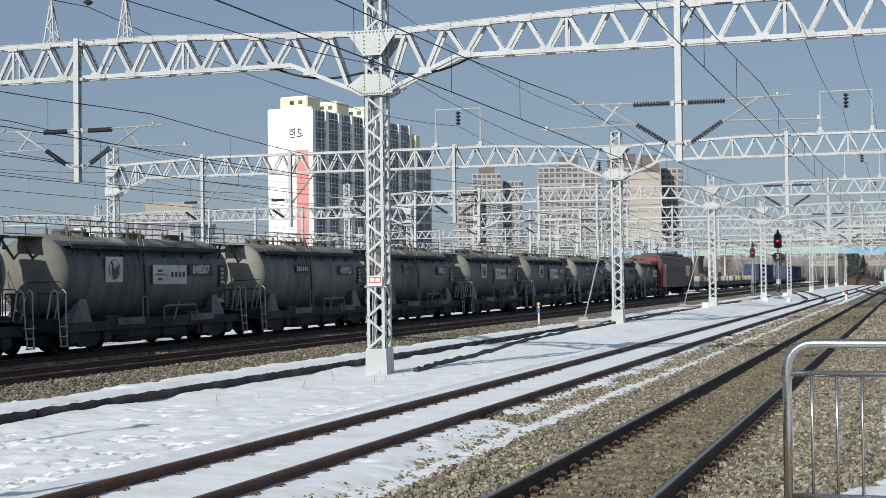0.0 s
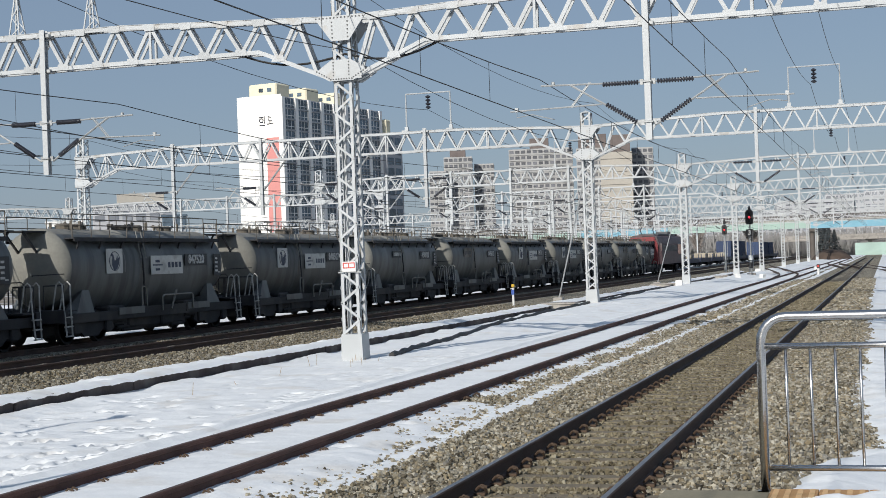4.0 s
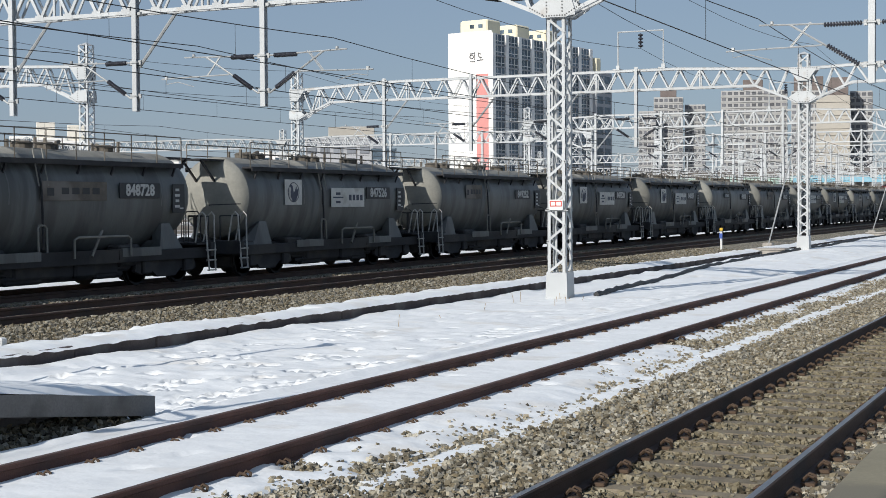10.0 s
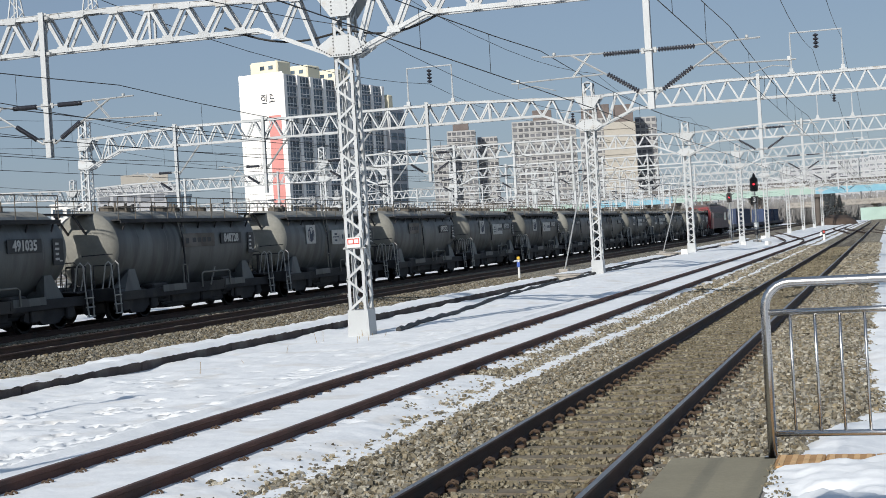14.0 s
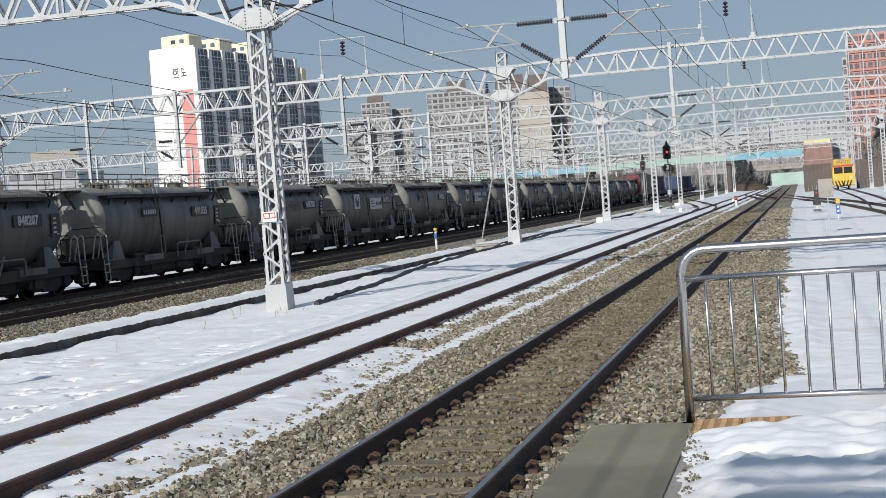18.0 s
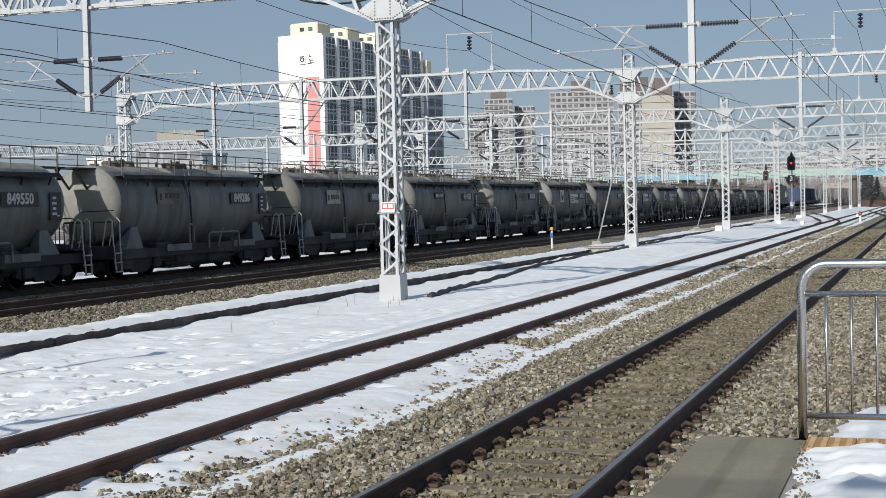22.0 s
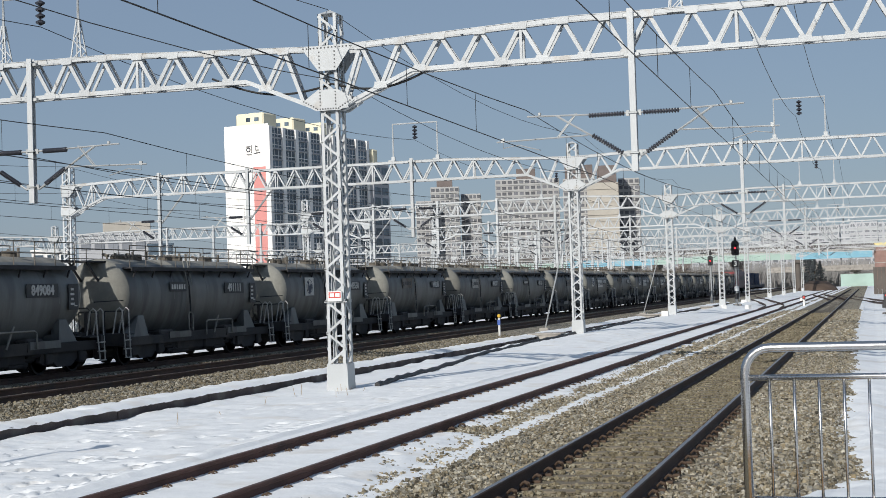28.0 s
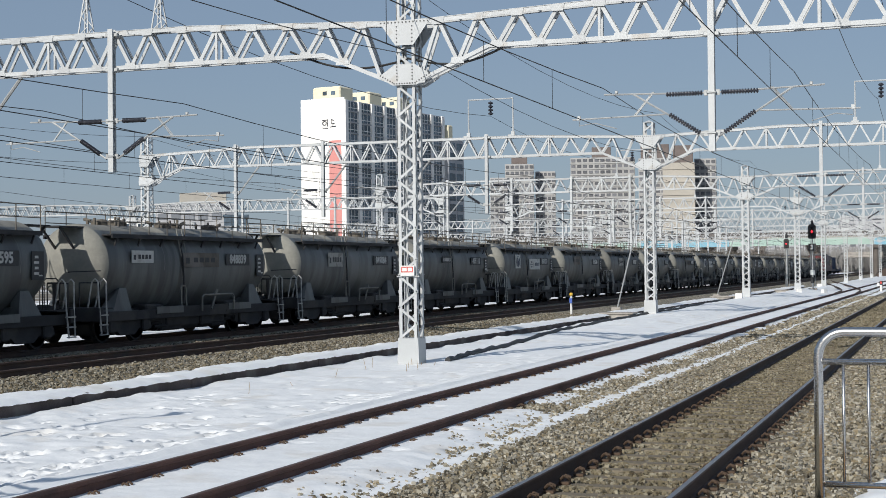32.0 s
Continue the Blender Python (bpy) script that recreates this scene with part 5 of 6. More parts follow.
# ---------------------------------------------------------------- broken stones lying loose on the beds
def stones(name, x0, x1, y0, y1, count, size, mat, label, keep, seed, lie=None, what="gravel"):
    rng = np.random.default_rng(seed)
    xy = np.stack([rng.uniform(x0, x1, count), y0 + (y1 - y0) * rng.uniform(0, 1, count) ** 1.35], 1)
    xy = np.array([p for p in xy if keep(p[0], p[1])])
    n = len(xy)
    cube = np.array([(-1, -1, -1), (1, -1, -1), (1, 1, -1), (-1, 1, -1), (-1, -1, 1), (1, -1, 1), (1, 1, 1), (-1, 1, 1)], float)
    v = cube[None] * rng.uniform(0.35, 1.0, (n, 8, 3)) * (size * rng.uniform(0.55, 1.25, (n, 1, 1))) * rng.uniform(0.6, 1.1, (n, 1, 3))
    a, b = rng.uniform(0, 2 * math.pi, n), rng.uniform(-0.9, 0.9, n)
    ca, sa, cb, sb = np.cos(a), np.sin(a), np.cos(b), np.sin(b)
    x, y, z = v[..., 0], v[..., 1] * cb[:, None] - v[..., 2] * sb[:, None], v[..., 1] * sb[:, None] + v[..., 2] * cb[:, None]
    x, y = x * ca[:, None] - y * sa[:, None], x * sa[:, None] + y * ca[:, None]
    lie = lie or (lambda x, y: bed_profile(x))
    zz = np.array([lie(p[0], p[1]) for p in xy]) + rng.uniform(-0.012, 0.024, n)
    v = np.stack([x + xy[:, :1], y + xy[:, 1:], z + zz[:, None]], -1).reshape(-1, 3)
    quads = np.array([(3, 2, 1, 0), (4, 5, 6, 7), (0, 1, 5, 4), (1, 2, 6, 5), (2, 3, 7, 6), (3, 0, 4, 7)])
    f = (quads[None] + 8 * np.arange(n)[:, None, None]).reshape(-1, 4)
    me = bpy.data.meshes.new(name)
    me.from_pydata(v.tolist(), [], f.tolist())
    me.materials.append(mat)
    ob = new(name, me)
    return tagged(ob, label, what, kind="stuff")


def off_rails(x, y):
    d = abs(abs(x - TRACKS["near"]) - GAUGE / 2)
    return d > 0.085


def on_sleeper(x, y):
    return abs(x - TRACKS["near"]) < 1.2 and abs(((y - 4.2 + 0.31) % 0.62) - 0.31) < 0.125


def bare(x, y):
    d = snow_depth(x, y)
    return d < random.uniform(-0.12, 0.10) or (d < 0.30 and x < -4.0 and random.random() < 0.10)


stones("ballast_stones", -6.7, -3.95, 4.5, 44, 52000, 0.030, M_STONES, "angular grey and tan ballast stones", lambda x, y: off_rails(x, y) and bare(x, y) and (not on_sleeper(x, y) or random.random() < 0.3), 1)
stones("ballast_stones", -3.85, -2.4, 4.5, 44, 24000, 0.030, M_BROWN_STONES, "rust-stained ballast stones between the rails", lambda x, y: off_rails(x, y) and (not on_sleeper(x, y) or random.random() < 0.15), 2)
stones("ballast_stones", -2.3, 0.6, 8.5, 44, 44000, 0.030, M_STONES, "angular grey and tan ballast stones beside the platform", lambda x, y: off_rails(x, y) and bare(x, y) and not (x > -1.5 and y < 9.7) and (not on_sleeper(x, y) or random.random() < 0.3), 3)
stones("ballast_stones", -16.95, -14.2, 13, 64, 34000, 0.038, M_MAIN_STONES, "clean grey ballast stones along the main line", lambda x, y: True, 4)
stones("ballast_stones", -20.3, -18.85, 15, 70, 12000, 0.038, M_MAIN_STONES, "grey ballast stones between the main tracks", lambda x, y: True, 5)
stones("ballast_stones", -6.4, 0.2, 44, 110, 26000, 0.06, M_STONES, "grey and tan ballast stones far along the running line", lambda x, y: off_rails(x, y) and abs(x + 3.11) > 0.85 and bare(x, y), 7)
stones("ballast_stones", -3.8, -2.4, 44, 100, 7000, 0.05, M_BROWN_STONES, "rust-stained ballast stones far between the rails", off_rails, 8)
stones("ballast_stones", -6.45, -4.9, 5, 45, 5200, 0.022, M_STONES, "stones showing through thin melting snow", lambda x, y: 0.02 < snow_depth(x, y) < 0.55 and nz(x, y, 1.3, 77) > 0.02, 13, lambda x, y: snow_top(x, y) - 0.02)
stones("ballast_stones", -10.1, -8.85, 5.5, 12.6, 4800, 0.045, M_STONES, "ballast stones below the platform end", lambda x, y: x < -9.0 + 0.10 * math.sin(y * 2), 6, lambda x, y: -0.21 + 0.30 * max(0.0, -9.0 - x))


stones("edge_crumbs", -0.90, -0.58, 5.5, 9.2, 1500, 0.009, M_BROWN_STONES, "dark grit and ice crumbs along the swept platform edge", lambda x, y: abs(plat_snow(x, y) - 0.511) < 0.005, 15, lambda x, y: 0.512, "grit")

# ---------------------------------------------------------------- small things along the tracks
M_RED_PAINT = material("red paint", (0.55, 0.05, 0.04), 0.5, vary=0.1)
M_YELLOW = material("yellow paint", (0.62, 0.40, 0.04), 0.5, vary=0.12)
M_BLACK = material("black paint", (0.025, 0.025, 0.027), 0.6, vary=0.1)
M_BLUE = material("blue sign paint", (0.05, 0.12, 0.45), 0.5, vary=0.1)
M_RED_LAMP = material("lit red lens", (0.6, 0.02, 0.02), 0.3, glow=(1.0, 0.03, 0.05), glow_strength=2.6, bump=0.0)

ob = thing("warning_box", "small white box with a red-framed notice on a lattice post", "sign", (X_POST + 0.02, ROWS[0] - POST / 2 - 0.06, 1.86))
part("box", Geo().box((0, 0, 0.15), (0.34, 0.06, 0.24), bevel=0.01), M_WHITE, ob)
part("red_frame", Geo().box((0, -0.034, 0.235), (0.29, 0.008, 0.022)).box((0, -0.034, 0.125), (0.29, 0.008, 0.022)).box((-0.135, -0.034, 0.18), (0.022, 0.0082, 0.13)).box((0.135, -0.034, 0.18), (0.022, 0.0082, 0.13)).box((0.0, -0.034, 0.18), (0.022, 0.0082, 0.13)), M_RED_PAINT, ob)
part("strap", Geo().box((0, 0.03, 0.02), (0.56, 0.03, 0.03)), M_GALV, ob)

ob = thing("speaker_box", "grey weatherproof box bolted to a truss", "equipment box", (-31.1, ROWS[0] - 0.5, 7.08))
part("housing", Geo().box((0, 0, 0.24), (0.66, 0.4, 0.48), bevel=0.06), M_BOX, ob)
part("bracket", Geo().box((0, 0.1, -0.03), (0.5, 0.5, 0.06)), M_STEEL, ob)
ob = thing("marker_post", "short white marker post with a yellow head", "marker post", (-15.7, 63.0, -0.05))
part("post", Geo().tube([(0, 0, 0), (0, 0, 0.85)], 0.05, 8), M_WHITE, ob)
part("head", Geo().box((0, 0, 0.94), (0.14, 0.13, 0.14), bevel=0.03), M_YELLOW, ob)
part("blue_panel", Geo().box((0, -0.07, 0.66), (0.13, 0.02, 0.22), bevel=0.004), M_BLUE, ob)
solid("kilometre_stone", Geo().box((0, 0, 0.11), (0.18, 0.14, 0.22), bevel=0.02), M_WHITE, "small white concrete marker stone in the ballast", "marker stone", at=(-15.0, 17.0, -0.10))
for x, y, w in ((-13.3, 61.6, 1.35), (-13.35, 92.8, 1.5), (-13.2, 123.5, 1.4)):
    ob = thing("cable_pit", "low concrete cable pit with a slab lid beside a post", "cable pit", (x, y, snow_top(x, y) - 0.12), group="cable pits")
    part("pit", Geo().box((0, 0, 0.14), (w, 1.0, 0.34), bevel=0.02), M_CONCRETE, ob)
    part("lid", Geo().box((0, 0, 0.34), (w + 0.1, 1.1, 0.07), bevel=0.01), M_CONCRETE, ob)

for y in ROWS[1:3]:
    ob = thing("stay", "slanting steel stay with a concrete anchor holding a lattice post", "stay", (-14.9, y + 4.6, -0.1), group="post stays")
    part("rod", Geo().tube([(0, 0, 0.1), (2.55, -4.6, 6.4)], 0.035, 6), M_STEEL, ob)
    part("anchor", Geo().box((0, 0, 0.1), (0.45, 0.45, 0.35), bevel=0.03), M_CONCRETE, ob)

CABLE = [(-11.25, 33.1), (-11.55, 36.1), (-11.9, 40.4), (-12.6, 49.6), (-12.75, 55.5), (-12.6, 62.0), (-12.2, 69.0), (-12.6, 80.0), (-12.9, 100.0)]
fine_cable = [(x0 + (x1 - x0) * q / 8, y0 + (y1 - y0) * q / 8) for (x0, y0), (x1, y1) in zip(CABLE, CABLE[1:]) for q in range(8)]
solid("buried_cable", Geo().tube([(x, y, snow_top(x, y) + 0.03 + 0.025 * math.sin(2.3 * i)) for i, (x, y) in enumerate(fine_cable)], 0.07, 7), M_BLACK, "black cable duct half buried in the snow", "cable")
g = Geo()
for k in range(11):
    x, y = random.choice(((-12.3, 30.9), (-11.9, 28.5), (-11.7, 24.6), (-11.2, 31.5)))
    x, y = x + random.gauss(0, 0.3), y + random.gauss(0, 0.6)
    g.tube([(x, y, -0.25), (x + random.gauss(0, 0.05), y, random.uniform(-0.10, 0.06))], 0.005, 4)
M_STRAW = material("dry straw", (0.30, 0.22, 0.12), 0.9)
solid("dry_weeds", g, M_STRAW, "dry weed stalks sticking out of the snow", "weeds", kind="stuff")


def signal_mast(x, y, head_z, label, number=False, size=1.0):
    ob = thing("colour_light_signal", label, "railway signal", (x, y, -0.15), group="colour light signals")
    h = head_z + 0.15
    part("mast", Geo().tube([(0, 0, 0), (0, 0, h + 0.5)], 0.075, 8), M_GALV, ob)
    part("foundation", Geo().box((0, 0, 0.12), (0.7, 0.7, 0.3), bevel=0.02), M_CONCRETE, ob)
    part("head", Geo().prism([(size * p, h + size * q) for p, q in ((-0.28, -0.62), (0.28, -0.62), (0.34, -0.45), (0.34, 0.45), (0.2, 0.62), (-0.2, 0.62), (-0.34, 0.45), (-0.34, -0.45))], "y", -0.26, -0.14), M_BLACK, ob, "black signal head")
    for k in range(3):
        part("hood", Geo().tube([(0, -0.26, h + size * (0.32 - 0.32 * k)), (0, -0.26 - 0.26 * size, h + size * (0.30 - 0.32 * k))], 0.125 * size, 10, caps=False), M_BLACK, ob)
    part("red_lamp", Geo().tube([(0, -0.27, h), (0, -0.29, h)], 0.085 * size, 12), M_RED_LAMP, ob, "lit red lamp")
    part("finial", Geo().tube([(0, 0, h + 0.5), (0, 0, h + 0.62), (0, 0, h + 0.85), (0, 0, h + 1.0)], [0.10, 0.14, 0.10, 0.03], 8), M_BLACK, ob)
    if number:
        p = part("route_box", Geo().box((0, -0.2, h - 1.35), (0.62, 0.2, 0.62), bevel=0.02), M_BLACK, ob)
        part("route_number", digits_mesh("3", 0.55, M_WHITE), None, p, at=Matrix.Translation((0, -0.31, h - 1.36)) @ Matrix.Rotation(math.pi / 2, 4, "X"))
        part("name_plate", Geo().box((0, -0.1, 1.6), (0.4, 0.03, 0.4)), M_WHITE, ob)
        part("call_light", Geo().box((0, -0.18, 0.95), (0.3, 0.2, 0.5), bevel=0.04), M_BLACK, ob)
    part("ladder", Geo().tube([(-0.18, 0.25, 0.2), (-0.18, 0.2, h)], 0.02, 5).tube([(0.18, 0.25, 0.2), (0.18, 0.2, h)], 0.02, 5), M_GALV, ob)
    return ob


signal_mast(-11.25, 131.0, 4.98, "black colour light signal showing red with a route number box", True)
signal_mast(-14.35, 140.0, 4.10, "black colour light signal showing red beside the main line", size=0.72)


def dwarf_signal(x, y, h, label):
    ob = thing("dwarf_signal", label, "railway signal", (x, y, -0.2), group="dwarf signals")
    part("post", Geo().tube([(0, 0, 0), (0, 0, 0.35)], 0.06, 8), M_WHITE, ob)
    part("head", Geo().prism([(-0.24, 0.35), (0.24, 0.35), (0.24, 0.55), (0.16, 0.62), (0.14, h), (-0.14, h), (-0.16, 0.62), (-0.24, 0.55)], "y", -0.12, 0.12), M_BLACK, ob)
    part("red_lamp", Geo().tube([(0, -0.13, h - 0.18), (0, -0.15, h - 0.18)], 0.06, 10), M_RED_PAINT, ob)
    part("foundation", Geo().box((0, 0, 0.03), (0.5, 0.5, 0.1), bevel=0.01), M_DARK_CONCRETE, ob)
    return ob


dwarf_signal(0.86, 95.0, 1.30, "black dwarf signal standing in the snow")
ob = thing("marker_light", "small red-headed marker light on a white post in the snow", "railway signal", (-5.6, 131.0, -0.2))
part("post", Geo().tube([(0, 0, 0), (0, 0, 0.55)], 0.10, 8), M_WHITE, ob)
part("head", Geo().box((0, 0, 0.72), (0.26, 0.24, 0.36), bevel=0.04), M_BLACK, ob)
part("red_lamp", Geo().box((0, -0.13, 0.74), (0.16, 0.03, 0.18), bevel=0.02), M_RED_PAINT, ob)
for k, (x, y, w) in enumerate(((-12.2, 91.0, 0.42), (-12.9, 158.0, 0.55), (-11.2, 118.0, 0.40), (-6.9, 158.0, 0.5), (-9.6, 122.0, 0.6))):
    solid("marker_stone", Geo().box((0, 0, 0.16), (w, 0.3, 0.36), bevel=0.03), M_WHITE, "small white concrete marker block half sunk in snow", "marker stone", group="marker blocks", at=pose(x, y, snow_top(x, y) - 0.02, 0, 0, 17.0 * k))
# platform lamp whose long shadow lies on the snow
ob = thing("platform_lamp", "slim grey lamp post beside the island platform", "lamp post", (-13.42, 11.2, -0.2))
part("pole", Geo().tube([(0, 0, 0), (0, 0, 2.5), (0, 0, 4.7)], [0.06, 0.05, 0.04], 8), M_GALV, ob)
part("lamp_head", Geo().box((0.10, 0.05, 4.75), (0.36, 0.50, 0.10), bevel=0.03), M_GALV, ob)
part("base_plate", Geo().box((0, 0, 0.01), (0.3, 0.3, 0.03), bevel=0.005), M_GALV, ob)
ob = thing("sign_post", "thin white pole with a plain square plate seen from behind", "sign post", (0.98, 60.4, -0.2))
part("pole", Geo().tube([(0, 0, 0), (0, 0, 2.05)], 0.022, 8), M_STEEL, ob)
part("plate", Geo().box((-0.06, -0.04, 1.68), (0.56, 0.02, 0.72), bevel=0.004), M_CONCRETE, ob)
ob = thing("number_post", "small post with a blue panel and an ochre panel", "sign post", (1.66, 74.5, -0.2))
part("post", Geo().tube([(0, 0, 0), (0, 0, 0.9)], 0.03, 8), M_WHITE, ob)
part("blue_panel", Geo().box((0, -0.04, 0.50), (0.20, 0.02, 0.50), bevel=0.004), M_BLUE, ob)
part("ochre_panel", Geo().box((0, -0.04, 0.88), (0.20, 0.02, 0.24), bevel=0.004), M_YELLOW, ob)
part("print_bars", Geo().box((0, -0.053, 0.60), (0.10, 0.004, 0.10)).box((0, -0.053, 0.40), (0.10, 0.004, 0.10)), M_WHITE, ob)


# turnouts and sidings in the distance
def curved_track(name, pts, z, label):
    ob = thing(name, label, "railway track", (0, 0, z), kind="structure")
    pts = [Vector((*p, 0)) for p in pts]
    fine = []
    for i in range(len(pts) - 1):
        p0, p1, p2, p3 = pts[max(i - 1, 0)], pts[i], pts[i + 1], pts[min(i + 2, len(pts) - 1)]
        for k in range(8):
            t = k / 8
            fine.append(0.5 * ((2 * p1) + (p2 - p0) * t + (2 * p0 - 5 * p1 + 4 * p2 - p3) * t * t + (3 * p1 - p0 - 3 * p2 + p3) * t ** 3))
    fine.append(pts[-1])
    for s in (-1, 1):
        g = Geo()
        line = []
        for i, p in enumerate(fine):
            k = (fine[min(i + 1, len(fine) - 1)] - fine[max(i - 1, 0)]).normalized()
            line.append(p + Vector((k.y, -k.x, 0)) * (s * GAUGE / 2))
        for a, b in zip(line, line[1:]):
            g.bar(a + Vector((0, 0, -0.03)), b + Vector((0, 0, -0.03)), 0.07, 0.06).bar(a + Vector((0, 0, -0.12)), b + Vector((0, 0, -0.12)), 0.03, 0.13)
        part("rail", g, M_RAIL, ob)
    return ob


curved_track("track_5", [(-7.3, 112), (-7.9, 128), (-9.8, 148), (-13.0, 178), (-16.2, 208), (-17.9, 240)], 0.03, "dark turnout rails crossing the snow to the main line")
curved_track("track_6", [(6.4, 40), (5.3, 70), (4.5, 90), (2.8, 121), (-0.4, 155), (-2.6, 185), (-3.1, 215)], -0.12, "dark siding rails curving through the snow to the running line")
curved_track("track_7", [(4.6, 88), (5.2, 110), (5.5, 140), (5.5, 200), (5.5, 300)], -0.14, "dark siding rails under a yellow maintenance car")
curved_track("track_8", [(-3.1, 150), (-4.6, 175), (-6.8, 205), (-7.3, 235)], 0.02, "dark crossover rails between the two near lines")

# yellow maintenance car
ob = thing("maintenance_car", "yellow track maintenance car with red band and striped bumper", "rail vehicle", (5.5, 205.0, -0.14))
part("chassis", Geo().box((0, 4.0, 0.85), (2.7, 8.4, 0.5), bevel=0.05), M_BLACK, ob)
part("cab", Geo().prism([(-1.4, 1.1), (1.4, 1.1), (1.42, 2.3), (1.25, 3.2), (-1.25, 3.2), (-1.42, 2.3)], "y", 0, 3.4), M_YELLOW, ob)
part("cab_band", Geo().box((0, -0.012, 3.06), (2.6, 0.03, 0.20)), M_RED_PAINT, ob)
part("cab_roof", Geo().box((0, 1.7, 3.26), (2.6, 3.6, 0.12), bevel=0.03), M_YELLOW, ob)
for x in (-0.62, 0.62):
    part("windscreen", Geo().box((x, -0.02, 2.50), (1.12, 0.05, 0.84), bevel=0.01), M_GLASS, ob)
    part("headlight", Geo().tube([(x * 1.5, 0, 1.5), (x * 1.5, -0.06, 1.5)], 0.13, 10), M_WHITE, ob)
part("bumper", Geo().box((0, -0.15, 0.75), (2.7, 0.3, 0.7), bevel=0.04), M_YELLOW, ob)
for k in range(6):
    s = -1 if k < 3 else 1
    x = -1.1 + 0.42 * k
    part("stripe", Geo().prism([(x - 0.1 - 0.25 * s, 0.42), (x + 0.1 - 0.25 * s, 0.42), (x + 0.1 + 0.25 * s * 0, 1.08), (x - 0.1 + 0.25 * s * 0, 1.08)], "y", -0.33, -0.31), M_BLACK, ob)
part("work_platform", Geo().box((0, 5.6, 3.1), (2.5, 3.6, 0.1)).tube([(-1.2, 3.9, 3.1), (-1.2, 3.9, 4.0), (1.2, 3.9, 4.0), (1.2, 3.9, 3.1)], 0.03, 5).tube([(-1.2, 3.9, 3.6), (1.2, 3.9, 3.6)], 0.03, 5), M_YELLOW, ob)
for x, q in ((-0.9, 0.7), (-0.2, 0.5), (0.6, 0.8)):
    part("roof_gear", Geo().box((x, 1.4, 3.3 + q / 2), (0.5, 0.9, q), bevel=0.04).tube([(x, 0.5, 3.3), (x, 0.5, 4.0), (x + 0.5, 0.5, 4.0), (x + 0.5, 0.5, 3.3)], 0.04, 5), M_YELLOW, ob)
part("superstructure", Geo().box((0, 5.6, 2.0), (1.6, 3.2, 2.0), bevel=0.05), M_YELLOW, ob)
for y in (0.9, 7.0):
    part("wheelset", WHEEL_ME, None, ob, at=(0, y, 0.43))

# ---------------------------------------------------------------- container train standing beyond the locomotive
M_BLUE_BOX = material("blue container paint", (0.022, 0.042, 0.10), 0.7, vary=0.12, by_object=0.25)
rib = []
for i in range(24):
    y = -5.95 + 0.496 * i
    rib += [(1.19, y), (1.22, y + 0.06), (1.22, y + 0.26), (1.19, y + 0.32)]
cont = Geo().prism([(-1.22, -6.0), (1.19, -6.0)] + rib + [(1.19, 6.0), (-1.22, 6.0)], "z", 0.0, 2.6)
CONT = [cont.mesh("container", M_BLUE_BOX)]
M_LOAD = material("buff wrapped load", (0.36, 0.32, 0.25), 0.9, vary=0.2, scale=0.8)
M_DECK_BLUE = material("dark blue wagon frame", (0.022, 0.034, 0.075), 0.6, vary=0.2, scale=1.0, by_object=0.2)
flat_me = Geo().box((0, 0, 0.85), (2.5, 13.4, 0.55), bevel=0.03).box((0, 0, 0.55), (0.5, 13.0, 0.4)).box((1.2, -5.4, 1.4), (0.1, 0.12, 0.6)).box((1.2, 5.4, 1.4), (0.1, 0.12, 0.6)).box((1.2, 0, 1.4), (0.1, 0.12, 0.6)).mesh("deck", M_DECK_BLUE)
load_me = Geo().box((0, 0, 0.35), (1.9, 2.6, 0.7), bevel=0.12).mesh("wrapped_load", M_LOAD)
for k in range(13):
    y = 187 + 14.2 * k
    ob = thing("flat_wagon", "dark blue flat wagon of a standing train", "flat wagon", (-26.1, y, 0.13), group="flat wagons")
    part("deck", flat_me, None, ob)
    for s in (-4.8, 4.8):
        part("bogie_frame", BOGIE_ME, None, ob, at=(0, s, 0))
        for a in (-0.84, 0.84):
            part("wheelset", WHEEL_ME, None, ob, at=(0, s + a, 0.43))
    if k in (5, 6, 9, 10, 11):
        solid("container", CONT[0], None, "dark blue ribbed steel container on a flat wagon", "container", group="containers", at=(-26.1, y, 0.13 + 1.13))
    elif k < 5:
        solid("wrapped_load", load_me, None, "low buff wrapped load on a flat wagon", "load", group="wrapped loads", at=(-26.1, y + (-3.0, 1.5, 4.0, -1.0, 2.0)[k], 0.13 + 1.13))
# slender poles of the sidings beyond the standing train
for k in range(16):
    x, y = -31.0 - 3.4 * (k % 5) - 0.4 * (k % 3), 150 + 7.1 * k
    ob = thing("siding_mast", "slender white overhead-line mast among the far sidings", "mast", (x, y, -0.4), group="siding masts")
    part("pole", Geo().box((0, 0, 4.1), (0.24, 0.24, 8.2), bevel=0.02), M_STEEL, ob)
    part("bracket", Geo().tube([(0, 0, 6.3), (-2.0, 0, 6.6)], 0.05, 5).tube([(0, 0, 5.4), (-1.6, 0, 6.5)], 0.04, 5), M_GALV, ob)

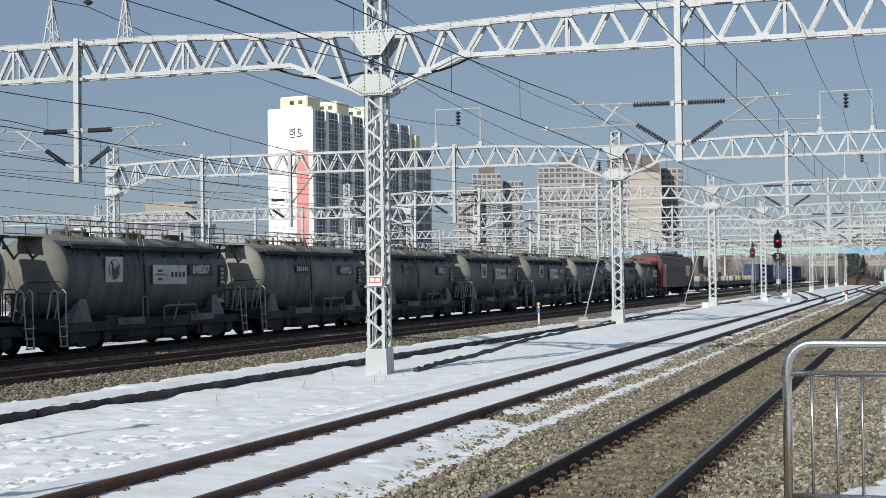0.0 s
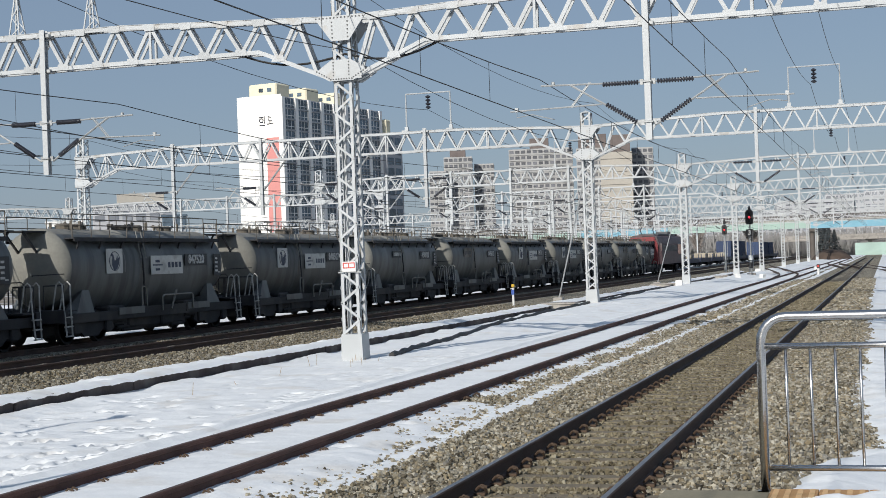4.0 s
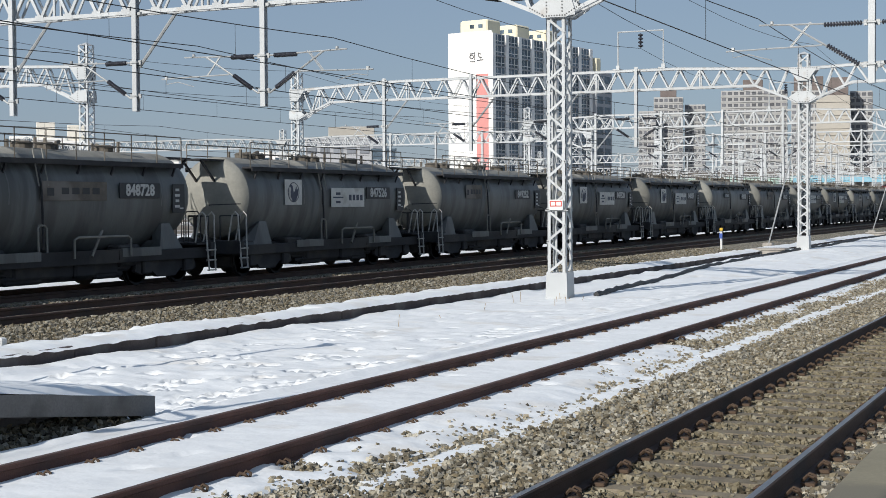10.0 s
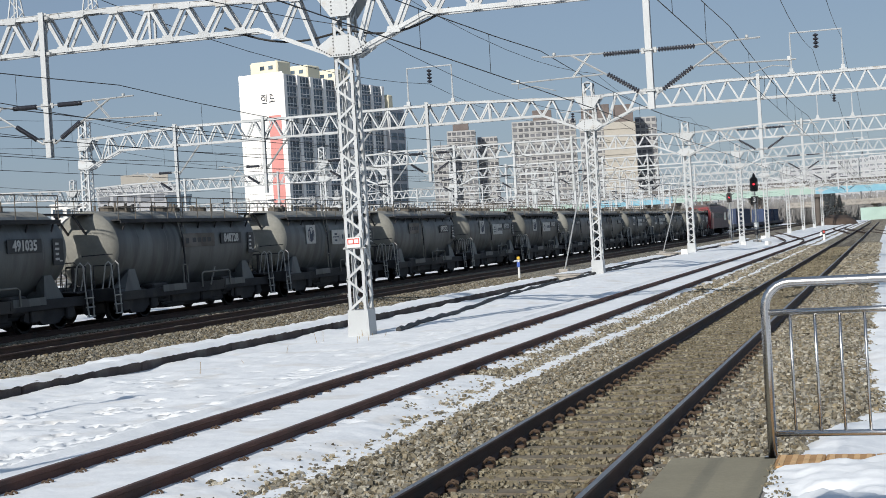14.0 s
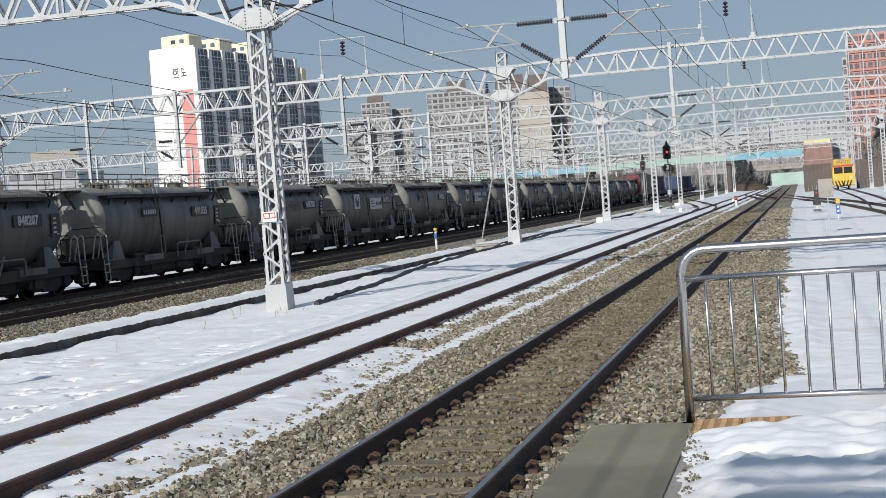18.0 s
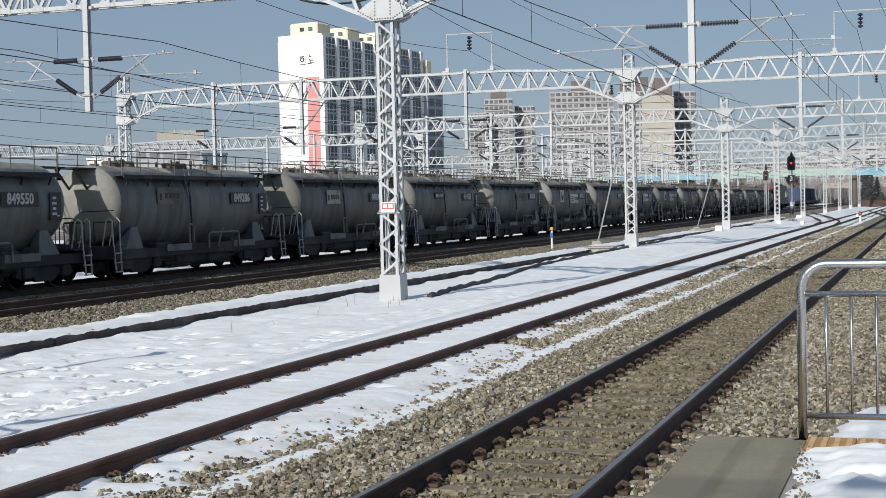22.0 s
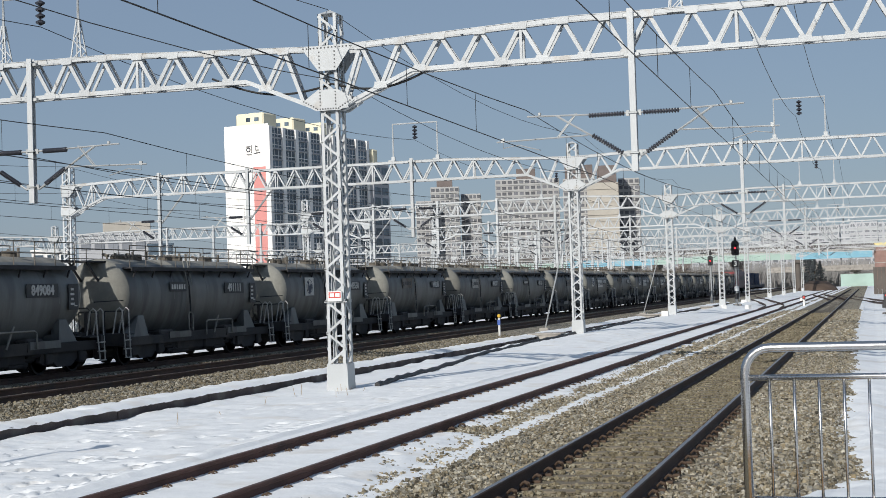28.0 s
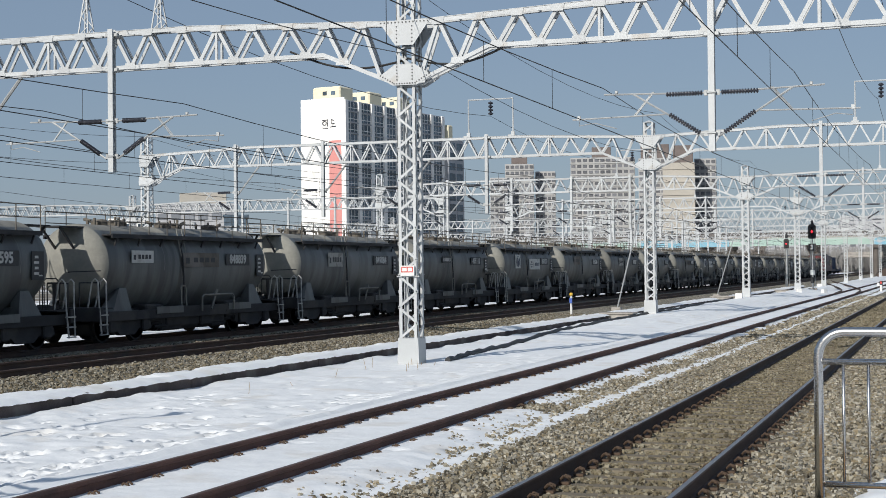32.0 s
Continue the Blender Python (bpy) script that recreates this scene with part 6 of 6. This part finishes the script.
# ---------------------------------------------------------------- bridge over the yard
M_BLUE_STEEL = material("sky blue girder paint", (0.17, 0.37, 0.47), 0.5, vary=0.1, scale=0.4, second=(0.22, 0.38, 0.45), patches=0.2)
M_GREEN_STEEL = material("pale green girder paint", (0.33, 0.45, 0.40), 0.6, vary=0.1, scale=0.3)
M_BRICK = material("brown brick cladding", (0.25, 0.155, 0.132), 0.85, vary=0.2, scale=0.8, fine=9)
M_CREAM_YELLOW = material("pale yellow cornice paint", (0.66, 0.56, 0.24), 0.7, vary=0.1)
M_BROWN_WALL = material("dark brown barrier panel", (0.115, 0.10, 0.088), 0.85, vary=0.2, scale=0.4)
ob = thing("road_bridge", "long road bridge with blue and pale green girders over the yard", "bridge", (0, 330, 0))
for x0, x1, z, m, lab in ((-15.5, 0.6, 6.45, M_BLUE_STEEL, "sky blue steel girder"), (-38, -15.5, 6.55, M_GREEN_STEEL, "pale green steel girder"), (-46.2, -38, 6.45, M_GREEN_STEEL, "pale green steel girder"), (-66, -46.2, 6.4, M_BLUE_STEEL, "sky blue steel girder"), (-100, -66, 6.2, M_GREEN_STEEL, "pale green steel girder")):
    p = part("girder", Geo().box(((x0 + x1) / 2, 0, z + 0.75), (x1 - x0 - 0.2, 0.5, 1.5), bevel=0.03), m, ob, lab)
    part("lower_flange", Geo().box(((x0 + x1) / 2, 0, z + 0.04), (x1 - x0 - 0.2, 0.9, 0.1)), m, p)
    part("upper_flange", Geo().box(((x0 + x1) / 2, 0, z + 1.48), (x1 - x0 - 0.2, 0.9, 0.1)), m, p)
    n = int((x1 - x0) / 2.2)
    for k in range(n):
        part("stiffener", Geo().box((x0 + (x1 - x0) * (k + 0.5) / n, -0.3, z + 0.75), (0.06, 0.16, 1.4)), m, p)
part("deck", Geo().box((-49, 4.6, 8.25), (100, 10, 0.35), bevel=0.03), M_CONCRETE, ob)
part("parapet", Geo().box((-49, -0.3, 8.9), (100, 0.25, 1.0), bevel=0.02), M_DARK_CONCRETE, ob)
for x in (-15.2, -46.2, -66):
    for y in (0.6, 7.5):
        part("pier", Geo().tube([(x, y, -0.4), (x, y, 6.1)], 0.55, 12), M_BROWN_WALL, ob)
    part("pier_cap", Geo().box((x, 4, 6.1), (1.4, 9, 0.7), bevel=0.05), M_BROWN_WALL, ob)
ob = thing("bridge_abutment", "brown brick bridge abutment with a yellow cornice", "abutment", (3.9, 331, -0.4))
part("wall", Geo().box((0, 5, 4.6), (6.0, 10, 9.2), bevel=0.03), M_BRICK, ob)
part("cornice", Geo().box((-0.3, 4.9, 9.6), (6.0, 10.6, 0.9), bevel=0.03), M_CREAM_YELLOW, ob)
part("band", Geo().box((0, -0.03, 5.6), (6.05, 0.1, 0.18)), M_CONCRETE, ob)
for k, (x, w) in enumerate(((2.3, 3.9), (10.0, 5.0), (15.5, 5.5))):
    ob = thing("barrier_wall", "dark brown noise barrier of upright panels", "barrier", (x, 216, -0.4), group="barrier walls")
    n = int(w / 0.5)
    for i in range(n):
        part("panel", Geo().box((-w / 2 + w * (i + 0.5) / n, 0, 1.95 + 0.1 * k), (w / n - 0.02, 0.14, 3.9 + 0.2 * k), bevel=0.01), M_BROWN_WALL, ob)
ob = thing("far_overpass", "pale concrete overpass far beyond the bridge", "overpass", (0, 430, 0))
part("deck", Geo().box((2, 0, 4.6), (60, 9, 0.8), bevel=0.04), M_CONCRETE, ob)
part("kerb_beam", Geo().box((2, -4.4, 5.4), (60, 0.3, 0.7), bevel=0.02), M_CONCRETE, ob)
for x in (-19, -4, 6, 18):
    part("pier", Geo().box((x, 0, 2.0), (1.2, 3, 4.6), bevel=0.05).box((x, 0, 4.1), (3.0, 4, 0.5), bevel=0.05), M_CONCRETE, ob)
part("green_fence", Geo().box((-2.6, -12, 1.4), (10.7, 0.1, 3.6)), M_GREEN_STEEL, ob)
M_EARTH = material("brown earth heap", (0.085, 0.06, 0.045), 0.95, vary=0.3, scale=0.6, bump=0.8, bump_scale=3)
heap = grid_mesh("earth_heap", [-14.5 + 0.4 * i for i in range(23)], [292 + 0.5 * i for i in range(22)],
                 lambda x, y: -0.7 + 2.5 * max(0.0, 1 - ((x + 10.1) / 4.1) ** 2 - ((y - 297.3) / 5.0) ** 2) ** 0.6 + 0.25 * nz(x, y, 0.9, 51), M_EARTH)
tagged(new("earth_heap", heap), "brown heap of bare earth beside the rails", "earth heap")


# ---------------------------------------------------------------- trees
M_BARK = material("dark bark", (0.07, 0.055, 0.045), 0.95, vary=0.25)
# Needle green greyed and lightened for distance haze.
M_NEEDLES = material("haze-greyed evergreen needles", (0.07, 0.082, 0.088), 0.9, vary=0.35, scale=1.5)
# Twig brown paled, as haze would, in the base colour.
M_TWIGS = material("bare grey-brown twigs, haze-paled", (0.26, 0.225, 0.20), 0.95, vary=0.25)


def evergreen(x, y, h, seed):
    rng = random.Random(seed)
    ob = thing("evergreen_tree", "dark evergreen tree with drooping boughs", "tree", (x, y, -0.5), group="trees")
    part("trunk", Geo().tube([(0, 0, 0), (0.1, 0, h * 0.5), (0, 0.05, h * 0.95)], [h * 0.03, h * 0.02, 0.02], 7), M_BARK, ob)
    g = Geo()
    for i in range(340):
        q = rng.random() ** 0.8
        r = (1 - q) * h * 0.27 * rng.uniform(0.35, 1.1)
        a = rng.uniform(0, 6.283)
        c = Vector((math.cos(a) * r, math.sin(a) * r, h * (0.10 + 0.9 * q)))
        d = Vector((math.cos(a), math.sin(a), -0.45)) * h * 0.055
        s = Vector((-math.sin(a), math.cos(a), rng.uniform(-0.3, 0.3))) * h * 0.03
        g.add([c - d, c + s, c + d, c - s + Vector((0, 0, h * 0.012))], [(0, 1, 2), (0, 2, 3), (0, 3, 1), (1, 3, 2)])
    part("crown", g, M_NEEDLES, ob)


def bare_tree(x, y, h, seed):
    rng = random.Random(seed)
    ob = thing("bare_tree", "leafless brown winter tree", "tree", (x, y, -0.5), group="trees")
    part("trunk", Geo().tube([(0, 0, 0), (0.1, 0, h * 0.35), (0, 0.1, h * 0.7)], [h * 0.022, h * 0.016, 0.03], 7), M_BARK, ob)
    g = Geo()
    for i in range(70):
        z0 = h * rng.uniform(0.25, 0.7)
        a, l = rng.uniform(0, 6.283), h * rng.uniform(0.15, 0.38)
        p, q = Vector((0, 0, z0)), Vector((math.cos(a) * l * 0.6, math.sin(a) * l * 0.6, z0 + l * 0.8))
        g.tube([p, p.lerp(q, 0.5) + Vector((0, 0, -0.05 * h)), q], [0.11, 0.08, 0.05], 4)
        for k in range(4):
            u = p.lerp(q, rng.uniform(0.5, 1))
            g.tube([u, u + Vector((rng.gauss(0, 1), rng.gauss(0, 1), rng.uniform(0.3, 1.5))) * h * 0.06], [0.06, 0.03], 4)
    part("branchwork", g, M_TWIGS, ob)


for k, (x, y, h) in enumerate(((-16.4, 425, 10.0), (-14.8, 418, 9.0), (-13.4, 421, 7.5), (-17.8, 432, 9.0))):
    evergreen(x, y, h, 60 + k)
for k, (x, y, h) in enumerate(((12.3, 236, 11.0), (14.2, 240, 9.0))):
    evergreen(x, y, h, 70 + k)
for k, (x, y, h) in enumerate(((10.2, 238, 8.5), (11.6, 230, 7.5), (13.4, 244, 8.0))):
    bare_tree(x, y, h, 75 + k)
for k in [k for k in range(24) if not 11 <= k <= 17]:
    bare_tree(-85 + 5.5 * k + 2 * math.sin(k * 2.1), 345 + 12 * math.sin(k * 1.7), 7 + 2.0 * math.sin(k * 3.3), 80 + k)

# a thicket of bare scrub far beyond the bridge
rng = random.Random(17)
g = Geo()
for i in range(2600):
    x, y, h = rng.uniform(-95, 4), rng.uniform(440, 475), rng.uniform(3.5, 8.5)
    q = Vector((x + rng.gauss(0, 0.7), y, h - 0.6))
    g.bar((x, y, -0.6), q, 0.16, 0.16)
    g.bar(q * 0.5 + Vector((x, y, -0.6)) * 0.5, q + Vector((rng.gauss(0, 1.2), 0, rng.uniform(-0.5, 0.3))), 0.10, 0.10)
# The far haze is mixed into this grey.
M_SCRUB = material("hazy grey scrub", (0.25, 0.245, 0.24), 0.95, vary=0.2, scale=0.2)
solid("far_scrub", g, M_SCRUB, "grey bare scrub far beyond the bridge", "scrub", kind="stuff")

# ---------------------------------------------------------------- buildings
M_WALL_WHITE = material("white rendered wall", (0.85, 0.84, 0.81), 0.9, vary=0.05, scale=0.08, fine=2.0, second=(0.62, 0.61, 0.58), patches=0.06, patch_scale=0.15)
M_WALL_GREY = material("pale grey facade", (0.42, 0.43, 0.45), 0.85, vary=0.06, scale=0.1, fine=2.0)
M_PINK = material("salmon stripe paint", (0.62, 0.27, 0.25), 0.9, vary=0.06, scale=0.1, fine=2)
M_CREAM = material("cream penthouse paint", (0.79, 0.73, 0.54), 0.9, vary=0.05, scale=0.2, fine=2)
M_BEIGE = material("pale beige paint", (0.66, 0.63, 0.56), 0.9, vary=0.06, scale=0.2, fine=2)
# Blue lift and uneven tone paint sky reflections into the glass.
M_PANE = material("pane tinted with sky reflections", (0.085, 0.118, 0.152), 0.16, vary=0.35, scale=0.25, fine=1.0, bump=0.0, by_object=0.45)
M_RAW = material("raw concrete frame", (0.395, 0.395, 0.39), 0.9, vary=0.1, scale=0.1, fine=1.0)
M_RAW_WARM = material("warm raw concrete wall", (0.41, 0.385, 0.34), 0.9, vary=0.08, scale=0.08, fine=1.0)
# Flat dark colour stands for shade inside open storeys, lifted for haze.
M_SHADE = material("painted shade of open storeys", (0.135, 0.14, 0.155), 0.8, vary=0.25, scale=0.3, by_object=0.4)
# Far glass kept pale to carry distance haze in its colour.
M_FAR_PANE = material("haze-pale far-off panes", (0.21, 0.225, 0.25), 0.4, vary=0.2, scale=0.1, by_object=0.3)
# Red washed toward pink, with the haze put into the colour.
M_BRICKRED = material("haze-paled red protective panels", (0.47, 0.25, 0.22), 0.85, vary=0.15, scale=0.2, fine=1.5)


def placed(az, dist):
    return -math.sin(radians(az)) * dist, math.cos(radians(az)) * dist


# the tall white apartment house; x across its end wall, y along its window front
bx, by = placed(22.69, 380)
apt = thing("apartment_building", "tall white apartment building with a blank end wall and glazed balconies", "apartment building", (bx, by, -0.5), -10.0)
H = 46.4
part("wall", Geo().box((-6.7, 26, H / 2), (13.4, 52, H), bevel=0.1), [M_WALL_GREY], apt)
part("end_wall", Geo().box((-6.7, -0.12, H / 2 + 0.3), (13.5, 0.3, H + 0.6), bevel=0.05), M_WALL_WHITE, apt, "blank white end wall")
part("salmon_stripe", Geo().box((-2.8, -0.29, 18.0), (3.7, 0.05, 36.0)), M_PINK, apt, "salmon painted stripe")
M_LETTER = material("dark sign strokes", (0.05, 0.05, 0.06), 0.7)
ring = [(-6.05 + 0.55 * math.cos(q), -0.32, 40.55 + 0.5 * math.sin(q)) for q in [2 * math.pi * i / 14 for i in range(15)]]
part("wall_emblem", Geo().tube(ring, 0.13, 5).bar((-6.7, -0.32, 41.35), (-5.4, -0.32, 41.35), 0.1, 0.22).bar((-5.1, -0.32, 41.7), (-5.1, -0.32, 39.7), 0.1, 0.24).bar((-6.6, -0.32, 39.35), (-5.0, -0.32, 39.25), 0.1, 0.22)
     .bar((-3.9, -0.32, 41.5), (-3.2, -0.32, 41.1), 0.1, 0.22).bar((-3.9, -0.32, 41.5), (-3.9, -0.32, 40.4), 0.1, 0.22).bar((-3.9, -0.32, 40.4), (-2.8, -0.32, 40.3), 0.1, 0.22)
     .bar((-3.4, -0.32, 40.3), (-3.45, -0.32, 39.6), 0.1, 0.22).bar((-4.4, -0.32, 39.5), (-2.5, -0.32, 39.65), 0.1, 0.22), M_LETTER, apt, "plain dark strokes of a wall sign")
bay_me = Geo().box((0, 0, 0), (0.12, 4.9, 2.25)).mesh("window", M_PANE)
mull_me = Geo().box((0, -2.5, 0), (0.2, 0.22, 2.3)).box((0, -0.85, 0), (0.2, 0.16, 2.3)).box((0, 0.85, 0), (0.2, 0.16, 2.3)).box((0, 2.5, 0), (0.2, 0.22, 2.3)).box((0, 0, -0.45), (0.18, 5.0, 0.16)).mesh("window_frame", M_WALL_WHITE)
slab_me = Geo().box((0.12, 0, 0), (0.5, 52.2, 0.28), bevel=0.02).mesh("balcony_slab", M_WALL_GREY)
pil_me = Geo().box((0.2, 0, H / 2), (0.5, 1.45, H), bevel=0.04).mesh("pilaster", M_WALL_WHITE)
for f in range(16):
    part("balcony_slab", slab_me, None, apt, at=(0, 26, 1.5 + 2.8 * f))
    for b in range(8):
        w = part("window", bay_me, None, apt, at=(0.05, 3.4 + 6.45 * b, 2.95 + 2.8 * f))
        part("window_frame", mull_me, None, w)
for b in range(9):
    part("pilaster", pil_me, None, apt, at=(0, 0.4 + 6.4 * b, 0))
pent = Geo().box((0, 0, 1.9), (8.5, 6.5, 3.8), bevel=0.35).mesh("penthouse", M_CREAM)
for y in (4.5, 19.0, 34.0):
    p = part("penthouse", pent, None, apt, "cream rounded roof house", at=(-6.5, y, H))
    for x in (-0.4, 2.2):
        part("penthouse_window", Geo().box((x, -3.27, 2.1), (1.3, 0.08, 1.0)), M_PANE, p)
part("low_wing", Geo().box((-1.4, 57, 20), (6.0, 9.5, 40), bevel=0.1), M_WALL_GREY, apt)
p = part("penthouse", Geo().box((0, 0, 2.1), (3.0, 3.0, 4.2), bevel=0.35), M_CREAM, apt, "cream rounded roof house", at=(-0.6, 55, 40))
part("penthouse_window", Geo().box((0, -1.52, 2.4), (0.9, 0.08, 0.9)), M_PANE, p)
wing_me = Geo().box((0, 0, 0), (0.15, 3.4, 2.0)).mesh("window", M_PANE)
for f in range(13):
    for b in range(2):
        part("window", wing_me, None, apt, at=(1.62, 54.6 + 4.4 * b, 2.6 + 2.95 * f))


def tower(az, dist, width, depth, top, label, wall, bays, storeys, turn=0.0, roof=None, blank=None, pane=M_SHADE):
    """A tower block that faces the yard, its front toward the eye, every opening of the front a raised panel; M_SHADE
    panels are painted-on shade.
    """
    x, y = placed(az, dist)
    ob = thing("tower_block", label, "tower block", (x, y, -0.5), az + turn, group="tower blocks")
    part("wall", Geo().box((0, depth / 2, top / 2), (width, depth, top), bevel=0.15), wall, ob)
    sw, sh = width / bays, top / storeys
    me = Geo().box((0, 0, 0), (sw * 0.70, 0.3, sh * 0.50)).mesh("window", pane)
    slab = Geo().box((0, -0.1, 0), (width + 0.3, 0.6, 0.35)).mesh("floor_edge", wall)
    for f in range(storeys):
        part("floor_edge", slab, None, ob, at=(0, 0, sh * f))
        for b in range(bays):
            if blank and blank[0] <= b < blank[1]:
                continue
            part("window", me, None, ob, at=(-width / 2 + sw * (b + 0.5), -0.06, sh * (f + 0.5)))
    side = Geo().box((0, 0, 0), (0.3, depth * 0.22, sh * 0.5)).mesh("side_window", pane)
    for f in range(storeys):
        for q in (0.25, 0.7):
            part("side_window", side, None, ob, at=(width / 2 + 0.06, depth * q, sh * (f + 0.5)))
    if roof:
        for (cx, w, h, m) in roof:
            part("roof_house", Geo().box((cx, depth * 0.4, top + h / 2), (w, depth * 0.55, h), bevel=0.2), m, ob)
    return ob


M_ROOFRED = material("brown red scaffold sheeting", (0.155, 0.13, 0.122), 0.9, vary=0.15, scale=0.2, fine=1)
tower(16.75, 690, 8.0, 14, 45, "grey unfinished tower block with open storeys as shade-dark panels", M_RAW, 4, 16)
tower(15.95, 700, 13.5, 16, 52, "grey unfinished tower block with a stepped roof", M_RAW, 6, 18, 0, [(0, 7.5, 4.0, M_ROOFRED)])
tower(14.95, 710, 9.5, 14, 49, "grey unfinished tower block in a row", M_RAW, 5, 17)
tower(12.75, 700, 30, 16, 54.5, "broad grey unfinished tower block with a grid of shade-dark panels for openings", M_RAW, 11, 20, 0, [(-0.5, 9, 5.0, M_ROOFRED)])
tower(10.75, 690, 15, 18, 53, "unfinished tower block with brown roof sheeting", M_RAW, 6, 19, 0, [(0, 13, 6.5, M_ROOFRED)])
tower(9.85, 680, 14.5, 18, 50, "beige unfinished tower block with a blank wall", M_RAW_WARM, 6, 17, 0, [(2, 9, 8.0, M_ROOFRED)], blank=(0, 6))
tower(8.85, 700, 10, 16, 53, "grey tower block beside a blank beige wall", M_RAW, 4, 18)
red_tower = tower(-2.75, 450, 13.0, 14, 42.5, "unfinished tower block with red panels and white reveals", M_BRICKRED, 7, 16)
rev_me = Geo().box((0, -0.35, 21.2), (0.28, 0.4, 42.4)).mesh("reveal", M_WALL_GREY)
for x in (-6.5, -5.9, -1.9, 2.0, 5.6, 6.4):
    part("reveal", rev_me, None, red_tower, "white concrete reveal", at=(x, 0, 0))
tower(-1.98, 456, 3.6, 10, 36.5, "scaffolded corner of an unfinished tower block", M_RAW, 2, 13)
for k, (az, d, w, t) in enumerate(((4.9, 1250, 26, 30), (4.0, 1300, 22, 36), (3.3, 1200, 24, 40), (2.4, 1350, 28, 46), (1.6, 1300, 24, 48), (0.9, 1400, 26, 52), (0.2, 1250, 22, 48), (-0.5, 1300, 26, 49), (-1.2, 1350, 24, 50),
                                   (5.8, 1350, 26, 34), (6.8, 1250, 22, 28), (7.6, 1300, 24, 30))):
    tower(az, d, w, 14, t, "pale far-off apartment block", M_WALL_GREY, 4, 10, 8 * math.sin(k), None, None, M_FAR_PANE)


def low_block(az, dist, width, depth, top, label, wall, storeys, bays, roof=None, pane=None):
    x, y = placed(az, dist)
    ob = thing("office_building", label, "building", (x, y, -0.5), az, group="low buildings")
    part("wall", Geo().box((0, depth / 2, top / 2), (width, depth, top), bevel=0.1), wall, ob)
    sw, sh = width / bays, top / storeys
    me = Geo().box((0, 0, 0), (sw * 0.7, 0.25, sh * 0.5)).mesh("window", pane or M_PANE)
    for f in range(storeys):
        for b in range(bays):
            part("window", me, None, ob, at=(-width / 2 + sw * (b + 0.5), -0.04, sh * (f + 0.55)))
    part("parapet", Geo().box((0, depth / 2, top + 0.25), (width + 0.5, depth + 0.5, 0.5), bevel=0.05), wall, ob)
    if roof:
        cx, w, h, m = roof
        part("roof_house", Geo().box((cx, depth / 2, top + 0.5 + h / 2), (w, depth * 0.5, h), bevel=0.1), m, ob)
    return ob


low_block(39.6, 300, 7.5, 9, 15.5, "white office tower with cream roof house", M_WALL_WHITE, 5, 3, (0, 3.6, 3.2, M_BEIGE))
low_block(38.5, 300, 6.0, 9, 15.0, "white office tower with blue glazing", M_WALL_WHITE, 5, 3, (0, 3.4, 3.2, M_BEIGE))
low_block(40.5, 260, 3.2, 8, 14.0, "narrow white office block", M_WALL_WHITE, 4, 1)
low_block(36.6, 330, 22, 10, 12.5, "long white workshop building", M_WALL_WHITE, 3, 9, None, M_FAR_PANE)
low_block(28.4, 320, 17, 12, 16.6, "pale grey flat-roofed depot building", M_WALL_GREY, 4, 6, (1.5, 10, 2.4, M_RAW_WARM), M_FAR_PANE)
low_block(26.9, 315, 5, 10, 14.0, "grey-blue stair tower of a depot", M_PANE, 4, 2)
low_block(30.9, 350, 9, 10, 14.5, "pale flat-roofed depot annex building", M_WALL_WHITE, 4, 3)
for k, (az, d, w, t) in enumerate(((33, 700, 40, 14), (43, 500, 40, 12), (20, 900, 60, 16), (46, 600, 40, 16), (-4.5, 500, 30, 12), (26, 600, 30, 11))):
    low_block(az, d, w, 14, t, "pale low building at the edge of the yard", M_RAW, 3, 8, None, M_FAR_PANE)


def travelled(t):
    for (t0, a), (t1, b) in zip(TRAVEL, TRAVEL[1:]):
        if t <= t1:
            return a + (b - a) * (t - t0) / (t1 - t0)
    return TRAVEL[-1][1]


def motions():
    for ob, y in VEHICLES:
        walk(ob, [(t, pose(X_TRAIN, y + s, ZR)) for t, s in TRAVEL])
    spin = [0.125 * k for k in range(257)]
    for w in WHEELS:
        at = w.location.copy()
        walk(w, [(t, Matrix.Translation(at) @ Matrix.Rotation(-travelled(t) / WHEEL_R, 4, "X")) for t in spin])


motions()
